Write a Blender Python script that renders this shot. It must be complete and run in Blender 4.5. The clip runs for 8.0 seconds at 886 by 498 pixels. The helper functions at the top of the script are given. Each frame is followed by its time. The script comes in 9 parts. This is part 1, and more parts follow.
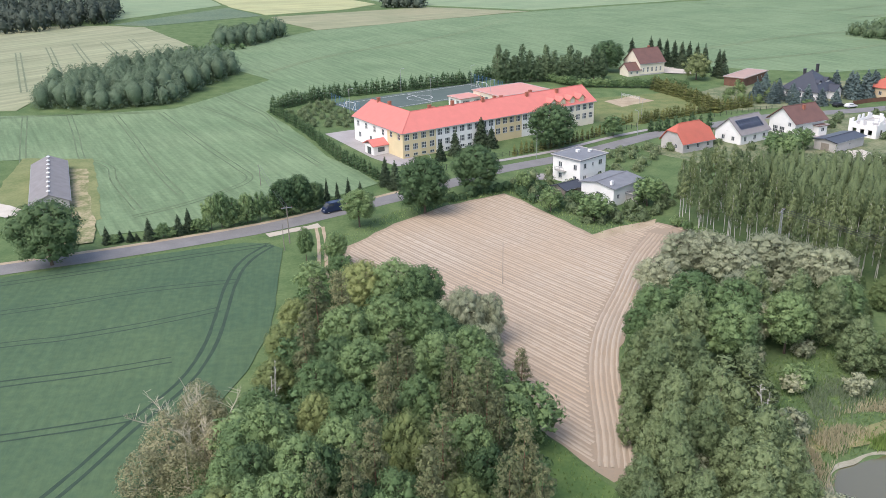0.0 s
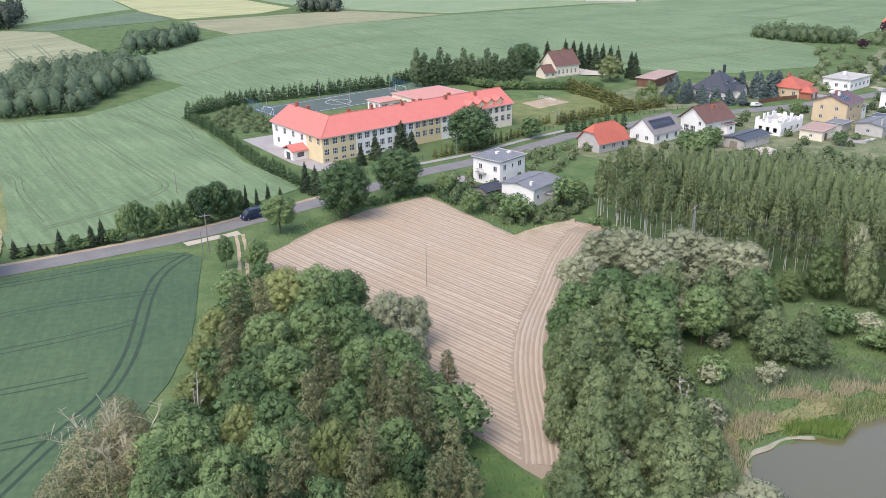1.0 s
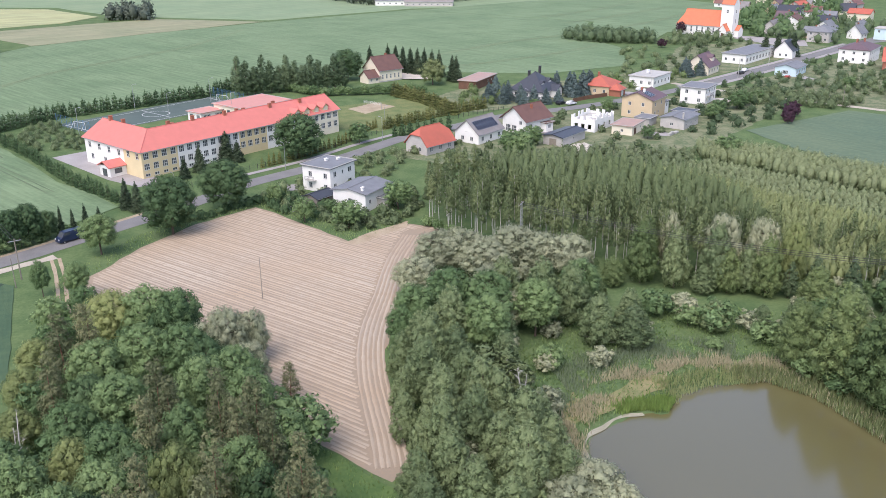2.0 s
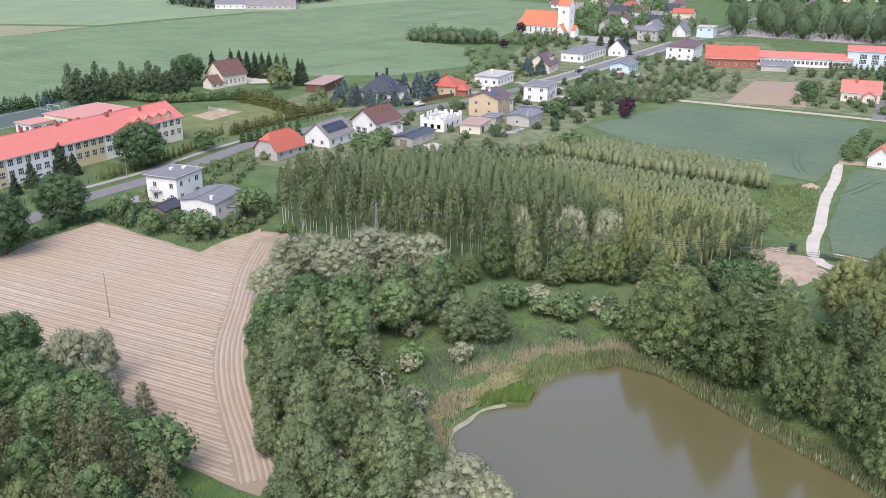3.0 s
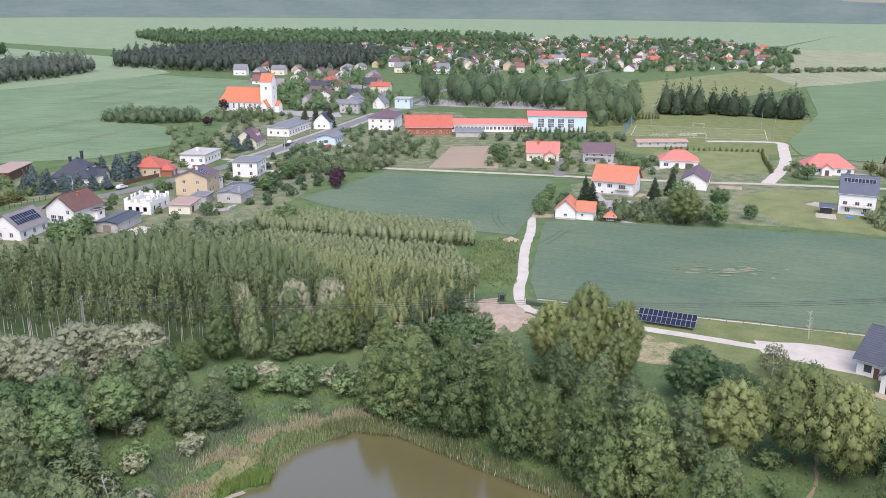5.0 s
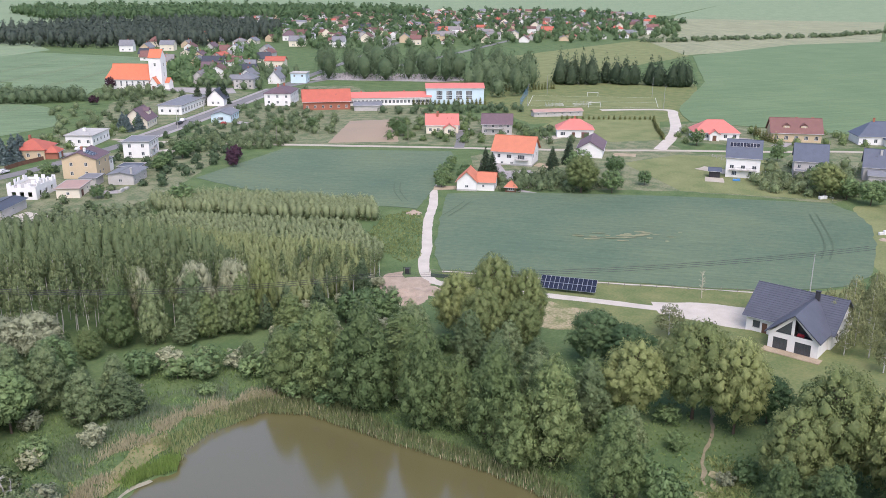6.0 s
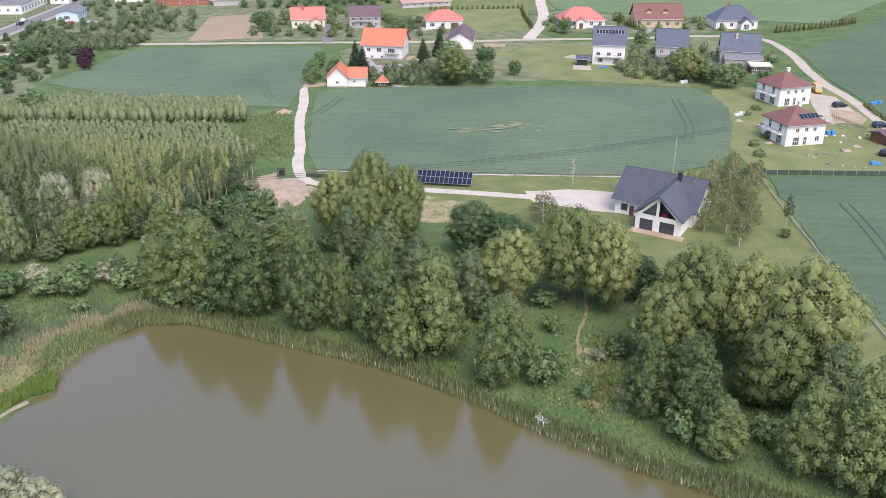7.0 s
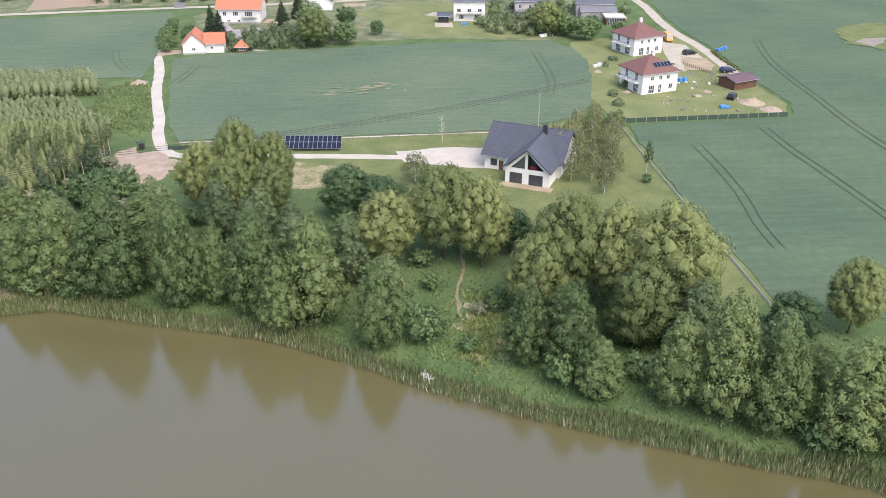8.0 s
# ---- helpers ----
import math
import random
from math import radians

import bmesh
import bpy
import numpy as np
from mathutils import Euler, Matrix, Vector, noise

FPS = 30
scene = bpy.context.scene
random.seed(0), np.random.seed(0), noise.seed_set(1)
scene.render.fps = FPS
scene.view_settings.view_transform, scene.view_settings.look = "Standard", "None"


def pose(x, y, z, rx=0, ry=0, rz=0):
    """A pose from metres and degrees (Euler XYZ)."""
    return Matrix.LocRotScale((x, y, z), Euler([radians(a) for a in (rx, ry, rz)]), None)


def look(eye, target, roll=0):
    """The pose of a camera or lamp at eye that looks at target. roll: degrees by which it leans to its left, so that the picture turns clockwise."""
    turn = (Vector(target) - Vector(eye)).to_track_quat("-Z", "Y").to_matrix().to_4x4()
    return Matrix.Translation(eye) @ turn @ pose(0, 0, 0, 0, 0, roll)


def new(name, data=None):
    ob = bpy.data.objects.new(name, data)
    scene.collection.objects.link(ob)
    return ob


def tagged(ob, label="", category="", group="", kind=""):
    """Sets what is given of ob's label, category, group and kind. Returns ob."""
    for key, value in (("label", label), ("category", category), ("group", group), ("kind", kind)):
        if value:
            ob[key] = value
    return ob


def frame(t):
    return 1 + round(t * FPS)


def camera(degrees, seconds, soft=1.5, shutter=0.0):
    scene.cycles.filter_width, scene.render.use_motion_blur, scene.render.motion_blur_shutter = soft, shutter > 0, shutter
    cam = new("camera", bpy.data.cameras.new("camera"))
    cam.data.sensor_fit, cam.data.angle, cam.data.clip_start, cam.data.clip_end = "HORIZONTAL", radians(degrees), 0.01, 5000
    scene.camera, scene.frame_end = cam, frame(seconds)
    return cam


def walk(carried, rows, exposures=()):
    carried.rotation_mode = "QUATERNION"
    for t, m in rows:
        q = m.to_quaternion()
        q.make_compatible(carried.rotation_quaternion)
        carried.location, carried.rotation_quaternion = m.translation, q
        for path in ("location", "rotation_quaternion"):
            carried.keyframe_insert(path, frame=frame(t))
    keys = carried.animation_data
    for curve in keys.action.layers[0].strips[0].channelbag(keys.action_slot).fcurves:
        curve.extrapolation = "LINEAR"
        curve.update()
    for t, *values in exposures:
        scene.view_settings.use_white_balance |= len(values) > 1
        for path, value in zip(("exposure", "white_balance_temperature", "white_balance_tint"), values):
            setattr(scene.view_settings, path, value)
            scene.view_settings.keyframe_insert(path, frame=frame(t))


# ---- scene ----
cam = camera(54.34, 8.0, soft=0.85)
EYE = 66.0
# seconds, yaw, pitch, roll: the camera hovers and turns on the spot
TURNS = [
    (0.0, 0.86, -21.14, -1.32),
    (0.5, 0.73, -21.08, -1.27),
    (1.0, -4.61, -21.02, -0.91),
    (1.5, -10.63, -20.96, -0.52),
    (1.7, -12.96, -20.95, -0.42),
    (2.8, -24.41, -20.50, -0.30),
    (3.0, -26.43, -20.68, 0.08),
    (3.5, -31.42, -21.20, 0.20),
    (4.0, -36.52, -21.21, 0.25),
    (4.5, -41.23, -18.29, 0.25),
    (4.7, -42.96, -16.85, 0.26),
    (5.8, -51.29, -16.45, 0.20),
    (6.0, -52.34, -17.55, 0.18),
    (6.5, -56.39, -20.85, 0.28),
    (7.0, -61.04, -24.37, 0.28),
    (7.5, -65.55, -26.83, 0.36),
    (8.0, -70.17, -26.86, 0.30),
]
walk(cam, [(t, pose(0, 0, EYE, 90, 0, yaw) @ pose(0, 0, 0, pitch, 0, 0) @ pose(0, 0, 0, 0, 0, roll)) for t, yaw, pitch, roll in TURNS],
     exposures=[(0.0, 1.03, 6650, 13), (1.5, 1.04, 6550, 16), (3.5, 1.0, 6500, 18), (4.5, 1.03, 6450, 19), (5.4, 0.95, 6450, 19), (6.0, 0.93, 6500, 19), (6.5, 1.0, 6550, 19), (7.5, 1.07, 6700, 18), (8.0, 1.15, 6750, 16)])

# world and sun: bright, thinly overcast late-spring day
world = bpy.data.worlds.new("sky")
scene.world = world
world.use_nodes = True
_n, _l = world.node_tree.nodes, world.node_tree.links
_bg = _n["Background"]
_sky = _n.new("ShaderNodeTexSky")
_sky.sky_type, _sky.sun_disc = "NISHITA", False
SUN_EL, SUN_AZ = 55.0, -140.0
_sky.sun_elevation, _sky.sun_rotation = radians(SUN_EL), radians(SUN_AZ)
_sky.dust_density, _sky.air_density = 2.2, 1.0
_grey = _n.new("ShaderNodeHueSaturation")
_grey.inputs["Saturation"].default_value = 0.95
_l.new(_sky.outputs[0], _grey.inputs["Color"])
_l.new(_grey.outputs[0], _bg.inputs[0])
_bg.inputs[1].default_value = 0.15
sun = new("sun", bpy.data.lights.new("sun", "SUN"))
sun.data.energy, sun.data.angle, sun.data.color = 1.15, radians(50), (1.0, 0.96, 0.91)
_a, _e = radians(SUN_AZ), radians(SUN_EL)
sun.matrix_world = look((math.sin(_a) * math.cos(_e) * 500, math.cos(_a) * math.cos(_e) * 500, math.sin(_e) * 500), (0, 0, 0))
scene.view_settings.exposure = 0.85


# ---- materials ----
def material(name, colour, colour2=None, scale=1.0, fine=8.0, rough=0.8, bump=0.0, bump_scale=30.0, metal=0.0, per_object=0.0, per_island=0.0, spec=0.3, mid=(0.35, 0.65)):
    """Two-scale noise between two colours, with grain, bump and a little difference from piece to piece."""
    m = bpy.data.materials.new(name)
    m.use_nodes = True
    n, l = m.node_tree.nodes, m.node_tree.links
    b = n["Principled BSDF"]
    b.inputs["Roughness"].default_value, b.inputs["Metallic"].default_value = rough, metal
    b.inputs["Specular IOR Level"].default_value = spec
    co = n.new("ShaderNodeTexCoord")
    big = n.new("ShaderNodeTexNoise")
    big.inputs["Scale"].default_value, big.inputs["Detail"].default_value = scale, 4
    small = n.new("ShaderNodeTexNoise")
    small.inputs["Scale"].default_value, small.inputs["Detail"].default_value = fine, 3
    geo = n.new("ShaderNodeNewGeometry")
    for t in (big, small):
        l.new(geo.outputs["Position"], t.inputs["Vector"])
    mixf = n.new("ShaderNodeMix")
    mixf.data_type = "FLOAT"
    mixf.inputs["Factor"].default_value = 0.4
    l.new(big.outputs["Fac"], mixf.inputs["A"])
    l.new(small.outputs["Fac"], mixf.inputs["B"])
    ramp = n.new("ShaderNodeMapRange")
    ramp.inputs["From Min"].default_value, ramp.inputs["From Max"].default_value = mid
    l.new(mixf.outputs["Result"], ramp.inputs["Value"])
    mc = n.new("ShaderNodeMix")
    mc.data_type = "RGBA"
    c2 = colour2 or tuple(c * 0.75 for c in colour)
    mc.inputs["A"].default_value, mc.inputs["B"].default_value = (*colour, 1), (*c2, 1)
    l.new(ramp.outputs["Result"], mc.inputs["Factor"])
    out = mc.outputs["Result"]
    for amount, source in ((per_object, "ob"), (per_island, "island")):
        if amount:
            hs = n.new("ShaderNodeHueSaturation")
            if source == "ob":
                r = n.new("ShaderNodeObjectInfo").outputs["Random"]
            else:
                r = geo.outputs["Random Per Island"]
            mr = n.new("ShaderNodeMapRange")
            mr.inputs["To Min"].default_value, mr.inputs["To Max"].default_value = 1 - amount, 1 + amount
            l.new(r, mr.inputs["Value"])
            l.new(mr.outputs["Result"], hs.inputs["Value"])
            if source == "ob":
                mh = n.new("ShaderNodeMapRange")
                mh.inputs["To Min"].default_value, mh.inputs["To Max"].default_value = 0.5 + amount * 0.06, 0.5 - amount * 0.06
                l.new(r, mh.inputs["Value"])
                l.new(mh.outputs["Result"], hs.inputs["Hue"])
            l.new(out, hs.inputs["Color"])
            out = hs.outputs["Color"]
    l.new(out, b.inputs["Base Color"])
    if bump:
        bn = n.new("ShaderNodeTexNoise")
        bn.inputs["Scale"].default_value, bn.inputs["Detail"].default_value = bump_scale, 4
        l.new(geo.outputs["Position"], bn.inputs["Vector"])
        bm_ = n.new("ShaderNodeBump")
        bm_.inputs["Strength"].default_value, bm_.inputs["Distance"].default_value = min(1.0, bump * 4), bump
        l.new(bn.outputs["Fac"], bm_.inputs["Height"])
        l.new(bm_.outputs["Normal"], b.inputs["Normal"])
    return m


def leaf_material(name, colour, colour2, per_object=0.24, per_island=0.16):
    m = material(name, colour, colour2, scale=0.35, fine=1.5, rough=0.65, per_object=per_object, per_island=per_island, spec=0.2)
    n, l = m.node_tree.nodes, m.node_tree.links
    b, o = n["Principled BSDF"], n["Material Output"]
    tr = n.new("ShaderNodeBsdfTranslucent")
    l.new(b.inputs["Base Color"].links[0].from_socket, tr.inputs["Color"])
    mx = n.new("ShaderNodeMixShader")
    mx.inputs[0].default_value = 0.25
    l.new(b.outputs[0], mx.inputs[1])
    l.new(tr.outputs[0], mx.inputs[2])
    l.new(mx.outputs[0], o.inputs["Surface"])
    return m


def crop_material(name, colour, colour2, angle, pitch, streak=0.25):
    """Standing cereal: mottled, with faint drill rows at the given angle and wind-laid patches."""
    m = material(name, colour, colour2, scale=0.03, fine=0.7, rough=0.9, bump=0.12, bump_scale=2.5, spec=0.15, mid=(0.38, 0.62))
    n, l = m.node_tree.nodes, m.node_tree.links
    b = n["Principled BSDF"]
    base = b.inputs["Base Color"].links[0].from_socket
    geo = n.new("ShaderNodeNewGeometry")
    mp = n.new("ShaderNodeMapping")
    mp.vector_type = "TEXTURE"
    mp.inputs["Rotation"].default_value = (0, 0, radians(angle))
    mp.inputs["Scale"].default_value = (14 * pitch, pitch, 1)
    l.new(geo.outputs["Position"], mp.inputs["Vector"])
    ns = n.new("ShaderNodeTexNoise")
    ns.inputs["Scale"].default_value, ns.inputs["Detail"].default_value, ns.inputs["Roughness"].default_value = 1.0, 5, 0.65
    l.new(mp.outputs[0], ns.inputs["Vector"])
    mr = n.new("ShaderNodeMapRange")
    mr.inputs["From Min"].default_value, mr.inputs["From Max"].default_value = 0.3, 0.7
    mr.inputs["To Min"].default_value, mr.inputs["To Max"].default_value = 1 - streak, 1 + streak
    l.new(ns.outputs["Fac"], mr.inputs["Value"])
    hs = n.new("ShaderNodeHueSaturation")
    l.new(mr.outputs["Result"], hs.inputs["Value"])
    l.new(base, hs.inputs["Color"])
    l.new(hs.outputs["Color"], b.inputs["Base Color"])
    return m


GRASS = material("meadow_grass", (0.128, 0.178, 0.076), (0.072, 0.122, 0.05), scale=0.16, fine=1.6, rough=0.95, bump=0.14, bump_scale=4, spec=0.1, mid=(0.38, 0.62))
LAWN = material("lawn_grass", (0.198, 0.208, 0.092), (0.108, 0.15, 0.06), scale=0.22, fine=1.8, rough=0.95, bump=0.04, bump_scale=8, spec=0.1)
LUSH = material("lush_verge_grass", (0.112, 0.172, 0.06), (0.066, 0.122, 0.042), scale=0.3, fine=2.0, rough=0.95, bump=0.1, bump_scale=5, spec=0.1)
DRYGRASS = material("dry_grass", (0.222, 0.235, 0.11), (0.135, 0.17, 0.072), scale=0.12, fine=1.5, rough=0.95, bump=0.05, bump_scale=6, spec=0.1)
CROP_SW = crop_material("green_wheat", (0.056, 0.1, 0.058), (0.084, 0.132, 0.068), 100, 0.9, 0.08)
CROP_N = crop_material("pale_barley", (0.168, 0.233, 0.128), (0.126, 0.188, 0.1), 120, 1.6, 0.2)
CROP_C = crop_material("blue_green_wheat", (0.092, 0.14, 0.093), (0.132, 0.176, 0.107), -65, 0.9, 0.15)
CROP_E = crop_material("deep_green_wheat", (0.078, 0.124, 0.08), (0.108, 0.155, 0.09), -65, 1.4, 0.12)
CROP_RISE = crop_material("broad_green_cereal", (0.118, 0.182, 0.092), (0.145, 0.208, 0.108), 150, 2.4, 0.12)
# Horizon barley is brightened: some distance haze is painted into its colours
CROP_FAR = crop_material("haze_paled_barley", (0.18, 0.25, 0.145), (0.22, 0.28, 0.165), 30, 4.0, 0.14)
CROP_PALE = crop_material("ripening_barley", (0.23, 0.25, 0.15), (0.28, 0.29, 0.18), 50, 4.0)
RAPE = crop_material("fading_rapeseed", (0.38, 0.38, 0.2), (0.31, 0.33, 0.18), 10, 3.0)
FALLOW = crop_material("bare_far_field", (0.27, 0.265, 0.165), (0.22, 0.235, 0.14), 20, 3.0)
# Dark green takes in shade between the standing wheat as well as bared soil
TRAM = material("shaded_wheel_track", (0.028, 0.052, 0.034), (0.042, 0.072, 0.046), scale=0.5, rough=0.95)
TRAM_DULL = material("dull_wheel_track", (0.135, 0.165, 0.1), (0.17, 0.195, 0.12), scale=0.4, rough=0.95)
TRAM_SLOPE = material("trampled_slope_track", (0.08, 0.122, 0.066), (0.14, 0.178, 0.1), scale=0.12, fine=1.2, rough=0.95)
TRAM_SOFT = material("faint_wheel_track", (0.07, 0.108, 0.07), (0.092, 0.132, 0.08), scale=0.5, rough=0.95)
TRAM_PALE = material("pale_wheel_track", (0.215, 0.255, 0.14), (0.155, 0.205, 0.11), scale=0.3, rough=0.95)
SOIL = material("dry_ploughed_soil", (0.285, 0.235, 0.18), (0.34, 0.262, 0.185), scale=0.035, fine=2.2, rough=0.95, bump=0.06, bump_scale=6, spec=0.1)
SOIL_RIDGE = material("soil_ridge", (0.405, 0.35, 0.28), (0.385, 0.3, 0.215), scale=0.05, fine=3.0, rough=0.95, bump=0.05, bump_scale=9, spec=0.1, per_island=0.08)
STRAW = material("straw_strewn_ground", (0.37, 0.315, 0.2), (0.165, 0.185, 0.085), scale=0.3, fine=1.6, rough=0.95, bump=0.05, bump_scale=6, spec=0.1, mid=(0.4, 0.58))
SAND = material("sandy_soil", (0.42, 0.35, 0.25), (0.3, 0.24, 0.165), scale=0.3, fine=3, rough=0.95, bump=0.05, bump_scale=6, spec=0.1)
ASPHALT = material("worn_asphalt", (0.21, 0.205, 0.20), (0.16, 0.158, 0.155), scale=0.25, fine=4, rough=0.85, bump=0.01, bump_scale=40)
GRAVEL = material("pale_gravel", (0.54, 0.5, 0.435), (0.43, 0.395, 0.335), scale=0.3, fine=4, rough=0.95, bump=0.03, bump_scale=15)
PAVING = material("grey_paving", (0.36, 0.34, 0.33), (0.28, 0.26, 0.25), scale=0.2, fine=4, rough=0.85, bump=0.01, bump_scale=20)
COURT = material("grey_green_court", (0.075, 0.105, 0.095), (0.1, 0.13, 0.115), scale=0.15, fine=2, rough=0.9)
WHITE_LINE = material("white_paint_line", (0.7, 0.7, 0.68), rough=0.7)
LEAF_BROAD = leaf_material("broad_leaves", (0.128, 0.205, 0.084), (0.175, 0.258, 0.112))
LEAF_GARDEN = leaf_material("mixed_garden_leaves", (0.12, 0.168, 0.08), (0.165, 0.21, 0.105), per_island=0.3)
LEAF_DARK = leaf_material("dark_leaves", (0.066, 0.12, 0.054), (0.094, 0.155, 0.068))
LEAF_ALDER = leaf_material("alder_leaves", (0.136, 0.197, 0.076), (0.178, 0.235, 0.098))
LEAF_WILLOW = leaf_material("silver_willow_leaves", (0.3, 0.33, 0.205), (0.37, 0.39, 0.255))
LEAF_PINE = leaf_material("pine_needles", (0.15, 0.172, 0.085), (0.19, 0.2, 0.105))
LEAF_OLIVE = leaf_material("olive_birch_leaves", (0.2, 0.225, 0.1), (0.25, 0.27, 0.13))
LEAF_BIRCH = leaf_material("birch_leaves", (0.14, 0.186, 0.084), (0.176, 0.224, 0.103))
LEAF_SPRUCE = leaf_material("spruce_needles", (0.05, 0.08, 0.045), (0.07, 0.10, 0.055))
LEAF_BLUE = leaf_material("blue_spruce_needles", (0.11, 0.16, 0.15), (0.15, 0.2, 0.19))
LEAF_THUJA = leaf_material("thuja_leaves", (0.14, 0.165, 0.055), (0.18, 0.19, 0.07))
LEAF_LIGHT = leaf_material("yellow_green_leaves", (0.19, 0.238, 0.09), (0.24, 0.28, 0.113))
LEAF_PURPLE = leaf_material("purple_leaves", (0.057, 0.030, 0.043), (0.082, 0.041, 0.055))
LEAF_SALLOW = leaf_material("sallow_leaves", (0.158, 0.216, 0.1), (0.205, 0.262, 0.128))
LEAF_TAN = leaf_material("budding_tan_twigs", (0.34, 0.315, 0.19), (0.27, 0.27, 0.145))
LEAF_LUSH = leaf_material("lush_reed_blades", (0.14, 0.235, 0.06), (0.19, 0.28, 0.08))
LEAF_SEDGE = leaf_material("blue_green_sedge", (0.15, 0.205, 0.125), (0.19, 0.24, 0.15))
LEAF_REED = leaf_material("reed_blades", (0.19, 0.235, 0.1), (0.25, 0.275, 0.13))
LEAF_DRYREED = leaf_material("dry_reed_blades", (0.56, 0.49, 0.34), (0.42, 0.38, 0.24))
LEAF_GRASS = leaf_material("grass_blades", (0.15, 0.235, 0.08), (0.2, 0.27, 0.1))
BARK = material("brown_bark", (0.13, 0.10, 0.075), (0.085, 0.065, 0.05), scale=1.5, fine=9, rough=0.95)
BARK_PINE = material("reddish_pine_bark", (0.25, 0.14, 0.09), (0.16, 0.10, 0.07), scale=1.5, fine=9, rough=0.95)
BARK_WHITE = material("white_birch_bark", (0.6, 0.58, 0.54), (0.25, 0.23, 0.21), scale=1.2, fine=6, rough=0.9, mid=(0.45, 0.75))
BARK_DEAD = material("grey_dead_wood", (0.5, 0.465, 0.35), (0.38, 0.35, 0.25), scale=1.5, fine=9, rough=0.95)
WHITE_WALL = material("white_plaster", (0.78, 0.77, 0.74), (0.7, 0.69, 0.66), scale=0.4, fine=5, rough=0.9)
CREAM_WALL = material("cream_plaster", (0.74, 0.68, 0.55), (0.66, 0.6, 0.48), scale=0.4, fine=5, rough=0.9)
YELLOW_WALL = material("ochre_plaster", (0.66, 0.55, 0.34), (0.6, 0.5, 0.31), scale=0.4, fine=5, rough=0.9)
BEIGE_WALL = material("beige_plaster", (0.58, 0.46, 0.30), (0.5, 0.4, 0.27), scale=0.4, fine=5, rough=0.9)
GREY_WALL = material("grey_render", (0.5, 0.48, 0.45), (0.4, 0.38, 0.36), scale=0.4, fine=5, rough=0.9)
BLUE_WALL = material("pale_blue_plaster", (0.55, 0.68, 0.72), (0.5, 0.62, 0.67), scale=0.4, fine=5, rough=0.9)
BRICK_WALL = material("red_brick", (0.36, 0.14, 0.09), (0.3, 0.12, 0.08), scale=0.6, fine=8, rough=0.9)
BROWN_WOOD = material("brown_boards", (0.17, 0.09, 0.06), (0.12, 0.065, 0.045), scale=0.6, fine=8, rough=0.85)
GREY_WOOD = material("weathered_boards", (0.28, 0.25, 0.21), (0.2, 0.175, 0.15), scale=0.6, fine=8, rough=0.9)
CONCRETE = material("concrete", (0.45, 0.44, 0.41), (0.36, 0.35, 0.33), scale=0.4, fine=5, rough=0.9)
GLASS = material("window_glass", (0.05, 0.06, 0.07), (0.09, 0.1, 0.11), scale=0.5, rough=0.08, spec=0.6)
FRAME_WHITE = material("white_frame", (0.75, 0.75, 0.73), rough=0.5)
FRAME_DARK = material("anthracite_frame", (0.05, 0.05, 0.055), rough=0.5)
METAL = material("galvanised_steel", (0.45, 0.46, 0.47), (0.36, 0.37, 0.38), scale=1, rough=0.45, metal=0.6)
DARK_METAL = material("dark_metal", (0.05, 0.05, 0.055), rough=0.4, metal=0.3)


def roof_material(name, colour, colour2=None, rough=0.65, spec=0.3):
    return material(name, colour, colour2 or tuple(c * 0.82 for c in colour), scale=0.5, fine=6, rough=rough, bump=0.02, bump_scale=9, spec=spec)


ROOF_RED = roof_material("salmon_red_roof", (0.58, 0.185, 0.155), (0.52, 0.17, 0.14))
ROOF_ORANGE = roof_material("orange_tile_roof", (0.53, 0.19, 0.11), (0.46, 0.165, 0.1))
ROOF_CHURCH = roof_material("bright_orange_roof", (0.58, 0.18, 0.095), (0.52, 0.16, 0.085))
ROOF_BROWN = roof_material("brown_tile_roof", (0.155, 0.085, 0.07), (0.125, 0.07, 0.06))
ROOF_MAROON = roof_material("maroon_tile_roof", (0.2, 0.1, 0.088), (0.165, 0.085, 0.075))
ROOF_DARK = roof_material("anthracite_tile_roof", (0.06, 0.065, 0.08), (0.05, 0.055, 0.067), rough=0.4)
ROOF_SLATE = roof_material("blue_grey_tile_roof", (0.098, 0.106, 0.13), (0.08, 0.087, 0.108), rough=0.45)
ROOF_ORANGE2 = roof_material("faded_orange_roof", (0.46, 0.125, 0.085), (0.38, 0.112, 0.078))
ROOF_RUST = roof_material("rusty_sheet_roof", (0.42, 0.27, 0.22), (0.33, 0.24, 0.21))
ROOF_NAVY = roof_material("navy_grey_roof", (0.095, 0.113, 0.15), (0.08, 0.094, 0.125), rough=0.45)
ROOF_GREY = roof_material("grey_felt_roof", (0.205, 0.212, 0.225), (0.155, 0.162, 0.175))
ROOF_ASB = roof_material("old_grey_sheet_roof", (0.24, 0.225, 0.22), (0.19, 0.175, 0.17))
ROOF_PLUM = roof_material("plum_brown_roof", (0.15, 0.10, 0.115), (0.12, 0.085, 0.095))
PANEL_BLACK = material("solar_cell_black", (0.012, 0.016, 0.03), (0.016, 0.02, 0.036), rough=0.15, spec=0.5)
PANEL_FRAME = material("solar_panel_frame", (0.6, 0.61, 0.62), rough=0.35, metal=0.7)


def water_material():
    m = bpy.data.materials.new("murky_pond_water")
    m.use_nodes = True
    n, l = m.node_tree.nodes, m.node_tree.links
    b = n["Principled BSDF"]
    b.inputs["Base Color"].default_value = (0.06, 0.05, 0.03, 1)
    b.inputs["Roughness"].default_value, b.inputs["IOR"].default_value = 0.13, 2.2
    geo = n.new("ShaderNodeNewGeometry")
    mp = n.new("ShaderNodeMapping")
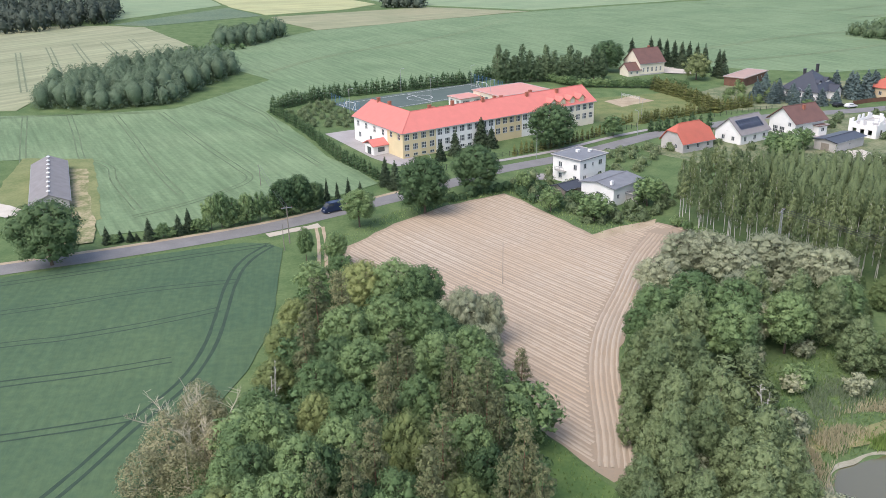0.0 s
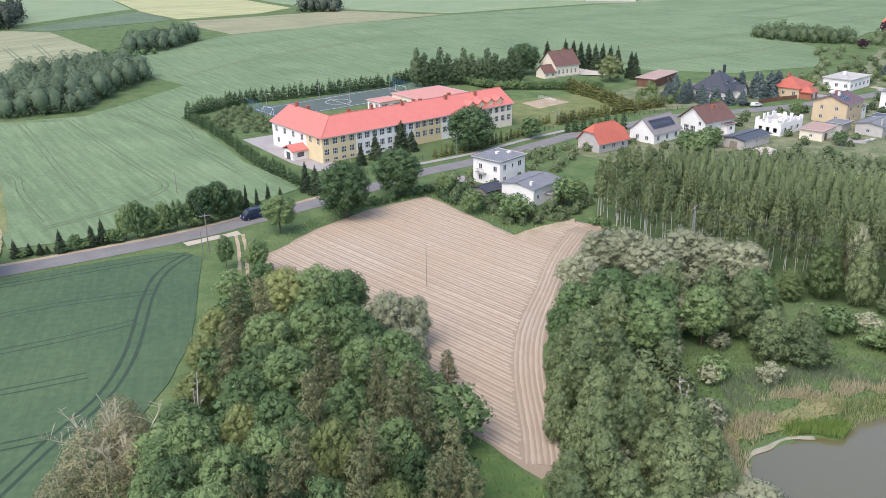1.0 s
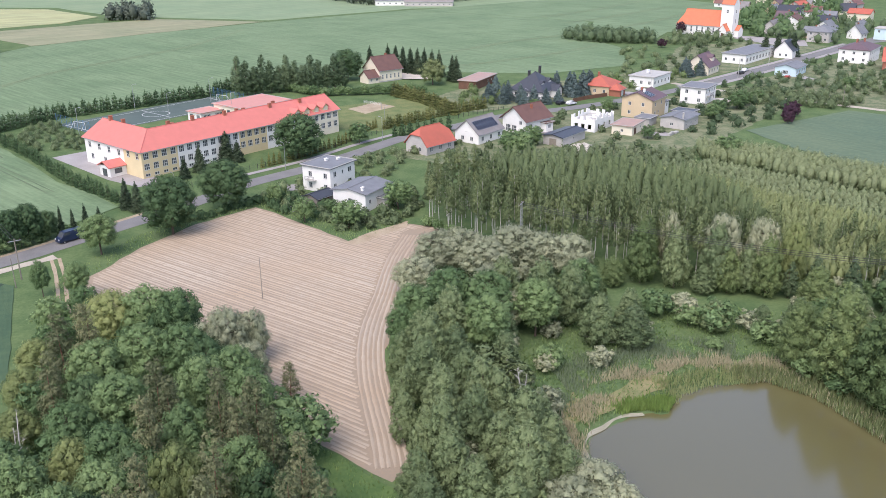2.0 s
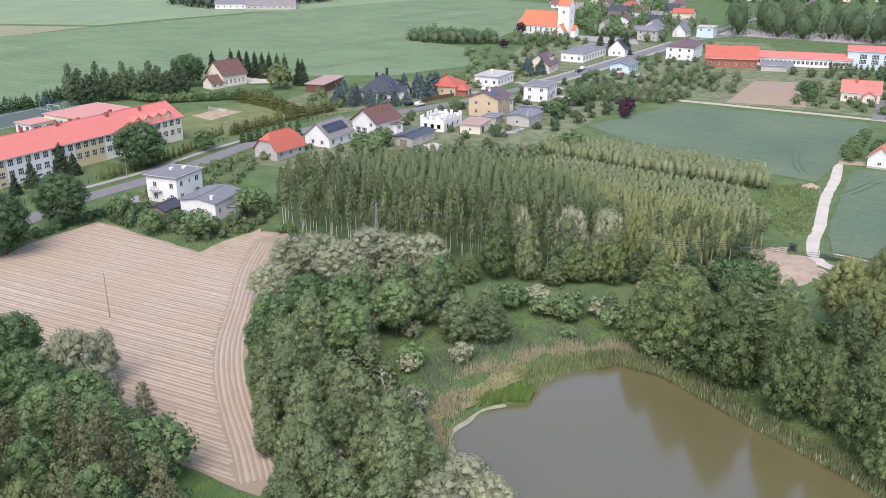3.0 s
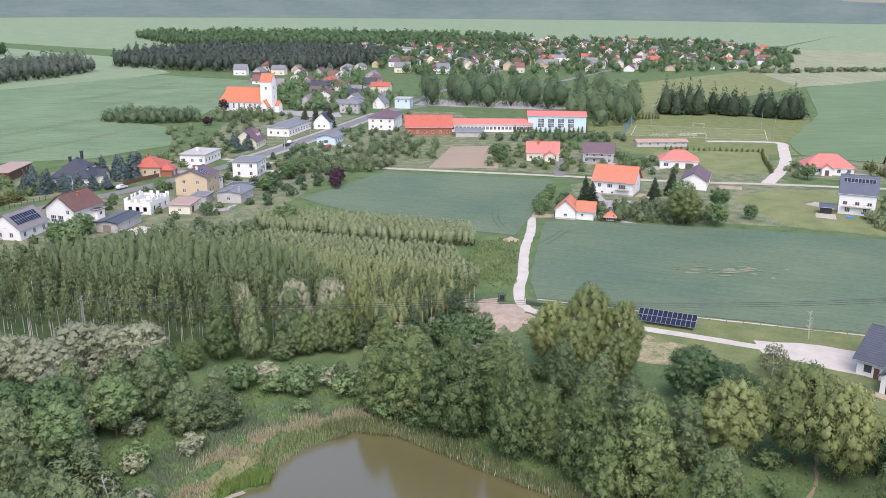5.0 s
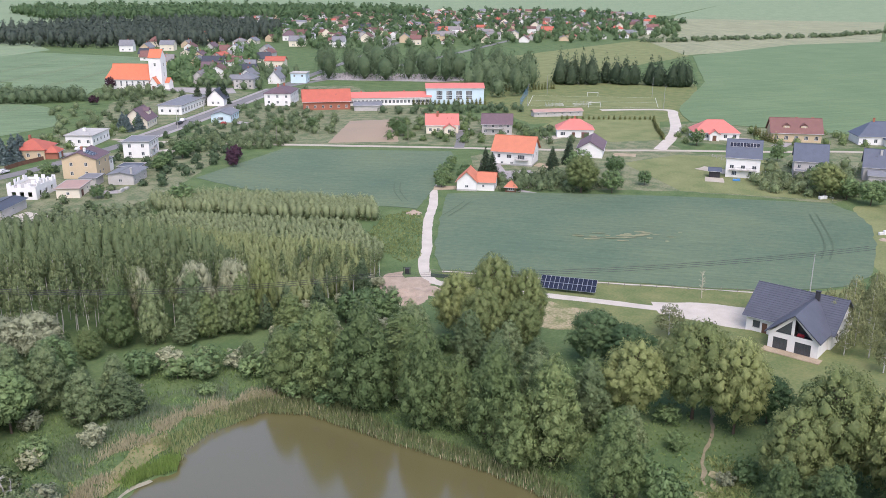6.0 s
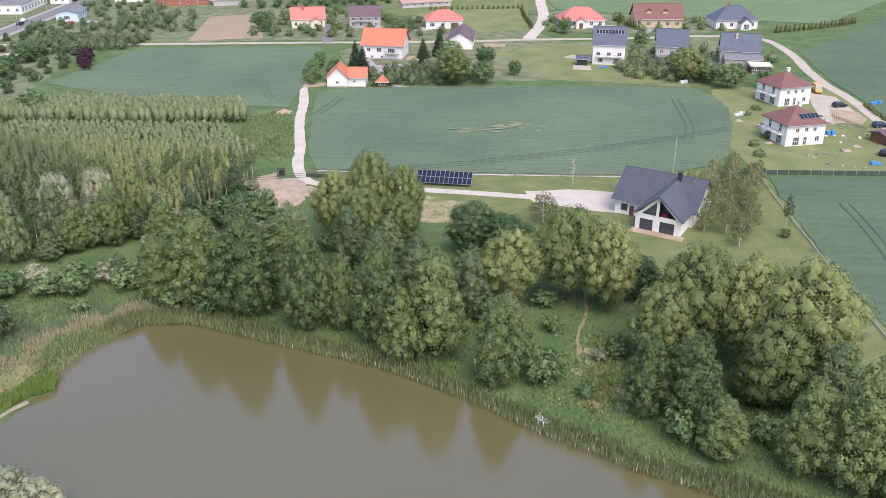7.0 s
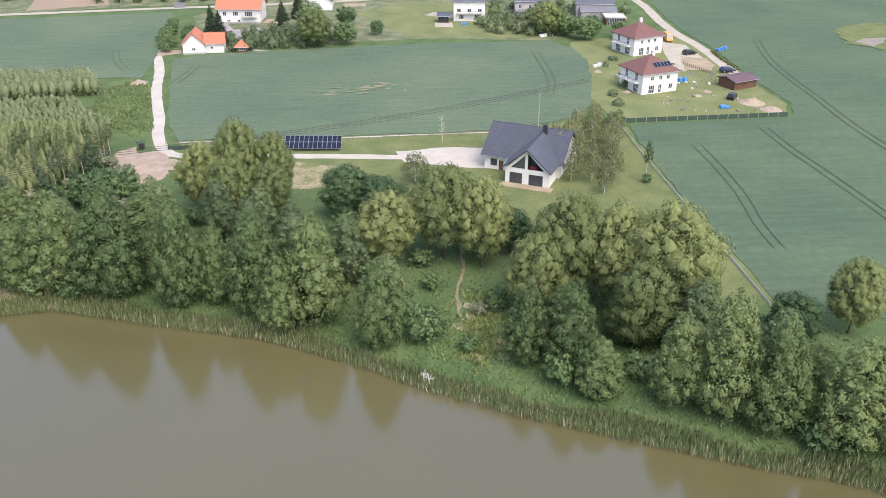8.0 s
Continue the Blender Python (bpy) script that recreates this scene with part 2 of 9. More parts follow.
    mp.inputs["Scale"].default_value = (0.6, 1.3, 1)
    l.new(geo.outputs["Position"], mp.inputs["Vector"])
    w = n.new("ShaderNodeTexNoise")
    w.inputs["Scale"].default_value, w.inputs["Detail"].default_value = 1.6, 3
    l.new(mp.outputs[0], w.inputs["Vector"])
    bu = n.new("ShaderNodeBump")
    bu.inputs["Strength"].default_value, bu.inputs["Distance"].default_value = 0.3, 0.02
    l.new(w.outputs["Fac"], bu.inputs["Height"])
    l.new(bu.outputs["Normal"], b.inputs["Normal"])
    big = n.new("ShaderNodeTexNoise")
    big.inputs["Scale"].default_value = 0.03
    l.new(geo.outputs["Position"], big.inputs["Vector"])
    mx = n.new("ShaderNodeMix")
    mx.data_type = "RGBA"
    mx.inputs["A"].default_value, mx.inputs["B"].default_value = (0.112, 0.1, 0.044, 1), (0.13, 0.116, 0.052, 1)
    l.new(big.outputs["Fac"], mx.inputs["Factor"])
    l.new(mx.outputs["Result"], b.inputs["Base Color"])
    return m


WATER = water_material()
GARDEN = material("mixed_garden_ground", (0.215, 0.222, 0.135), (0.11, 0.146, 0.075), scale=0.22, fine=1.4, rough=0.95, bump=0.08, bump_scale=5, spec=0.1, mid=(0.42, 0.58))
ROOF_PINK = roof_material("pinkish_felt_roof", (0.55, 0.26, 0.22), (0.5, 0.24, 0.2))
RED_CLOTH = material("red_cloth", (0.5, 0.05, 0.06), rough=0.9)
SPOIL = material("stony_spoil", (0.42, 0.335, 0.26), (0.29, 0.235, 0.18), scale=0.5, fine=4, rough=0.95, bump=0.06, bump_scale=6)
STONE = material("grey_gravestone", (0.42, 0.4, 0.39), (0.22, 0.21, 0.21), scale=0.25, fine=3, rough=0.6)
LEAF_COPPICE = leaf_material("pale_coppice_leaves", (0.168, 0.214, 0.09), (0.212, 0.25, 0.115))
LEAF_HEDGE = leaf_material("dull_thicket_leaves", (0.088, 0.135, 0.068), (0.115, 0.165, 0.085))
LEAF_OSIER = leaf_material("pale_osier_leaves", (0.19, 0.235, 0.118), (0.235, 0.278, 0.145))
# Paler and bluer than LEAF_HEDGE: distance haze put into the leaf colour
LEAF_THICKET = leaf_material("haze_tinted_thicket_leaves", (0.098, 0.15, 0.092), (0.125, 0.178, 0.11))
PATH_SOIL = material("trodden_path_soil", (0.3, 0.25, 0.165), (0.2, 0.185, 0.11), scale=0.8, fine=5, rough=0.95, bump=0.03, bump_scale=10)
# Forest needles lightened so that the base colour carries distance haze
LEAF_FOREST = leaf_material("haze_paled_forest_needles", (0.082, 0.108, 0.082), (0.105, 0.13, 0.098))
SHORE = material("dry_pale_mud", (0.36, 0.34, 0.265), (0.26, 0.25, 0.18), scale=0.6, fine=5, rough=0.95)
THIN_CROP = crop_material("thin_worn_wheat", (0.28, 0.265, 0.16), (0.16, 0.195, 0.11), -65, 0.6, 0.3)
MUD = material("wet_mud", (0.3, 0.26, 0.2), (0.2, 0.18, 0.14), scale=0.3, fine=3, rough=0.5)
HILLS = material("distant_woods", (0.10, 0.14, 0.12), (0.14, 0.18, 0.15), scale=0.004, fine=0.02, rough=0.95)
SEDGE = material("dry_sedge", (0.27, 0.23, 0.12), (0.16, 0.18, 0.075), scale=0.3, fine=3, rough=0.95, bump=0.1, bump_scale=5)
LANE_SOIL = material("sandy_lane", (0.47, 0.425, 0.35), (0.37, 0.33, 0.265), scale=0.3, fine=3, rough=0.95, bump=0.03, bump_scale=10)


# ---- building blocks ----
def mesh_object(name, bm, mat, smooth=False):
    me = bpy.data.meshes.new(name)
    bm.to_mesh(me)
    bm.free()
    me.materials.append(mat)
    if smooth:
        me.shade_smooth()
    return new(name, me)


def part(name, bm, mat, parent, label="", smooth=False):
    ob = mesh_object(name, bm, mat, smooth)
    ob.parent = parent
    if label:
        tagged(ob, label)
    return ob


def share(name, me, parent, m):
    """Another object on a mesh that is there already."""
    ob = new(name, me)
    ob.parent = parent
    ob.matrix_local = m
    return ob


def thing(name, label, category, m=None, group="", kind=""):
    ob = new(name)
    ob.empty_display_size = 0.5
    ob.matrix_world = m or Matrix()
    return tagged(ob, label, category, group, kind)


def box(bm, x0, y0, z0, x1, y1, z1, m=None):
    v = [bm.verts.new(Vector(p) if m is None else m @ Vector(p)) for p in
         ((x0, y0, z0), (x1, y0, z0), (x1, y1, z0), (x0, y1, z0), (x0, y0, z1), (x1, y0, z1), (x1, y1, z1), (x0, y1, z1))]
    for f in ((3, 2, 1, 0), (4, 5, 6, 7), (0, 1, 5, 4), (1, 2, 6, 5), (2, 3, 7, 6), (3, 0, 4, 7)):
        bm.faces.new([v[i] for i in f])
    return v


def tube(bm, points, radii, sides=6, caps=True):
    """A tapered tube along points."""
    rings = []
    for i, (p, r) in enumerate(zip(points, radii)):
        p = Vector(p)
        d = (Vector(points[min(i + 1, len(points) - 1)]) - Vector(points[max(i - 1, 0)])).normalized()
        a = d.orthogonal().normalized()
        b = d.cross(a)
        rings.append([bm.verts.new(p + r * (math.cos(k * math.tau / sides) * a + math.sin(k * math.tau / sides) * b)) for k in range(sides)])
    for q, r in zip(rings, rings[1:]):
        for k in range(sides):
            bm.faces.new((q[k], q[(k + 1) % sides], r[(k + 1) % sides], r[k]))
    if caps:
        bm.faces.new(rings[0][::-1])
        bm.faces.new(rings[-1])


def smooth_line(pts, step=4.0):
    """A Catmull-Rom line through the points, with a point about every step metres."""
    p = [Vector(q) for q in pts]
    p = [2 * p[0] - p[1], *p, 2 * p[-1] - p[-2]]
    out = []
    for a, b, c, d in zip(p, p[1:], p[2:], p[3:]):
        n = max(1, int((c - b).length / step))
        for i in range(n):
            t = i / n
            out.append(0.5 * (2 * b + (c - a) * t + (2 * a - 5 * b + 4 * c - d) * t * t + (3 * b - a - 3 * c + d) * t ** 3))
    out.append(p[-2])
    return out


def ribbon(name, pts, width, z, mat, step=4.0, ragged=0.0, crown=0.0):
    """A strip along a smooth line, with uneven edges where wanted."""
    line = smooth_line(pts, step)
    bm = bmesh.new()
    rows = []
    for i, p in enumerate(line):
        d = (line[min(i + 1, len(line) - 1)] - line[max(i - 1, 0)]).normalized()
        s = Vector((-d.y, d.x))
        w = width / 2
        wl, wr = (w + ragged * noise.noise((p.x * 0.35, p.y * 0.35, k)) for k in (0.0, 7.7))
        a, b = p + s * wl, p - s * wr
        rows.append((bm.verts.new((a.x, a.y, z)), bm.verts.new((p.x, p.y, z + crown)), bm.verts.new((b.x, b.y, z))))
    for q, r in zip(rows, rows[1:]):
        bm.faces.new((q[0], q[1], r[1], r[0]))
        bm.faces.new((q[1], q[2], r[2], r[1]))
    bmesh.ops.recalc_face_normals(bm, faces=bm.faces)
    if bm.faces[:][0].normal.z < 0:
        bmesh.ops.reverse_faces(bm, faces=bm.faces)
    return mesh_object(name, bm, mat)


def sheet(name, pts, z, mat, ragged=0.0, skirt=0.0, step=3.0):
    """A flat piece of ground within an outline, with an uneven edge where wanted and a standing edge (skirt) for crops."""
    outline = []
    for a, b in zip(pts, pts[1:] + pts[:1]):
        a, b = Vector(a), Vector(b)
        n = max(1, int((b - a).length / step)) if ragged else 1
        for i in range(n):
            p = a.lerp(b, i / n)
            k = Vector((noise.noise((p.x * 0.2, p.y * 0.2, 1.0)), noise.noise((p.x * 0.2, p.y * 0.2, 9.0)))) * ragged
            outline.append(p + k)
    bm = bmesh.new()
    vs = [bm.verts.new((p.x, p.y, z)) for p in outline]
    f = bm.faces.new(vs)
    f.normal_update()
    if f.normal.z < 0:
        f.normal_flip()
    if skirt:
        low = [bm.verts.new((p.x, p.y, z - skirt)) for p in outline]
        for i in range(len(vs)):
            j = (i + 1) % len(vs)
            bm.faces.new((vs[i], vs[j], low[j], low[i]))
    bmesh.ops.triangulate(bm, faces=[f])
    return mesh_object(name, bm, mat)


def inside(poly, x, y):
    """Whether each point lies in the outline."""
    x, y = np.asarray(x, float), np.asarray(y, float)
    hit = np.zeros(x.shape, bool)
    for (x0, y0), (x1, y1) in zip(poly, poly[1:] + poly[:1]):
        if y0 != y1:
            hit ^= ((y0 > y) != (y1 > y)) & (x < (x1 - x0) * (y - y0) / (y1 - y0) + x0)
    return hit


def edge_distance(poly, x, y):
    x, y = np.asarray(x, float), np.asarray(y, float)
    best = np.full(x.shape, 1e9)
    for (x0, y0), (x1, y1) in zip(poly, poly[1:] + poly[:1]):
        dx, dy = x1 - x0, y1 - y0
        t = np.clip(((x - x0) * dx + (y - y0) * dy) / (dx * dx + dy * dy), 0, 1)
        best = np.minimum(best, np.hypot(x - x0 - t * dx, y - y0 - t * dy))
    return best


def scatter(poly, gap, rng, tries=4000, avoid=()):
    """Places inside an outline at least gap metres apart."""
    xs, ys = [p[0] for p in poly], [p[1] for p in poly]
    got = np.zeros((0, 2))
    cand = np.column_stack((rng.uniform(min(xs), max(xs), tries), rng.uniform(min(ys), max(ys), tries)))
    cand = cand[inside(poly, cand[:, 0], cand[:, 1])]
    for a in avoid:
        cand = cand[~inside(a, cand[:, 0], cand[:, 1])]
    for c in cand:
        if not len(got) or np.min(np.hypot(*(got - c).T)) > gap:
            got = np.vstack((got, c))
    return got


def raw_mesh(name, verts, faces, mats, index=None, smooth=False):
    """A mesh from numpy arrays, four corners a face."""
    me = bpy.data.meshes.new(name)
    me.vertices.add(len(verts))
    me.vertices.foreach_set("co", np.asarray(verts, np.float32).ravel())
    faces = np.asarray(faces, np.int32)
    k = faces.shape[1]
    me.loops.add(faces.size)
    me.loops.foreach_set("vertex_index", faces.ravel())
    me.polygons.add(len(faces))
    me.polygons.foreach_set("loop_start", np.arange(0, faces.size, k, dtype=np.int32))
    for m in mats:
        me.materials.append(m)
    if index is not None:
        me.polygons.foreach_set("material_index", np.asarray(index, np.int32))
    me.update(calc_edges=True)
    if smooth:
        me.shade_smooth()
    return me


# ---- trees ----
def unit(v):
    return v / np.maximum(np.linalg.norm(v, axis=-1, keepdims=True), 1e-9)


def leaf_quads(centres, outward, size, rng, stretch=1.5, wild=0.55, hang=0.0):
    """A pointed leaf spray at each centre, facing more or less outward."""
    n = len(centres)
    nor = unit(unit(outward) + wild * rng.normal(size=(n, 3)) * 0.6)
    tan = unit(np.cross(nor, rng.normal(size=(n, 3))))
    if hang:
        tan = unit(tan * (1 - hang) - np.array((0, 0, hang)))
        tan = unit(tan - nor * np.sum(tan * nor, 1)[:, None])
    bit = np.cross(nor, tan)
    s = (size * rng.uniform(0.6, 1.35, n))[:, None]
    v = np.stack((centres - tan * s * stretch * 0.4 - bit * s * 0.42, centres - tan * s * stretch * 0.4 + bit * s * 0.42, centres + tan * s * stretch * 0.6), 1)
    k = np.arange(3 * n).reshape(n, 3)[:, [0, 2, 1]]
    return v.reshape(-1, 3), np.column_stack((k, k[:, 2]))


_ico = bmesh.new()
bmesh.ops.create_icosphere(_ico, subdivisions=1, radius=1.0)
ICO_V = np.array([v.co[:] for v in _ico.verts])
ICO_F = np.array([[v.index for v in f.verts] for f in _ico.faces])
ICO_F = np.column_stack((ICO_F, ICO_F[:, 2]))
_ico.free()
OCT_V = np.array([(1, 0, 0), (0, 1, 0), (-1, 0, 0), (0, -1, 0), (0, 0, 1), (0, 0, -1)], float)
OCT_F = np.array([(0, 1, 4), (1, 2, 4), (2, 3, 4), (3, 0, 4), (1, 0, 5), (2, 1, 5), (3, 2, 5), (0, 3, 5)])


def leafy_mesh(name, verts, tris, normals, mat):
    """Triangles that are shaded by the normals of the boughs on which they hang."""
    me = raw_mesh(name, verts, tris, [mat], smooth=True)
    me.normals_split_custom_set_from_vertices(unit(normals).tolist())
    return me


def crown_mesh(name, clumps, leaves, size, mat, rng, core=0.6, stretch=1.5, wild=0.6, droop=0.0, open_=0.0, hang=0.0):
    """A crown of leaf sprays on the skins of many uneven boughs (x, y, z, rx, rz), with a leafy core in each."""
    cl = np.array(clumps, float)
    c, r = cl[:, :3], cl[:, [3, 3, 4]]
    lo, hi = (c - r).min(0), (c + r).max(0)
    mid, half = (lo + hi) / 2 - np.array((0, 0, 0.15)) * (hi - lo), (hi - lo) / 2
    area = r[:, 0] * r[:, 2]
    pick = rng.choice(len(cl), int(leaves * 1.9), p=area / area.sum())
    d = unit(unit(rng.normal(size=(len(pick), 3))) + np.array((0, 0, 0.22)))
    reach = 1.12 - 0.5 * rng.random(len(pick)) ** 2 * (1 + open_)
    p = c[pick] + d * r[pick] * reach[:, None]
    # drop sprays buried in a neighbouring bough
    keep = np.ones(len(p), bool)
    for k in range(len(cl)):
        q = np.linalg.norm((p - c[k]) / r[k], axis=1)
        keep &= (q > 0.85) | (pick == k)
    p, d, pick = p[keep][:leaves], d[keep][:leaves], pick[keep][:leaves]
    face = unit(d + 0.45 * unit((p - mid) / half) + np.array((0, 0, 0.2)))
    lie = face.copy()
    lie[:, 2] -= droop
    v, f = leaf_quads(p, lie, size, rng, stretch, wild, hang)
    vs, fs, ns, at_ = [v], [f[:, :3]], [np.repeat(unit(face + 0.3 * rng.normal(size=face.shape)), 3, axis=0)], len(v)
    for k in range(len(cl)):
        vs.append(OCT_V * (core * r[k] * rng.uniform(0.8, 1.15, (6, 1))) + c[k])
        fs.append(OCT_F + at_)
        ns.append(OCT_V + 0.4 * unit(c[k] - mid))
        at_ += 6
    return leafy_mesh(name, np.vstack(vs), np.vstack(fs), np.vstack(ns), mat)


def trunk_mesh(name, height, radius, limbs, mat, rng, lean=0.0):
    bm = bmesh.new()
    top = Vector((rng.normal() * lean, rng.normal() * lean, height))
    pts = [Vector((0, 0, -0.3)), Vector((0, 0, 0.4)), top * 0.35, top * 0.7, top]
    tube(bm, pts, [radius * 1.5, radius, radius * 0.85, radius * 0.55, radius * 0.15], 7)
    for (x, y, z) in limbs:
        h = max(0.15, (z - 0.35 * math.hypot(x, y)) / height)
        a = top * min(h, 0.9) if h > 0.35 else Vector((0, 0, h * height))
        b = Vector((x, y, z))
        mid = a.lerp(b, 0.5) + Vector((0, 0, -0.1 * (b - a).length))
        tube(bm, [a, mid, b], [radius * 0.4, radius * 0.25, radius * 0.07], 5, caps=False)
    me = bpy.data.meshes.new(name)
    bm.to_mesh(me)
    bm.free()
    me.materials.append(mat)
    me.shade_smooth()
    return me


def clumps_round(rng, h, w, base, n, rel=0.21):
    """Boughs for a rounded, uneven crown from base to h, w wide: small ones outside, a few large ones within."""
    out, mid, rz = [], (h + base) / 2, (h - base) / 2
    lean = rng.uniform(0, math.tau)
    for i in range(n):
        z = 1 - 1.85 * (i + 0.5) / n
        a = i * 2.39996 + rng.uniform(-0.4, 0.4)
        s = math.sqrt(max(0.0, 1 - z * z))
        k = rng.uniform(0.7, 0.93) * (1 + 0.1 * math.sin(3 * a + lean) + 0.08 * math.sin(5 * z + lean))
        r = w / 2 * rel * rng.uniform(0.65, 1.4)
        out.append((math.cos(a) * s * k * w / 2, math.sin(a) * s * k * w / 2, mid + z * rz * 0.86 * rng.uniform(0.9, 1.06), r, r * rng.uniform(0.7, 0.95)))
    for i in range(5):
        a = i * 1.2566 + lean
        out.append((math.cos(a) * w * 0.2, math.sin(a) * w * 0.2, mid + rz * (0.15 if i % 2 else -0.2), w * 0.2, rz * 0.42))
    out.append((0, 0, mid, w * 0.26, rz * 0.66))
    return out


def clumps_ovate(rng, h, w, base, n):
    """Taller than wide, fullest low down, rising to a blunt tip; small clumps outside, a few large ones within."""
    def full(t):
        return (w / 2) * min(1.0, 0.55 + 2.2 * t) * (1 - t ** 1.7) ** 0.8 + 0.03 * w
    steps = np.linspace(0, 1, 60)
    grow_ = np.cumsum([full(t) for t in steps])
    out = []
    for i in range(n):
        t = float(np.interp((i + 0.5) / n, grow_ / grow_[-1], steps))
        f = full(t)
        r = (0.1 * w + 0.26 * f) * 0.5 * rng.uniform(0.65, 1.4) * (40 / max(n, 12)) ** 0.35
        k = max(0, f - r * 0.7) * rng.uniform(0.85, 1.06)
        a = i * 2.39996 + rng.uniform(-0.5, 0.5)
        out.append((math.cos(a) * k, math.sin(a) * k, base + (h - base) * (0.04 + 0.93 * t), r, r * rng.uniform(0.8, 1.2)))
    for t in (0.15, 0.35, 0.55, 0.75):
        out.append((0, 0, base + (h - base) * t, full(t) * 0.75, (h - base) * 0.16))
    return out


def clumps_loose(rng, h, w, base, n):
    """A thin, layered crown with gaps, as an old pine has."""
    out = []
    for i in range(n):
        t = (i + 0.5) / n
        z = base + (h - base) * t
        full = (w / 2) * (1.0 - 0.68 * t)
        a = i * 2.39996 + rng.uniform(-0.6, 0.6)
        r = rng.uniform(0.55, 0.95) * w * (0.16 - 0.06 * t)
        out.append((math.cos(a) * full * rng.uniform(0.3, 0.85), math.sin(a) * full * rng.uniform(0.3, 0.85), z, r * 1.2, r * 0.7))
    return out


def clumps_cone(rng, h, w, base, n, bulge=1.0):
    out = []
    for i in range(n):
        t = i / (n - 1)
        z = base + (h - base) * (1 - (1 - t) ** 1.15) * 0.97
        full = w / 2 * (1 - t) ** bulge + 0.05 * w
        k = max(3, int(6 * (1 - t))) if t < 0.85 else 1
        for j in range(k):
            a = j * math.tau / k + i * 0.7 + rng.uniform(-0.2, 0.2)
            r = full * (0.5 if k > 1 else 0.8)
            out.append((math.cos(a) * (full - r) * (k > 1), math.sin(a) * (full - r) * (k > 1), z, max(r, 0.12), max((h - base) / n * 0.75, 0.15)))
    return out


# kind: variants, height, width, base, crown shape, clumps, leaves, spray size, leaf, bark, trunk radius, label, category
KINDS = {
    "lime_tree": (3, 13.0, 11.5, 1.0, "round", 100, 6400, 0.3, LEAF_DARK, BARK, 0.3, "dense dark green broadleaf tree", "tree"),
    "maple_tree": (5, 12.0, 8.5, 2.0, "round", 84, 5800, 0.25, LEAF_BROAD, BARK, 0.22, "leafy green broadleaf tree in the small wood", "tree"),
    "oak_tree": (4, 14.0, 12.0, 1.5, "round", 110, 9400, 0.245, LEAF_LIGHT, BARK, 0.28, "broad yellow-green leafy tree by the pond", "tree"),
    "alder_tree": (5, 16.0, 10.0, 0.6, "ovate", 105, 8800, 0.245, LEAF_ALDER, BARK, 0.2, "tall dull green alder tree", "tree"),
    "willow_tree": (4, 8.5, 8.5, 0.6, "round", 84, 5400, 0.22, LEAF_WILLOW, BARK, 0.2, "silvery grey-green willow tree in the thicket", "tree"),
    "sallow_tree": (5, 10.0, 6.6, 0.4, "ovate", 84, 5600, 0.185, LEAF_SALLOW, BARK, 0.16, "upright grey-green leafy tree in the thicket", "tree"),
    "thorn_bush": (2, 8.0, 7.5, 0.3, "ovate", 60, 3600, 0.2, LEAF_TAN, BARK_DEAD, 0.12, "airy tan budding bush at the wood's edge", "bush"),
    "pine_tree": (4, 13.5, 6.8, 2.6, "loose", 52, 4200, 0.2, LEAF_PINE, BARK_PINE, 0.18, "thin brownish-green pine tree in the small wood", "tree"),
    "birch_tree": (6, 14.0, 3.2, 6.0, "ovate", 16, 760, 0.21, LEAF_BIRCH, BARK_WHITE, 0.09, "slender birch with a white trunk", "tree"),
    "weeping_birch": (3, 9.0, 5.0, 1.6, "ovate", 30, 1900, 0.17, LEAF_OLIVE, BARK_WHITE, 0.12, "airy olive-green birch with drooping twigs", "tree"),
    "poplar_tree": (3, 12.0, 5.0, 0.6, "ovate", 26, 1400, 0.34, LEAF_HEDGE, BARK, 0.2, "tall dull green broadleaf tree in a row", "tree"),
    "spruce_tree": (3, 9.0, 4.0, 0.4, "cone", 12, 1300, 0.32, LEAF_SPRUCE, BARK, 0.14, "dark green conical spruce tree", "tree"),
    "blue_spruce": (2, 7.0, 4.6, 0.3, "cone", 11, 1300, 0.34, LEAF_BLUE, BARK, 0.14, "blue-grey conical spruce tree in a garden", "tree"),
    "thuja": (2, 3.6, 1.6, 0.1, "cone2", 5, 200, 0.25, LEAF_THUJA, BARK, 0.06, "narrow olive-green thuja in a hedge row", "hedge tree"),
    "yew": (2, 3.6, 1.6, 0.1, "cone2", 5, 200, 0.25, LEAF_DARK, BARK, 0.06, "dark green upright conifer in a dense hedge", "hedge tree"),
    "bush": (4, 3.2, 3.8, 0.1, "round", 20, 580, 0.27, LEAF_BROAD, BARK, 0.06, "rounded green leafy bush", "bush"),
    "grey_bush": (3, 3.2, 3.6, 0.1, "round", 20, 720, 0.25, LEAF_WILLOW, BARK, 0.06, "rounded grey-green willow bush", "bush"),
    "purple_bush": (1, 5.0, 5.5, 0.3, "round", 22, 1300, 0.32, LEAF_PURPLE, BARK, 0.1, "dark purple-leaved bush in a garden", "bush"),
    "garden_tree": (4, 6.5, 6.5, 0.8, "round", 30, 1250, 0.33, LEAF_BROAD, BARK, 0.13, "rounded leafy green garden tree", "tree"),
    "weeping_willow": (1, 11.0, 12.0, 1.0, "round", 34, 2800, 0.34, LEAF_COPPICE, BARK, 0.25, "pale green weeping willow tree on a lawn", "tree"),
}
PROTO = {}


def grow(kind, k):
    nv, h, w, base, shape, n, leaves, size, leaf, bark, tr, label, cat = KINDS[kind]
    rng = np.random.default_rng(100 + k * 17 + len(kind) * 7)
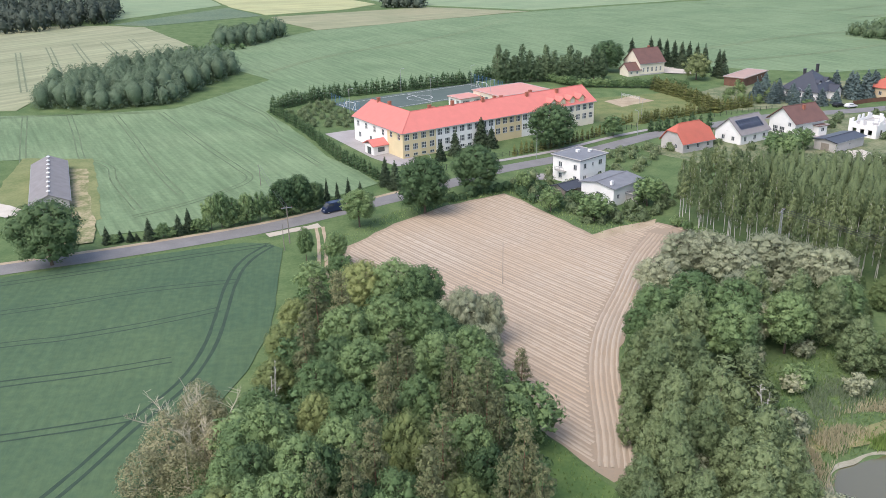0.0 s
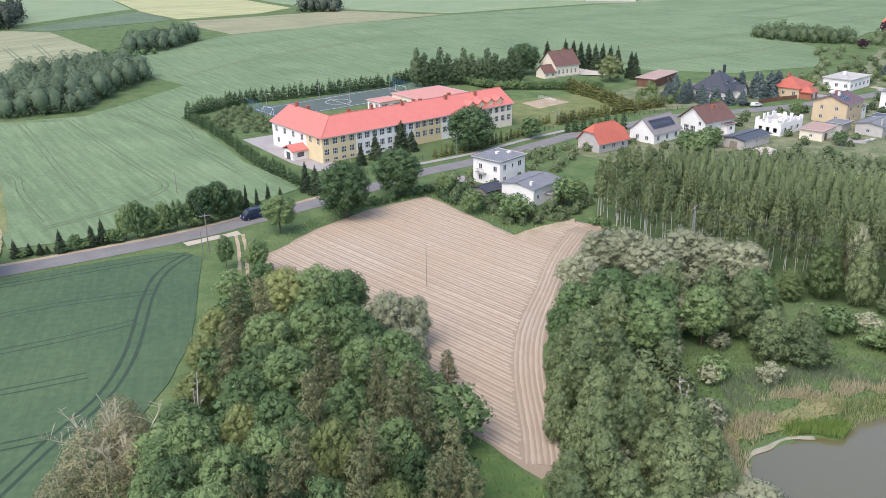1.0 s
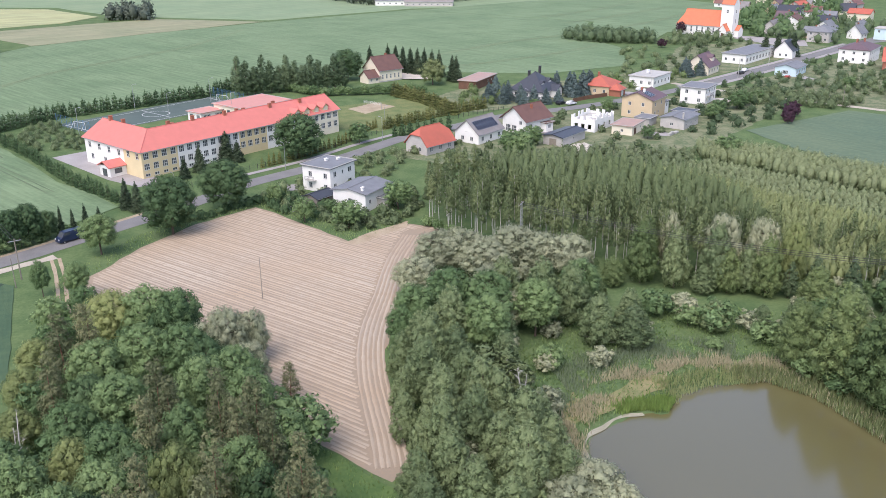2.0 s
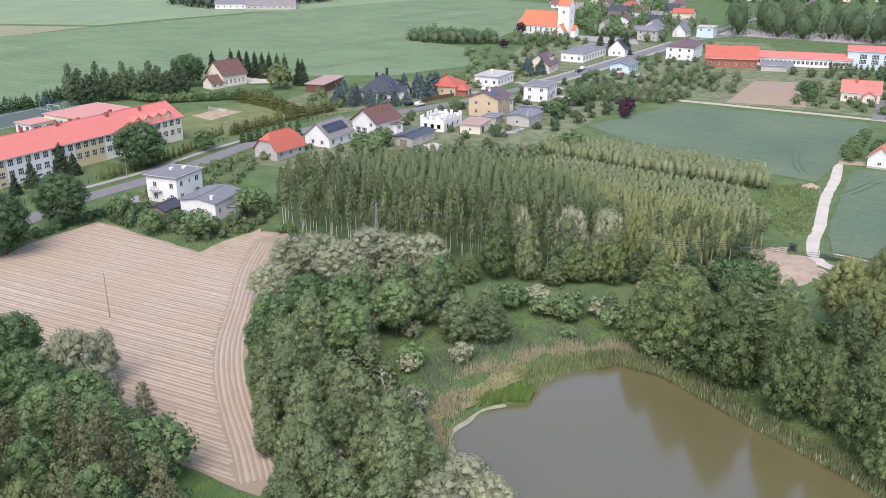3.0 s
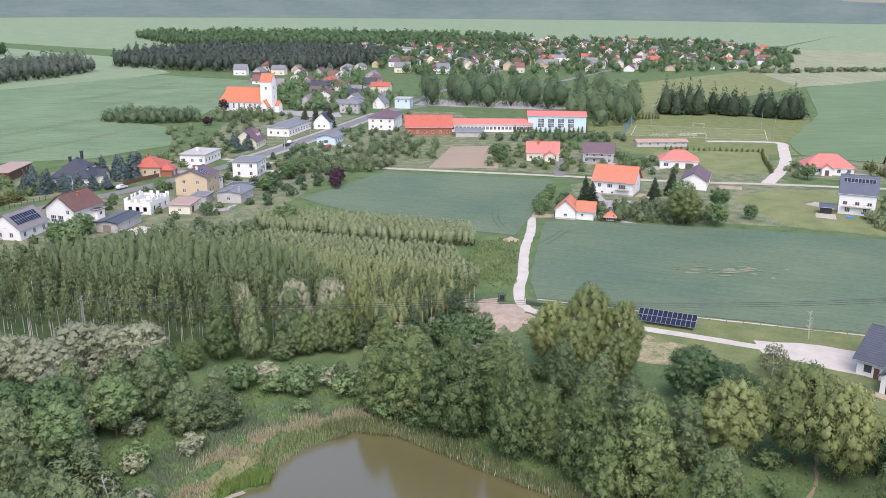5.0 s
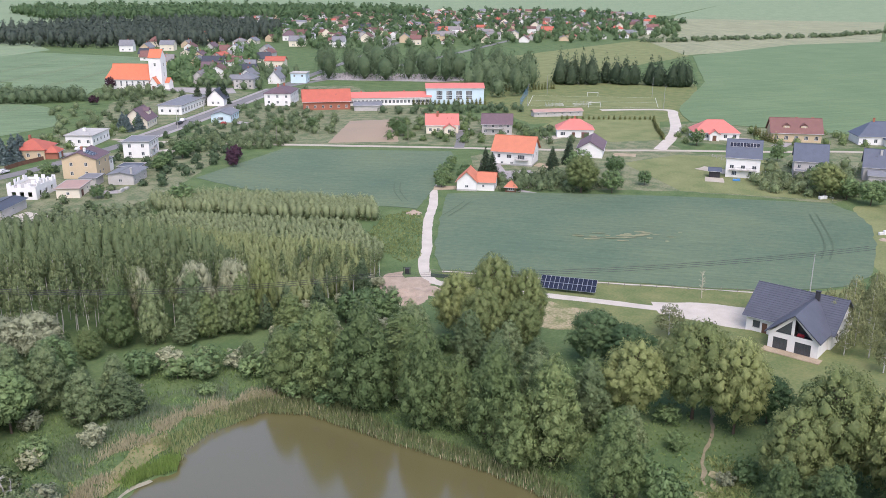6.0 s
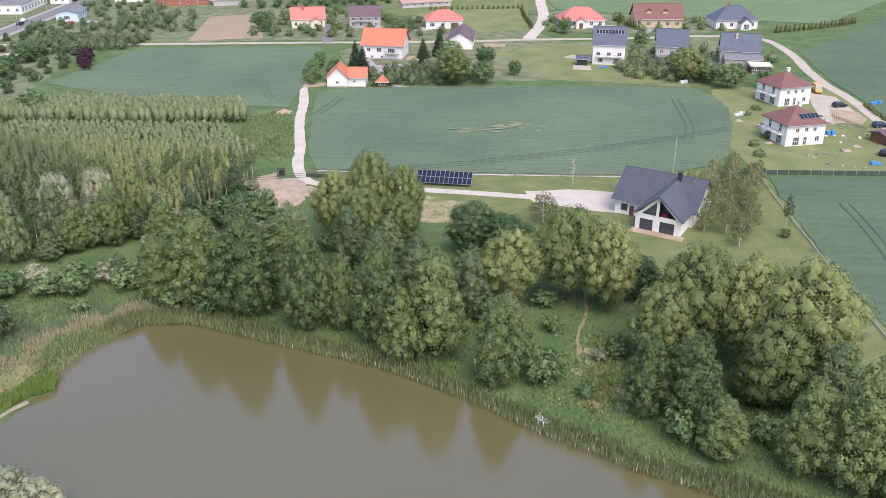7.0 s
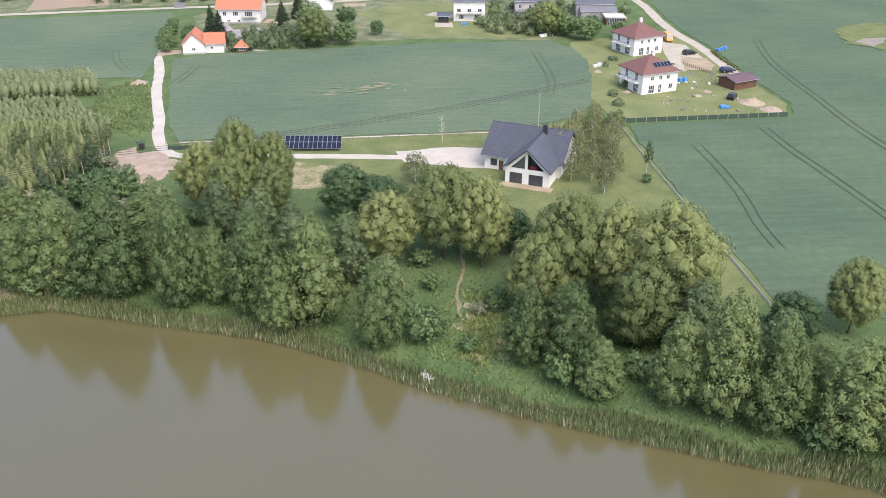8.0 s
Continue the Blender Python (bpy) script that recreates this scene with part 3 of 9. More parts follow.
    if shape == "round":
        cl = clumps_round(rng, h, w, base, n)
    elif shape == "ovate":
        cl = clumps_ovate(rng, h, w, base, n)
    elif shape == "loose":
        cl = clumps_loose(rng, h, w, base, n)
    elif shape == "cone":
        cl = clumps_cone(rng, h, w, base, n)
    else:
        cl = clumps_cone(rng, h, w, base, n, 0.55)
    crown = crown_mesh("crown", cl, leaves, size, leaf, rng, hang=0.75 if "birch" in kind or "willow" in kind else 0.0, core=0.12 if kind == "thorn_bush" else 0.15 if kind == "weeping_birch" else 0.5 if shape == "loose" or "birch" in kind else 0.75, open_=0.6 if "birch" in kind or shape == "loose" else 0.0, stretch=2.4 if "birch" in kind else 1.8 if shape == "cone" else 1.5, droop=0.6 if kind in ("weeping_willow", "weeping_birch", "birch_tree") else 0.0)
    limbs = [c[:3] for c in cl if shape in ("round", "loose", "ovate")][::2][:3 if kind in ("birch_tree", "bush", "thuja") else 10]
    trunk = trunk_mesh("trunk", h * 0.86, tr, limbs, bark, rng, lean=0.25 if shape != "cone" else 0.05)
    return trunk, crown


def plant(kind, x, y, h=None, w=None, rng=None, z=0.0, group=""):
    """One tree of a kind, h metres high and w wide, standing at a place."""
    nv, h0, w0, *_rest = KINDS[kind]
    label, cat = _rest[-2:]
    k = int(rng.integers(nv)) if rng is not None else int(abs(x * 7 + y * 13)) % nv
    if (kind, k) not in PROTO:
        PROTO[kind, k] = grow(kind, k)
    trunk, crown = PROTO[kind, k]
    sz = (h or h0) / h0
    sx = (w / w0) if w else sz
    turn = rng.uniform(0, 360) if rng is not None else (x * 37 + y * 91) % 360
    ob = thing(kind, label, cat, pose(x, y, z, 0, 0, turn) @ Matrix.Diagonal((sx, sx, sz, 1)), group)
    share("trunk", trunk, ob, Matrix())
    share("crown", crown, ob, Matrix())
    return ob


def wood(poly, gap, kinds, seed, group, hs=(0.8, 1.15), avoid=()):
    rng = np.random.default_rng(seed)
    names = [k for k, _ in kinds]
    pr = np.array([p for _, p in kinds], float)
    for x, y in scatter(poly, gap, rng, avoid=avoid):
        kind = names[rng.choice(len(names), p=pr / pr.sum())]
        h0 = KINDS[kind][1]
        s = rng.uniform(*hs)
        plant(kind, float(x), float(y), h0 * s, KINDS[kind][2] * s * rng.uniform(0.88, 1.15), rng, group=group)


def hedge(pts, gap, kind, h, seed, group, w=None):
    rng = np.random.default_rng(seed)
    line = smooth_line(pts, gap)
    for p in line:
        s = rng.uniform(0.82, 1.18)
        plant(kind, p.x + rng.normal() * 0.15, p.y + rng.normal() * 0.15, h * s, (w or KINDS[kind][2] * h / KINDS[kind][1]) * rng.uniform(0.9, 1.2), rng, group=group)


# ---- houses ----
WINDOWS = {}
FOOTPRINTS = []


def window_mesh(w, h, nx, ny, mat):
    key = (round(w, 2), round(h, 2), nx, ny, mat.name)
    if key not in WINDOWS:
        bm = bmesh.new()
        t = 0.09
        box(bm, -w / 2, 0.0, 0, -w / 2 + t, 0.1, h), box(bm, w / 2 - t, 0.0, 0, w / 2, 0.1, h)
        box(bm, -w / 2 + t, 0.0, 0, w / 2 - t, 0.1, t), box(bm, -w / 2 + t, 0.0, h - t, w / 2 - t, 0.1, h)
        for i in range(1, nx):
            x = -w / 2 + w * i / nx
            box(bm, x - t / 2, 0.01, t, x + t / 2, 0.09, h - t)
        for j in range(1, ny):
            z = h * j / ny
            box(bm, -w / 2 + t, 0.02, z - t / 2, w / 2 - t, 0.08, z + t / 2)
        fr = bpy.data.meshes.new("window")
        bm.to_mesh(fr), bm.free()
        fr.materials.append(mat)
        bm = bmesh.new()
        box(bm, -w / 2 + t * 0.5, 0.04, t * 0.5, w / 2 - t * 0.5, 0.06, h - t * 0.5)
        pa = bpy.data.meshes.new("pane")
        bm.to_mesh(pa), bm.free()
        pa.materials.append(GLASS)
        bm = bmesh.new()
        box(bm, -w / 2 - 0.06, -0.14, -0.05, w / 2 + 0.06, 0.0, 0.0)
        si = bpy.data.meshes.new("sill")
        bm.to_mesh(si), bm.free()
        si.materials.append(CONCRETE)
        WINDOWS[key] = fr, pa, si
    return WINDOWS[key]


def door_mesh(w, h, mat):
    key = ("door", round(w, 2), round(h, 2), mat.name)
    if key not in WINDOWS:
        bm = bmesh.new()
        box(bm, -w / 2, 0, 0, w / 2, 0.06, h)
        for i in range(3):
            box(bm, -w / 2 + 0.12, -0.02, 0.15 + i * h * 0.31, w / 2 - 0.12, 0.0, 0.15 + i * h * 0.31 + h * 0.24)
        me = bpy.data.meshes.new("door")
        bm.to_mesh(me), bm.free()
        me.materials.append(mat)
        WINDOWS[key] = me
    return WINDOWS[key]


def wall_face(bm, m, width, height, holes, gable=None, depth=0.16):
    """One outer wall in its own plane (x along, z up, y inwards), with holes (x, z, w, h) that have reveals; gable: height of the peak above."""
    xs = sorted({0.0, width, *[h[0] - h[2] / 2 for h in holes], *[h[0] + h[2] / 2 for h in holes]})
    zs = sorted({0.0, height, *[h[1] for h in holes if h[1] < height], *[h[1] + h[3] for h in holes if h[1] + h[3] < height]})
    quad = lambda *p: bm.faces.new([bm.verts.new(m @ Vector(q)) for q in p])
    for x0, x1 in zip(xs, xs[1:]):
        for z0, z1 in zip(zs, zs[1:]):
            cx, cz = (x0 + x1) / 2, (z0 + z1) / 2
            if not any(abs(cx - h[0]) < h[2] / 2 and h[1] < cz < h[1] + h[3] for h in holes):
                quad((x0, 0, z0), (x1, 0, z0), (x1, 0, z1), (x0, 0, z1))
    for x, z, w, h in holes:
        if z + h <= height + 1e-6:
            a, b, c, d = (x - w / 2, z), (x + w / 2, z), (x + w / 2, z + h), (x - w / 2, z + h)
            for p, q in ((a, b), (b, c), (c, d), (d, a)):
                quad((p[0], 0, p[1]), (p[0], depth, p[1]), (q[0], depth, q[1]), (q[0], 0, q[1]))
    if gable:
        quad((0, 0, height), (width, 0, height), (width / 2, 0, height + gable))


def roof_slab(bm, pts, thick=0.22):
    """A roof plane with thickness, from the corners of its top."""
    p = [Vector(q) for q in pts]
    up = [bm.verts.new(q) for q in p]
    lo = [bm.verts.new(q - Vector((0, 0, thick))) for q in p]
    f = bm.faces.new(up)
    f.normal_update()
    if f.normal.z < 0:
        f.normal_flip()
    bm.faces.new(lo)
    for i in range(len(p)):
        j = (i + 1) % len(p)
        bm.faces.new((up[i], up[j], lo[j], lo[i]))


def tile_rows(parent, mat, eave_a, eave_b, top_b, top_a, rows):
    """Courses of tiles standing a little proud on a roof plane."""
    a, b, c, d = (Vector(q) for q in (eave_a, eave_b, top_b, top_a))
    nrm = (b - a).cross(d - a).normalized()
    if nrm.z < 0:
        nrm = -nrm
    for i in range(rows):
        t0, t1 = i / rows, (i + 1) / rows
        p = [a.lerp(d, t0) + nrm * 0.07, b.lerp(c, t0) + nrm * 0.07, b.lerp(c, t1) + nrm * 0.015, a.lerp(d, t1) + nrm * 0.015]
        bm = bmesh.new()
        v = [bm.verts.new(q) for q in p]
        low = [bm.verts.new(a.lerp(d, t0) + nrm * 0.005), bm.verts.new(b.lerp(c, t0) + nrm * 0.005)]
        bm.faces.new(v)
        bm.faces.new((low[0], low[1], v[1], v[0]))
        part("tile_course", bm, mat, parent)


def put_windows(house, side, m, rows, frame_mat, sills=True):
    for x, z, w, h, *kind in rows:
        mm = m @ Matrix.Translation((x, 0.06, z))
        if kind and kind[0] in ("door", "garage"):
            share("door" if kind[0] == "door" else "garage_door", door_mesh(w, h, BROWN_WOOD if kind[0] == "door" else FRAME_WHITE if len(kind) < 2 else kind[1]), house, mm)
            continue
        nx = max(1, round(w / 0.6))
        fr, pa, si = window_mesh(w, h, nx, 2 if h > 1.7 else 1, frame_mat)
        win = share("window", fr, house, mm)
        share("pane", pa, win, Matrix())
        if sills and h < 1.9 and house.location.length < 285:
            share("sill", si, win, Matrix())


def even(width, n, z, w=1.2, h=1.4, margin=0.0):
    """n windows evenly along a wall."""
    return [(margin + (width - 2 * margin) * (i + 0.5) / n, z, w, h) for i in range(n)]


def house(name, label, x, y, rz, w, d, h, roof, rh, wall, roofing, front=(), right=(), back=(), left=(), chimneys=(), over=0.5, frames=None, plinth=None, category="house", group="", tiles=0, ridge_along="x", dormers=(), skylights=(), flat_parapet=0.25, into=None):
    """A house w wide (its front faces -y before the turn rz) and d deep, walls h high; roof: gable, hip, half (half-hipped) or flat, rh high; the ridge runs along x."""
    frames = frames or FRAME_WHITE
    if into:
        ob, M = into, pose(x, y, 0, 0, 0, rz)
    else:
        ob, M = thing(name, label, category, pose(x, y, 0, 0, 0, rz), group), Matrix()
        FOOTPRINTS.append((x, y, math.hypot(w, d) / 2 + 1.0))

    def put(kind, bm, mat):
        o = part(kind, bm, mat, ob)
        o.matrix_local = M
        return o

    sides = {
        "front": (pose(-w / 2, -d / 2, 0), w, front), "right": (pose(w / 2, -d / 2, 0, 0, 0, 90), d, right),
        "back": (pose(w / 2, d / 2, 0, 0, 0, 180), w, back), "left": (pose(-w / 2, d / 2, 0, 0, 0, 270), d, left)}
    bm = bmesh.new()
    for key, (m, width, holes) in sides.items():
        gab = rh if (roof == "gable" and (key in ("left", "right")) == (ridge_along == "x")) else None
        if roof == "half" and key in ("left", "right"):
            gab = None
            q = [m @ Vector(p) for p in ((0, 0, h), (width, 0, h), (width * 0.72, 0, h + rh * 0.56), (width * 0.28, 0, h + rh * 0.56))]
            bm.faces.new([bm.verts.new(v) for v in q])
        wall_face(bm, m, width, h, [q[:4] for q in holes], gab)
    put("wall", bm, wall)
    for key, (m, width, holes) in sides.items():
        put_windows(ob, key, M @ m, holes, frames)
    if plinth:
        bm = bmesh.new()
        for (m, width, holes) in sides.values():
            box(bm, -0.03, -0.03, 0, width + 0.03, 0.0, 0.5, m)
        put("plinth", bm, plinth)
    bm = bmesh.new()
    W, D = w / 2 + over, d / 2 + over
    if roof != "flat" and ridge_along == "y":
        turn = pose(0, 0, 0, 0, 0, 90)
        W, D, ww, dd = D, W, d, w
    else:
        turn, ww, dd = Matrix(), w, d
    sl = rh / (dd / 2)
    zl, zt = h - over * sl + 0.2, h + rh + 0.2
    T = lambda *p: turn @ Vector(p)
    planes = []
    if roof == "gable":
        planes = [[T(-W, -D, zl), T(W, -D, zl), T(W, 0, zt), T(-W, 0, zt)], [T(W, D, zl), T(-W, D, zl), T(-W, 0, zt), T(W, 0, zt)]]
    elif roof == "hip":
        k = max(0.0, ww / 2 - dd / 2)
        planes = [[T(-W, -D, zl), T(W, -D, zl), T(k, 0, zt), T(-k, 0, zt)], [T(W, D, zl), T(-W, D, zl), T(-k, 0, zt), T(k, 0, zt)],
                  [T(W, -D, zl), T(W, D, zl), T(k, 0, zt)], [T(-W, D, zl), T(-W, -D, zl), T(-k, 0, zt)]]
        if k == 0:
            planes[0], planes[1] = planes[0][:3], planes[1][:3]
    elif roof == "half":
        k, zc, yc = ww / 2 - dd * 0.2, h + rh * 0.56 + 0.2, D * 0.44
        planes = [[T(-W, -D, zl), T(W, -D, zl), T(W, -yc, zc), T(k, 0, zt), T(-k, 0, zt), T(-W, -yc, zc)], [T(W, D, zl), T(-W, D, zl), T(-W, yc, zc), T(-k, 0, zt), T(k, 0, zt), T(W, yc, zc)],
                  [T(W, -yc, zc), T(W, yc, zc), T(k, 0, zt)], [T(-W, yc, zc), T(-W, -yc, zc), T(-k, 0, zt)]]
    if planes:
        for pl in planes:
            roof_slab(bm, pl)
        rf = put("roof", bm, roofing)
        if tiles and roof == "gable":
            for pl in planes:
                tile_rows(rf, roofing, pl[0], pl[1], pl[2], pl[3], tiles)
        if tiles and roof == "hip":
            for pl in planes:
                top = pl[2:] if len(pl) == 4 else [pl[2], pl[2]]
                tile_rows(rf, roofing, pl[0], pl[1], top[0], top[1], tiles)
        # ridge cap
        bm = bmesh.new()
        k = W if roof == "gable" else max(0.1, ww / 2 - dd / 2) if roof == "hip" else ww / 2 - dd * 0.2
        tube(bm, [T(-k, 0, zt + 0.02), T(k, 0, zt + 0.02)], [0.13, 0.13], 6)
        part("ridge_cap", bm, roofing, rf)
        for s in ((-1, 1) if group != "far village houses" else ()):
            bm = bmesh.new()
            tube(bm, [T(-W, s * (D + 0.06), zl - 0.12), T(W, s * (D + 0.06), zl - 0.12)], [0.07, 0.07], 5)
            part("gutter", bm, METAL, rf)
    else:
        box(bm, -W, -D, h, W, D, h + 0.22)
        rf = put("roof", bm, roofing)
        if flat_parapet:
            bm = bmesh.new()
            for a in ((-W, -D, W, -D + 0.2), (-W, D - 0.2, W, D), (-W, -D + 0.2, -W + 0.2, D - 0.2), (W - 0.2, -D + 0.2, W, D - 0.2)):
                box(bm, a[0], a[1], h + 0.22, a[2], a[3], h + 0.22 + flat_parapet * 0.5)
            part("parapet", bm, CONCRETE, rf)
    for cx, cy, cw, ch, cm in chimneys:
        zr = h + (rh * (1 - abs(cy) / (d / 2)) if roof != "flat" else 0)
        bm = bmesh.new()
        box(bm, cx - cw / 2, cy - cw / 2 * 0.8, zr - 0.5, cx + cw / 2, cy + cw / 2 * 0.8, zr + ch)
        box(bm, cx - cw / 2 - 0.07, cy - cw / 2 * 0.8 - 0.07, zr + ch, cx + cw / 2 + 0.07, cy + cw / 2 * 0.8 + 0.07, zr + ch + 0.12)
        put("chimney", bm, cm)
    for dx, side, dw, dh in dormers:
        s = -1 if side == "front" else 1
        y0, zb = s * d * 0.36, h + rh * 0.16
        bm = bmesh.new()
        box(bm, dx - dw / 2, min(y0, 0), zb, dx + dw / 2, max(y0, 0), zb + dh)
        dm = put("dormer", bm, wall)
        bm = bmesh.new()
        for e in (-1, 1):
            roof_slab(bm, [(dx + e * (dw / 2 + 0.3), y0 + s * 0.3, zb + dh - 0.15), (dx + e * (dw / 2 + 0.3), 0, zb + dh - 0.15), (dx, 0, zb + dh + dw * 0.4), (dx, y0 + s * 0.3, zb + dh + dw * 0.4)], 0.12)
        g = [bm.verts.new(q) for q in ((dx - dw / 2, y0 + s * 0.02, zb + dh - 0.1), (dx + dw / 2, y0 + s * 0.02, zb + dh - 0.1), (dx, y0 + s * 0.02, zb + dh + dw * 0.36))]
        bm.faces.new(g)
        part("dormer_roof", bm, roofing, dm)
        fr, pa, si = window_mesh(min(1.2, dw * 0.6), dh * 0.75, 2, 1, frames)
        win = share("window", fr, dm, pose(dx, y0 + s * 0.1, zb + dh * 0.12, 0, 0, 0 if s < 0 else 180))
    for sx, side, t in skylights:
        s = -1 if side == "front" else 1
        ang = math.degrees(math.atan2(rh, d / 2))
        fr, pa, si = window_mesh(0.8, 1.2, 1, 1, FRAME_DARK)
        win = share("skylight", fr, rf, pose(sx, s * d / 2 * (1 - t), h + rh * t + 0.2, ang - 90 if s < 0 else 90 - ang, 0, 0 if s < 0 else 0))
        share("pane", pa, win, Matrix())
    return ob


# ---- ground, pond, fields and roads ----
POND = [(46, 74), (45, 83), (46, 89), (48, 92), (51, 93), (56, 95), (61, 94), (65, 98), (71, 99), (80, 98), (84, 92), (85, 84), (86, 74), (87.5, 64), (88, 54),
        (87, 44), (85, 33), (84, 21), (84, 8), (84, -6), (85, -16), (84, -34), (78, -52), (68, -58), (58, -46), (50, -20), (47, 10), (45, 40), (45, 60)]
WATER_Z = -0.35


def build_ground():
    """One sheet to the horizon, close-meshed round the pond, where it dips under the water."""
    fine_x, fine_y = np.arange(34, 100, 0.9), np.arange(-66, 110, 0.9)
    out = np.array([-5000, -2500, -1200, -600, -300, -150, -70, -30, 0, 20])
    xs = np.concatenate((out, fine_x, [110, 130, 170, 250, 400, 700, 1200, 2500, 5000]))
    ys = np.concatenate((np.array([-5000, -2500, -1200, -600, -300, -150, -90]), fine_y, [125, 150, 200, 300, 450, 700, 1200, 2500, 5000]))
    X, Y = np.meshgrid(xs, ys)
    d = edge_distance(POND, X, Y)
    ins = inside(POND, X, Y)
    jag = np.array([noise.noise((float(a) * 0.25, float(b) * 0.25, 3.0)) for a, b in zip(X.ravel(), Y.ravel())]).reshape(X.shape) * 0.6
    s = np.where(ins, -d, d) + jag * (d < 15)
    Z = np.where(s < 0, WATER_Z + np.maximum(s * 0.35, -1.2), WATER_Z + np.minimum(s / 5, 1) * -WATER_Z)
    V = np.stack((X, Y, Z), -1).reshape(-1, 3)
    nx = len(xs)
    i = (np.arange(len(ys) - 1)[:, None] * nx + np.arange(nx - 1)[None]).ravel()
    F = np.column_stack((i, i + 1, i + nx + 1, i + nx))
    ob = new("ground", raw_mesh("ground", V, F, [GRASS], smooth=True))
    return tagged(ob, "green meadow ground with patches of rough grass", "ground", kind="structure")


build_ground()
_w = sheet("water", [(40, -70), (96, -70), (96, 104), (40, 104)], WATER_Z, WATER)
tagged(_w, "murky brown-grey pond water, nearly still", "pond", kind="structure")


def backdrop():
    """A low wooded rise all round, far off."""
    n = 180
    V, F = [], []
    for i in range(n):
        a = i * math.tau / n
        for r, z in ((4100, 0), (4500, 95 + 40 * noise.noise((math.cos(a) * 5, math.sin(a) * 5, 0)) + 12 * noise.noise((math.cos(a) * 30, math.sin(a) * 30, 0))), (4650, 60)):
            V.append((r * math.cos(a), r * math.sin(a), z))
    for i in range(n):
        j = (i + 1) % n
        for k in (0, 1):
            F.append((i * 3 + k, j * 3 + k, j * 3 + k + 1, i * 3 + k + 1))
    tagged(new("backdrop_hills", raw_mesh("backdrop_hills", np.array(V), np.array(F), [HILLS])), "low wooded hills on the horizon", "hills", kind="structure")


backdrop()


def ground_sheet(name, label, category, pts, z, mat, ragged=0.0, skirt=0.0, step=3.0):
    return tagged(sheet(name, pts, z, mat, ragged, skirt, step), label, category, kind="structure")


FIELD_SW = [(-330, 75), (-92, 158.5), (-72, 166.5), (-56, 173), (-46, 176.5), (-40, 175), (-37, 172), (-35, 157), (-32, 134), (-33, 119), (-35, 109), (-38, 90), (-45, 60), (-60, 0), (-330, -20)]
ground_sheet("ground_wheat_field", "dark green standing wheat field with wheel tracks", "crop field", FIELD_SW, 0.12, CROP_SW, 0.5, 0.1)
FIELD_N = [(-94, 212), (-80, 182), (-68, 186), (-50, 197), (-30, 209), (-20, 219), (-26, 231), (-37, 248), (-52, 282), (-69, 313), (-67, 321), (-49, 340), (-23, 352), (17, 380), (50, 390),
           (95, 400), (125, 385), (160, 370), (205, 380), (232, 440), (230, 490), (270, 560), (250, 680), (180, 690), (60, 640), (-14, 600), (-85, 555), (-130, 470), (-110, 420), (-80, 380), (-104, 322), (-140, 314), (-330, 320), (-300, 230), (-125, 252)]
ground_sheet("ground_barley_field", "wide pale green barley field", "crop field", FIELD_N, 0.162, CROP_N, 1.0, 0.12, 8)
ground_sheet("ground_pale_field", "pale grey-green ripening field beyond the thicket", "crop field", [(-330, 325), (-166, 324), (-168, 360), (-152, 396), (-134, 424), (-120, 440), (-134, 474), (-205, 592), (-236, 606), (-600, 640), (-600, 330)], 0.2, CROP_PALE, 1.0, 0.2, 10)
ground_sheet("ground_green_strip", "dark blue-green crop strip", "crop field", [(-234, 612), (-180, 718), (-138, 650), (-207, 598)], 0.212, CROP_C, 1.0, 0.2, 10)
ground_sheet("ground_rape_field", "fading yellow rapeseed field", "crop field", [(-240, 860), (-178, 720), (-136, 654), (-81, 683), (-60, 720), (-105, 800)], 0.304, RAPE, 1.0, 0.3, 10)
ground_sheet("ground_fallow_field", "straw-coloured bare patch of field", "crop field", [(-130, 640), (-115, 604), (-84, 557), (-14, 601), (55, 642), (-20, 690), (-66, 668)], 0.15, FALLOW, 2.0, 0.1, 10)
ground_sheet("ground_far_field", "wide pale green field towards the horizon", "crop field", [(60, 650), (180, 700), (250, 690), (420, 780), (500, 1000), (400, 2200), (-900, 2200), (-1500, 900), (-600, 660), (-245, 640), (-190, 740), (-250, 880), (-100, 815), (-50, 725), (-18, 700)], 0.185, CROP_FAR, 2.0, 0.18, 30)
ground_sheet("ground_crest_field", "green cereal field behind the church", "crop field", [(236, 492), (262, 458), (290, 490), (318, 488), (360, 520), (430, 655), (400, 765), (255, 715), (180, 685), (274, 560)], 0.25, CROP_N, 1.0, 0.2, 8)
ground_sheet("ground_mid_field", "blue-green wheat field beside the dirt road", "crop field", [(231, 259), (268, 203), (262, 197), (241, 184), (206, 165), (192, 158), (187, 169), (176, 218), (177, 243)], 0.12, CROP_C, 0.8, 0.1)
ground_sheet("ground_track_field", "blue-green wheat field with a thin worn patch", "crop field", [(212, 162), (224, 151), (252, 107), (275, 63), (268, 54), (255.5, 46.7), (232, 40.5), (213, 37), (200, 38), (184, 54), (168, 85), (152, 118), (160, 126), (182, 142)], 0.12, CROP_C, 0.8, 0.1)
ground_sheet("ground_east_field", "blue-green wheat field beyond the fence", "crop field", [(199, 25), (220, -12), (231, -11), (249, -1.5), (262, 3.5), (284, 12.5), (300, 21.5), (318, 29.5), (352, 41.5), (390, 30), (900, -60), (900, -700), (140, -300), (124, -24), (122.6, -9.6), (151.5, 4.3), (176, 16.1)], 0.12, CROP_E, 0.8, 0.1)
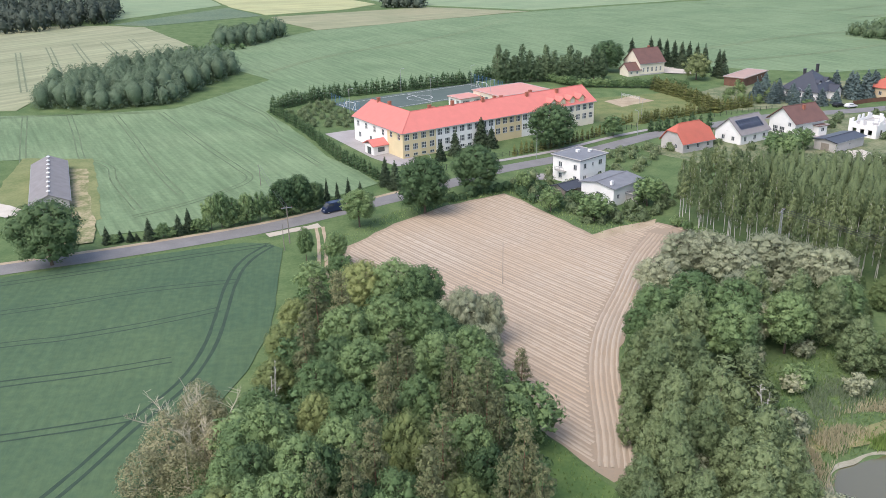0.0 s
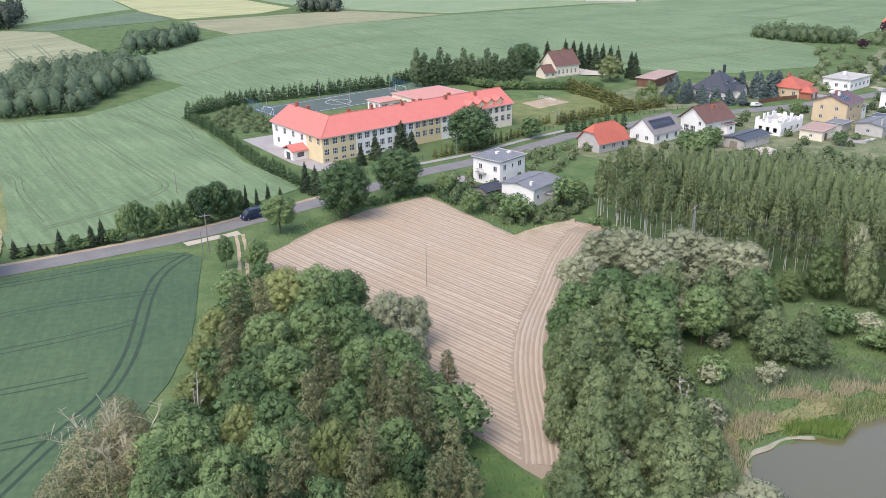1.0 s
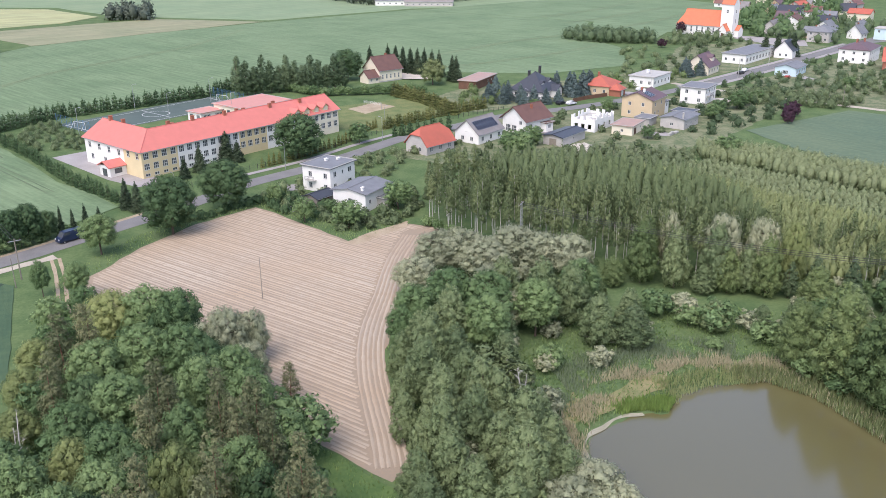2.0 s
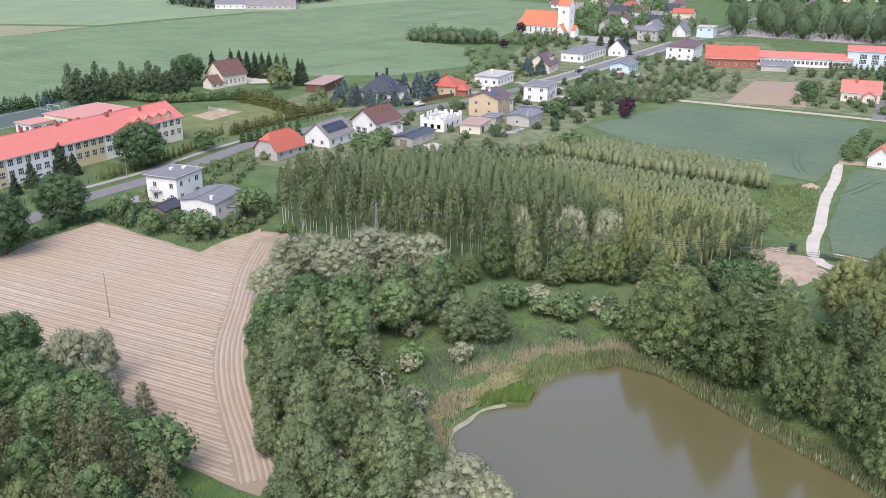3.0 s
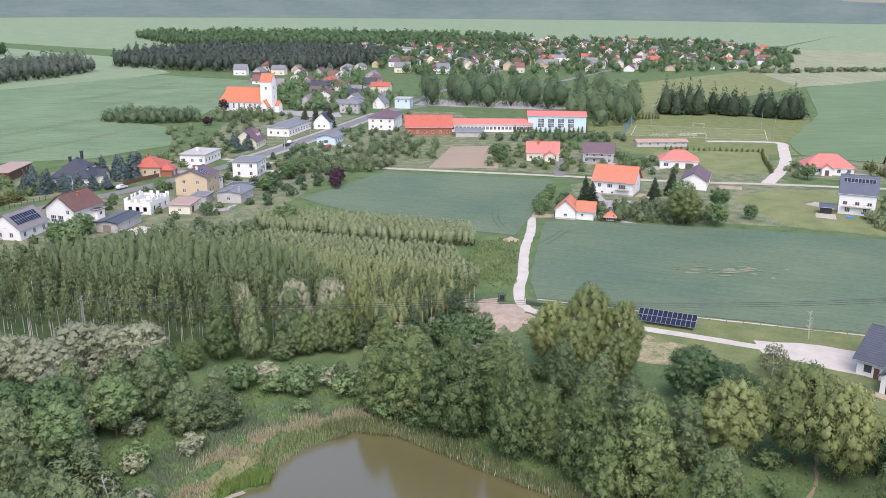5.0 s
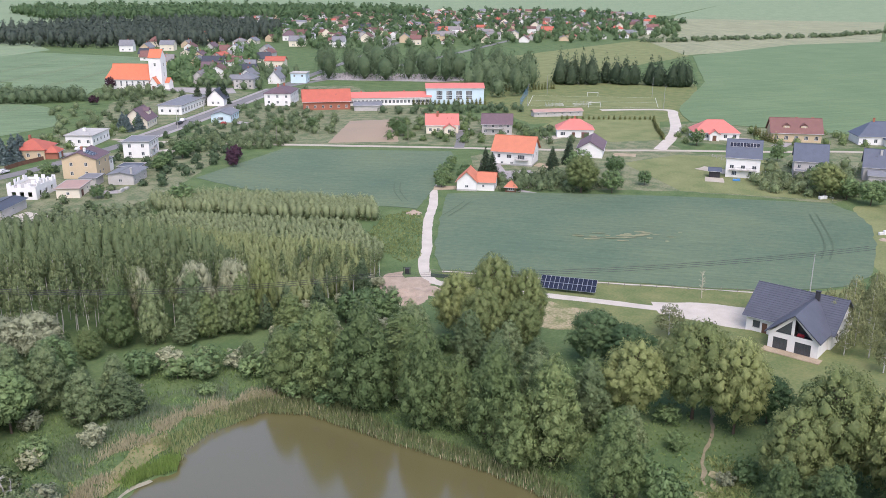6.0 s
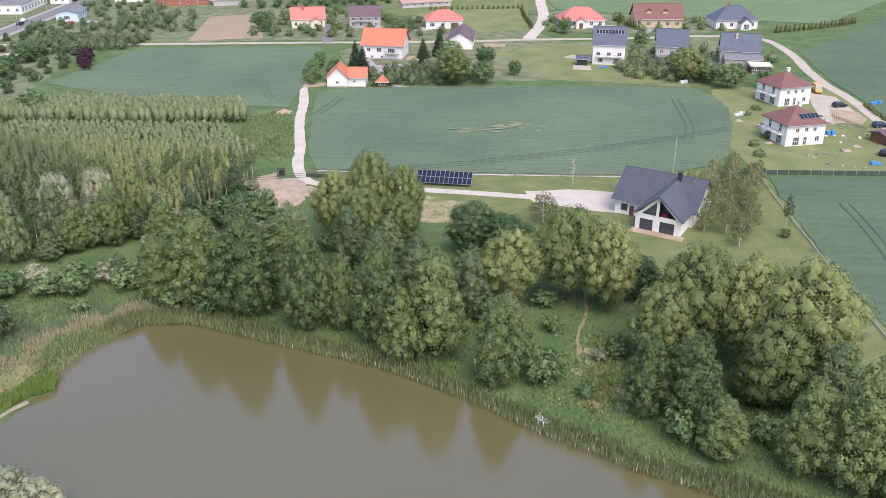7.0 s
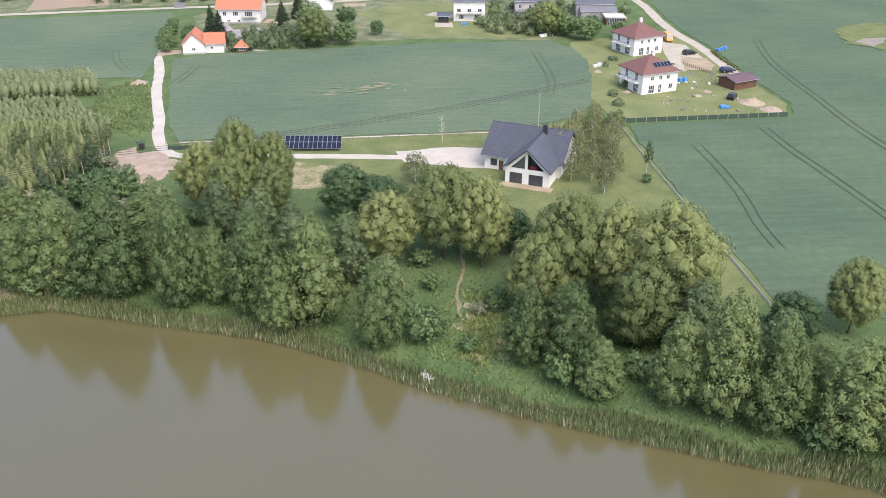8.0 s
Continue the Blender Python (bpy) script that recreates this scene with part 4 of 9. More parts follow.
ground_sheet("ground_far_east_field", "broad green field rising beyond the houses", "crop field", [(397, 158), (430, 178), (560, 215), (740, 297), (930, 270), (1040, 204), (1300, 100), (900, -50), (420, 40), (405, 100)], 0.3, CROP_RISE, 1.0, 0.3, 15)
ground_sheet("ground_village_meadow", "dry olive meadow at the village edge", "meadow", [(430, 290), (520, 300), (740, 300), (900, 420), (600, 420), (480, 330)], 0.08, DRYGRASS, 2.0, 0, 15)
ground_sheet("ground_far_village_field", "pale brownish field past the village", "crop field", [(745, 305), (1040, 210), (1500, 300), (1400, 600), (980, 480)], 0.14, CROP_PALE, 2.0, 0, 20)
ground_sheet("ground_horizon_field", "distant pale green fields", "crop field", [(600, 1000), (1500, 650), (3800, 1200), (3000, 3800), (500, 3800), (420, 2300)], 0.1, CROP_FAR, 2.0, 0, 60)
ground_sheet("ground_weedy_plot", "weedy yellow-green building plot", "meadow", [(262, 105), (290, 140), (318, 130), (330, 96), (300, 84), (280, 62)], 0.05, DRYGRASS, 1.0)
ground_sheet("ground_house_yard", "mown grass strip round the new house", "lawn", [(150, 118), (168, 84), (184, 53), (200, 36), (199, 26), (162, 10), (124, -10), (118, -2), (132, 30), (140, 60), (148, 90)], 0.04, LAWN, 0.8)
ground_sheet("ground_building_site", "trampled sandy grass round the twin houses", "yard", [(200, 28), (218, 38), (246, 50), (276, 56), (304, 30), (284, 15), (262, 6), (248, 0), (230, -10), (222, -10)], 0.05, DRYGRASS, 0.8)
ground_sheet("ground_school_lawn", "mown sports lawn beside the school", "lawn", [(52, 326), (46, 288), (61, 280), (92, 306), (82, 334)], 0.05, LAWN, 0.5)
ground_sheet("ground_bank_strip", "lush grass verge below the wood", "meadow", [(-28, 160), (-20, 148), (10, 103), (19, 88), (16, 80), (2, 90), (-30, 130)], 0.03, LUSH, 1.0)
ground_sheet("ground_villager_gardens", "mixed grass of village gardens", "lawn", [(100, 285), (160, 297), (225, 318), (225, 280), (176, 244), (140, 225), (70, 232), (56, 248)], 0.034, GARDEN, 1.5)
ground_sheet("ground_village_gardens", "patchy grass and beds of village gardens", "garden", [(56, 296), (100, 300), (160, 312), (225, 340), (285, 372), (340, 405), (330, 440), (262, 430), (215, 365), (160, 352), (110, 348)], 0.03, GARDEN, 1.5)
ground_sheet("ground_village_gardens", "patchy grass and beds of village gardens", "garden", [(232, 322), (300, 358), (380, 402), (400, 380), (360, 320), (345, 250), (322, 195), (290, 192), (272, 222), (250, 250), (234, 272), (226, 290)], 0.026, GARDEN, 1.5)
ground_sheet("ground_village_gardens", "patchy grass and beds of village gardens", "garden", [(286, 188), (345, 190), (345, 150), (326, 130), (334, 96), (352, 96), (372, 70), (330, 50), (300, 56), (276, 62), (262, 104), (240, 138), (226, 154), (240, 172), (266, 192)], 0.022, GARDEN, 1.5)
ground_sheet("ground_village_gardens", "patchy grass and beds of village gardens", "garden", [(352, 112), (372, 82), (400, 60), (405, 100), (398, 156), (372, 162), (346, 146)], 0.018, GARDEN, 1.5)
ground_sheet("ground_football_pitch", "yellowish mown football pitch", "sports field", [(432, 270), (470, 205), (430, 187), (390, 249)], 0.06, DRYGRASS)
ground_sheet("ground_villa_lawn", "mown lawn behind a clipped hedge", "lawn", [(340, 206), (364, 211), (394, 172), (343, 149), (326, 163)], 0.05, DRYGRASS, 0.5)

ground_sheet("ground_far_plain", "distant pale green plain", "crop field", [(1040, 205), (1300, 100), (900, -50), (900, -700), (3900, -900), (3900, 1250), (1500, 640), (1400, 600), (1500, 300)], 0.05, CROP_FAR, 2.0, 0, 60)

ground_sheet("ground_pitch_grass", "rough grass round the football pitch", "meadow", [(345, 215), (385, 272), (440, 302), (530, 300), (545, 215), (430, 166), (398, 159)], 0.02, LAWN, 1.5, 0, 6)

# wheel tracks in the crops
TRACK_LIFT = iter(range(1000))


def tramlines(pts, gap, width, z, mat, label="double wheel track through the crop"):
    line = smooth_line(pts, 3.0)
    z += 0.004 * next(TRACK_LIFT)
    for s in (-gap / 2, gap / 2):
        off = []
        for i, p in enumerate(line):
            d = (line[min(i + 1, len(line) - 1)] - line[max(i - 1, 0)]).normalized()
            off.append((p.x - d.y * s, p.y + d.x * s))
        tagged(ribbon("ground_wheel_track", off[::2] if len(off) > 6 else off, width, z, mat, 2.5, 0.15), label, "wheel track", kind="structure")


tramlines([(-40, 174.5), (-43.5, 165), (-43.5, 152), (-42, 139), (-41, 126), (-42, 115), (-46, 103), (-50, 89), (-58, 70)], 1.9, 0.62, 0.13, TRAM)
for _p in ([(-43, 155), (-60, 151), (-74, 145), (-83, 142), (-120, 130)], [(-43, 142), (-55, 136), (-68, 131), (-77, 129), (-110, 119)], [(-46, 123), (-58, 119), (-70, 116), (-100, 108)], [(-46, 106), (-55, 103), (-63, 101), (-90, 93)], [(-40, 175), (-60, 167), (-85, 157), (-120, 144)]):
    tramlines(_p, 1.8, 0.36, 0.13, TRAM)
for _p in ([(-157.5, 313), (-140.5, 275), (-125, 241)], [(-141.6, 314), (-126, 282), (-111, 250), (-105, 246.5), (-99, 240), (-91.8, 224.3), (-76, 198)], [(-123.6, 312), (-102, 271), (-82, 232), (-69.3, 210.4)],
           [(-108, 315.6), (-78.8, 265.3), (-60, 235), (-55.6, 226), (-58, 218), (-66.9, 204.7), (-79.6, 193)], [(-94.6, 324), (-76, 301), (-59.5, 276), (-36.2, 234.5)], [(-165.9, 311), (-136, 315), (-107, 315.5)], [(-93.8, 352), (-80, 328), (-67.4, 307), (-57, 280)]):
    tramlines(_p, 1.7, 0.42, 0.18, TRAM_SLOPE)
for _p in ([(-85, 400), (-60, 450), (0, 520), (40, 600)],
           [(70, 420), (120, 440), (180, 480), (230, 500)], [(110, 400), (170, 420), (225, 450)], [(250, 560), (290, 580), (380, 640)], [(250, 600), (300, 630), (380, 690)], [(270, 520), (330, 560), (420, 640)]):
    tramlines(_p, 2.0, 0.7, 0.18 + 0.1 * (_p[0][0] > 200), TRAM_PALE)
for _p in ([(-239, 481), (-212, 426), (-180, 361)], [(-231, 501), (-206, 451), (-182, 402)], [(-222, 516), (-202, 476), (-181, 435)], [(-207, 521), (-189, 486), (-171, 452)], [(-194, 531), (-178, 498), (-162, 464)]):
    tramlines(_p, 2.4, 0.8, 0.21, TRAM_DULL)
tramlines([(216, 48.5), (232, 52), (258, 63)], 1.9, 0.4, 0.13, TRAM_SOFT)
tramlines([(190, 146), (200, 148.5), (208, 151)], 1.9, 0.35, 0.13, TRAM_SOFT)
tramlines([(196, 166), (204, 176), (216, 186)], 1.9, 0.4, 0.13, TRAM_SOFT)
for _p in ([(189.6, 8.4), (176, 2.2), (163, -2.6), (150, -6.4), (139, -11)], [(208, -5), (195, -11), (179, -19.7), (150, -35)], [(300, 0), (270, -6), (239, -17), (206, -30), (150, -60)]):
    tramlines(_p, 1.9, 0.3, 0.13, TRAM_SOFT)
_wr = random.Random(31)
for _i in range(34):
    _t, _o = _wr.gauss(0, 0.42), _wr.gauss(0, 1.9)
    _x, _y = 203.5 + 0.61 * _t * 17 + 0.79 * _o, 97 - 0.79 * _t * 17 + 0.61 * _o
    _u, _v = _wr.uniform(0.5, 2.2), _wr.uniform(0.2, 0.7)
    ground_sheet("ground_worn_patch", "thin straw-coloured patch in the wheat", "crop field", [(_x + 0.61 * a * _u + 0.79 * b * _v, _y - 0.79 * a * _u + 0.61 * b * _v) for a, b in ((-1, -0.4), (-0.2, -1), (0.9, -0.6), (1, 0.3), (0.2, 1), (-0.8, 0.7))], 0.15 + 0.004 * _i, THIN_CROP, 0.5, 0, 0.4)
ground_sheet("ground_wet_hollow", "muddy wet hollow in the green field", "bare soil", [(322, -24), (334, -30), (345, -40), (325, -46), (300, -39), (305, -28)], 0.27, LAWN, 2.5, 0, 1.5)
ground_sheet("ground_mud_patch", "bare wet mud in the field hollow", "bare soil", [(303, -35), (308, -31), (314, -33), (318, -40), (310, -39)], 0.29, MUD, 1.5, 0, 1.0)
tagged(ribbon("ground_path", [(126, 42.5), (118.2, 39.1), (112, 37.8), (107.5, 36.3), (103, 34.2), (99.4, 31.9), (98.6, 29.4), (98.9, 27.2)], 0.34, 0.05, PATH_SOIL, 0.6, 0.6), "trodden sandy path to the pond", "path", kind="structure")

# ploughed field with its furrows
PLOUGH = [(-24, 163), (-23, 173), (-14, 187), (-2, 200), (13, 209), (21, 195), (31, 176), (37, 180), (46, 185), (52, 180), (44, 166), (39, 158), (33, 141), (26, 124), (24, 110), (22.5, 98), (23, 92), (19, 89.5), (14, 97), (8, 107), (-6, 130)]
ground_sheet("ground_ploughed_field", "dry light-brown ploughed field with ridges", "ploughed field", PLOUGH, 0.05, SOIL, 0.7)


def furrows():
    """Ridges across the field, and a headland that follows its eastern edge."""
    edge = smooth_line([(47, 176), (40, 162), (34, 146), (28, 130), (25, 116), (23.5, 100), (22.5, 92)], 1.5)
    ex = np.array([[p.x, p.y] for p in edge])
    verts, faces = [], []

    def ridge(line, half=0.26, high=0.14):
        k0 = len(verts)
        for i, (x, y) in enumerate(line):
            a, b = line[max(i - 1, 0)], line[min(i + 1, len(line) - 1)]
            dx, dy = b[0] - a[0], b[1] - a[1]
            L = math.hypot(dx, dy) or 1
            sx, sy = -dy / L, dx / L
            w = half * (1 + 0.7 * noise.noise((x * 0.9, y * 0.9, 0)))
            z = 0.05 + high * (0.7 + 0.9 * noise.noise((x * 0.8, y * 0.8, 5)))
            verts.extend(((x - sx * w, y - sy * w, 0.04), (x, y, z), (x + sx * w, y + sy * w, 0.04)))
        for i in range(len(line) - 1):
            a, b = k0 + 3 * i, k0 + 3 * i + 3
            faces.extend(((a, b, b + 1, a + 1), (a + 1, b + 1, b + 2, a + 2)))

    d = Vector((0.58, -0.81)).normalized()
    s = Vector((-d.y, d.x))
    for i in range(-130, 190):
        o = Vector((10, 150)) + s * (i * 0.82 + 0.12 * math.sin(i * 2.3))
        t = np.arange(-90, 90, 1.0)
        x = o.x + d.x * t + 2.2 * np.sin(t * 0.022) * s.x
        y = o.y + d.y * t + 2.2 * np.sin(t * 0.022) * s.y
        ok = inside(PLOUGH, x, y) & (edge_distance(PLOUGH, x, y) > 0.5)
        near = np.min(np.hypot(x[:, None] - ex[None, :, 0], y[:, None] - ex[None, :, 1]), 1)
        ok &= near > 4.9
        run = []
        for k in range(len(t)):
            if ok[k]:
                run.append((float(x[k]), float(y[k])))
            if (not ok[k] or k == len(t) - 1) and run:
                if len(run) > 2:
                    ridge(run)
                run = []
    for k in range(1, 7):
        off = []
        for i, p in enumerate(edge):
            dd = (edge[min(i + 1, len(edge) - 1)] - edge[max(i - 1, 0)]).normalized()
            q = p + Vector((dd.y, -dd.x)) * (k * 0.82 - 0.3)
            if inside(PLOUGH, [q.x], [q.y])[0]:
                off.append((q.x, q.y))
        if len(off) > 2:
            ridge(off, 0.26, 0.19)
    ob = new("soil_ridges", raw_mesh("soil_ridges", np.array(verts), np.array(faces), [SOIL_RIDGE]))
    return tagged(ob, "rows of dry crumbling soil ridges in the ploughed field", "soil", kind="stuff")


furrows()
ground_sheet("ground_field_sand", "pale sandy strip on the field's edge", "bare soil", [(29, 177), (33, 180), (40, 184), (46, 187), (45, 183), (38, 178.5), (31.5, 174.5)], 0.09, SAND, 0.6, 0, 1.5)

# roads
ROAD = [(-330, 75), (-150, 140), (-93, 163), (-73, 171), (-51, 181.5), (-39, 188.5), (-25, 199), (-12, 209), (0, 219), (12, 230), (32, 242), (51, 257), (66, 269), (84, 278), (108, 290), (135, 295), (160, 302), (200, 318), (231, 334), (285, 364), (358, 406), (470, 470), (700, 600)]
tagged(ribbon("road", ROAD, 6.0, 0.08, ASPHALT, 4, 0.15, 0.05), "worn grey asphalt village road", "road", kind="structure")
_v = [(x - 0.5 * 4.3 * 0.6, y + 0.5 * 8.6 * 0.82) for x, y in ROAD[1:9]]
tagged(ribbon("road_verge", _v, 1.6, 0.05, SAND, 3, 0.4), "worn sandy verge along the road", "verge", kind="structure")
tagged(ribbon("pavement", [(10, 238), (30, 249.5), (49, 264.5), (63, 274)], 2.0, 0.12, PAVING, 3), "narrow grey paved footway before the school fence", "pavement", kind="structure")
tagged(ribbon("road_layby", [(-42, 181), (-36, 184.5), (-31, 187)], 2.6, 0.07, LANE_SOIL, 2, 0.6), "pale gravel mouth of a field lane", "road", kind="structure")
for _o in (-0.75, 0.75):
    tagged(ribbon("ground_lane_track", [(-31 + _o, 186), (-29 + _o, 176), (-27.5 + _o, 166), (-26 + _o, 156)], 0.7, 0.06, SAND, 2, 0.2), "bare wheel track of a field lane", "track", kind="structure")
tagged(ribbon("road_gravel_track", [(222, 176), (207, 163.5), (197, 156), (185, 148), (175, 140.5), (163, 131), (153, 124), (146, 117), (144.5, 111), (148, 100), (151.5, 92), (156, 80), (160, 68), (163, 58), (165, 48)], 2.7, 0.06, GRAVEL, 2, 0.22), "pale gravel access track", "track", kind="structure")
ground_sheet("ground_gravel_yard", "pale gravel yard before the new house", "yard", [(158, 66), (163, 70), (170, 59), (173, 49), (161, 44), (159, 56)], 0.07, GRAVEL, 0.6, 0, 1.5)
ground_sheet("ground_sandy_clearing", "trampled straw-coloured clearing among grass", "bare soil", [(141, 96), (149, 89), (151, 77), (147, 68), (141, 72), (137, 80), (137, 90)], 0.07, STRAW, 2.2, 0, 1.0)
LANE = [(200, 330), (214, 300), (226, 281), (250, 245), (276, 205), (285, 190), (305, 160), (323, 137), (345, 105), (365, 80), (371, 60), (349, 45), (316, 32.5), (298, 24.5), (282, 15.5), (260.7, 6.5), (250, 2)]
tagged(ribbon("road_dirt", LANE, 3.6, 0.07, LANE_SOIL, 4, 0.4), "pale unpaved village lane", "road", kind="structure")
tagged(ribbon("road_side", [(276, 205), (300, 222), (330, 250)], 4.0, 0.075, ASPHALT, 4, 0.2), "narrow asphalt side street", "road", kind="structure")
tagged(ribbon("road_pitch_lane", [(323, 140), (350, 147), (376, 156), (410, 172), (426, 181), (418, 195), (404, 209)], 5.0, 0.09, GRAVEL, 4, 0.3), "pale gravel lane to the football pitch", "road", kind="structure")
tagged(ribbon("road_far_street", [(360, 408), (470, 430), (620, 470), (900, 560)], 6.0, 0.09, ASPHALT, 8, 0.2), "far asphalt village street", "road", kind="structure")
ground_sheet("ground_small_plough", "small brown ploughed plot", "ploughed field", [(251, 254), (298, 286), (316, 272), (271, 233)], 0.05, SOIL, 0.6)
ground_sheet("pavement_school_yard", "grey paved school yard", "yard", [(-42, 277), (-30, 284), (-15, 250), (-8, 240), (-16, 236), (-24, 246)], 0.06, PAVING, 0.2)
ground_sheet("ground_sports_court", "grey-green hard sports court", "sports court", [(-46, 326), (-33, 307), (20, 343), (8, 364)], 0.06, COURT)
ground_sheet("ground_dry_sedge", "tan dry sedge patch at the pond's head", "meadow", [(50, 96), (54, 100), (60, 103), (66, 104), (64, 100), (57, 98)], 0.02, SEDGE, 2.0, 0, 0.8)
ground_sheet("ground_dry_sedge", "tan dry sedge patch at the pond's head", "meadow", [(44, 94), (46, 99), (51, 103), (49, 96)], 0.02, SEDGE, 1.5, 0, 0.8)
ground_sheet("ground_dug_yard", "dug-over brown soil beside the twin houses", "bare soil", [(270, 21), (269, 13), (257, 10), (254, 18)], 0.09, SAND, 1.2, 0, 1.0)
ground_sheet("ground_barn_drive", "pale gravel drive beside the barn", "track", [(-125, 205), (-108, 196), (-104, 199), (-112, 206), (-126, 212)], 0.26, GRAVEL, 0.8, 0, 1.5)


# ---- trees and bushes: place, height, width ----
for _x, _y, _h, _w in ((89.2, 94, 17.5, 10.5), (90.4, 85.6, 19.5, 11), (91.6, 104.2, 9, 8.5), (91.8, 74.4, 18, 8.6), (94.2, 69.5, 13.5, 6.4), (93.2, 62.3, 18, 8.8), (93.8, 53.2, 18.5, 9.8), (90.5, 57, 12.5, 6.6), (91.8, 42.2, 14.8, 8), (95, 22.4, 13, 7), (95, 16.4, 14.6, 7.6), (90.9, 11.8, 9, 6.8), (92.4, 2.4, 14.2, 7.6), (92.2, -3.2, 19, 9), (91.2, -8.8, 16.6, 8.8), (90.9, -17, 15.4, 9.6), (92.6, -22.4, 20, 11.5), (96.6, 79.6, 16, 8.6), (99, 57.5, 14, 8), (86.6, 100.2, 12.5, 7)):
    plant("alder_tree", _x, _y, _h, _w, group="trees along the pond bank")
for _x, _y, _h, _w in ((125.4, 85, 17.0, 8.6), (121.4, 90.4, 13.6, 8.2), (128.8, 79.8, 14.4, 7.6), (119.6, 83, 12.5, 8.0), (123.6, 77.4, 10.5, 7.4), (119.6, 43, 16.4, 11.6), (119, 36.2, 15.4, 8.8), (113.5, 50.4, 13.2, 9.6), (106.9, 24.2, 13.2, 8.8), (112, 21, 17.2, 10.6), (113, 14, 17, 10.4), (111, 5.6, 19, 13), (103.8, 8.6, 13, 9.4), (117.8, -18.9, 11.8, 7.6), (122, 21.5, 13.6, 8.8), (127, 38.4, 10, 8.6), (119, 12, 13.6, 9.6)):
    plant("oak_tree", _x, _y, _h, _w, group="trees along the pond bank")
for _x, _y, _h, _w in ((108, 89, 12.5, 7.6), (112.4, 81, 12, 7.4), (108.4, 72.4, 12, 7), (114, 68, 9.5, 6.6), (104, 97, 12, 7.4), (115.6, 97, 9, 6.4), (106, 63, 11.5, 7.2), (100.4, 104.4, 11, 7), (117.4, 76, 9.5, 6.4), (102.6, 45.6, 9, 6), (107, 54.4, 12, 7.2), (103.2, 1.4, 13.5, 8), (99.2, -9, 13, 8)):
    plant("sallow_tree", _x, _y, _h, _w, group="trees along the pond bank")
for _x, _y, _h, _w in ((128.3, 64.8, 10, 9.2), (128.4, 58.9, 9, 9.1), (125.4, 33.3, 8, 6.6), (113.2, -11.2, 7, 7.6)):
    plant("lime_tree", _x, _y, _h, _w, group="trees along the pond bank")
for _x, _y, _h, _w in ((99.2, 66.5, 11, 10.5), (104.3, 89.3, 12, 11.8), (99.2, 78.7, 9, 8.3), (112.1, 56, 10, 9.1), (105.2, 9.9, 11, 8.8), (109.8, 2.2, 11, 9.8), (102.3, 19.2, 9, 7.1), (97.7, -13.4, 10, 9.1)):
    plant("alder_tree", _x, _y, _h, _w, group="trees along the pond bank")
for _x, _y, _h, _w in ((148.2, 59.3, 7, 6.2),):
    plant("weeping_birch", _x, _y, _h, _w, group="birches by the new house")
for _x, _y, _h, _w in ((86.8, 96.8, 4, 5.7), (87.9, 91.4, 3.3, 5.6), (90.1, 86.9, 4, 5.5), (91.6, 83.9, 6.2, 5.5), (93.2, 58.4, 4.2, 5.8), (94.6, 37.3, 6, 5.5), (107.2, 30, 3.4, 4.2), (94.9, 30.4, 2.3, 3.1), (89.3, -13.8, 4.6, 4.3), (91.7, 12.9, 6.8, 5.1), (91.5, 16.9, 5.2, 4.4)):
    plant("bush", _x, _y, _h, _w, group="trees along the pond bank")
for _x, _y, _h, _w in ((44.7, 155.9, 8, 10.2), (49.2, 154.7, 8.5, 10.2), (52, 148.8, 8, 10), (59.4, 152.2, 9, 10.9), (63.7, 149.5, 8, 9.1), (68.1, 145, 8.5, 10.1), (37.1, 145, 7.5, 8.5), (48.8, 134.8, 8, 9.2), (47.2, 125.7, 7.5, 7.8), (41.2, 77.3, 6, 7.8), (37.3, 75.4, 6, 6.9), (42.5, 73.8, 5, 6.3)):
    plant("willow_tree", _x, _y, _h, _w, group="thicket by the ploughed field")
for _x, _y, _h, _w in ((63.8, 130.5, 9.5, 7.4), (38.7, 130, 11, 8.6), (31.7, 125.8, 10.5, 7.6), (41.5, 117.3, 11, 8), (51.9, 122.2, 10.5, 7.6), (44.6, 125.5, 11.5, 8.4), (28.8, 122.6, 8.5, 5)):
    plant("maple_tree", _x, _y, _h, _w, group="thicket by the ploughed field")
for _x, _y, _h, _w in ((28, 106.8, 11.5, 7), (26.6, 113.7, 9, 5), (34, 110, 11, 7), (27.9, 96.3, 12, 7), (30.9, 91.6, 11.5, 6.5), (22.9, 97.5, 8.5, 4.6), (36.6, 88.8, 12, 7), (32.7, 86.6, 10, 6.5), (25.5, 84.6, 10.5, 6.2), (21.2, 84.1, 8.5, 5.5), (38.9, 85.3, 9.5, 6), (26.8, 78.8, 10, 6.2), (32.8, 78.2, 10, 6.4), (20.8, 78.3, 9, 5.6), (33.2, 102.7, 11, 6.4), (36, 119.5, 13.5, 8), (49.2, 130.7, 12.5, 7.6), (55.1, 127.2, 13, 8), (59.4, 124.6, 12.5, 7.4), (30.4, 111.6, 13.5, 7.2), (25.8, 88.9, 12.5, 6.2), (34.2, 98.1, 12, 7.4), (34, 81.2, 12, 7.6), (30.5, 117.5, 10.5, 6.6), (29.2, 101.4, 10, 6), (35.5, 96, 11, 6.6), (24.2, 90.6, 9.5, 5.6), (40.2, 92.5, 8.5, 5.4), (41.5, 109.5, 9, 6), (36.4, 121.5, 10.5, 7), (24.6, 104.8, 8, 4.4), (44.5, 119.3, 9, 6.4), (38.6, 79.8, 8.5, 5.6), (29.5, 74.6, 9.5, 6)):
    plant("sallow_tree", _x, _y, _h, _w, group="thicket by the ploughed field")
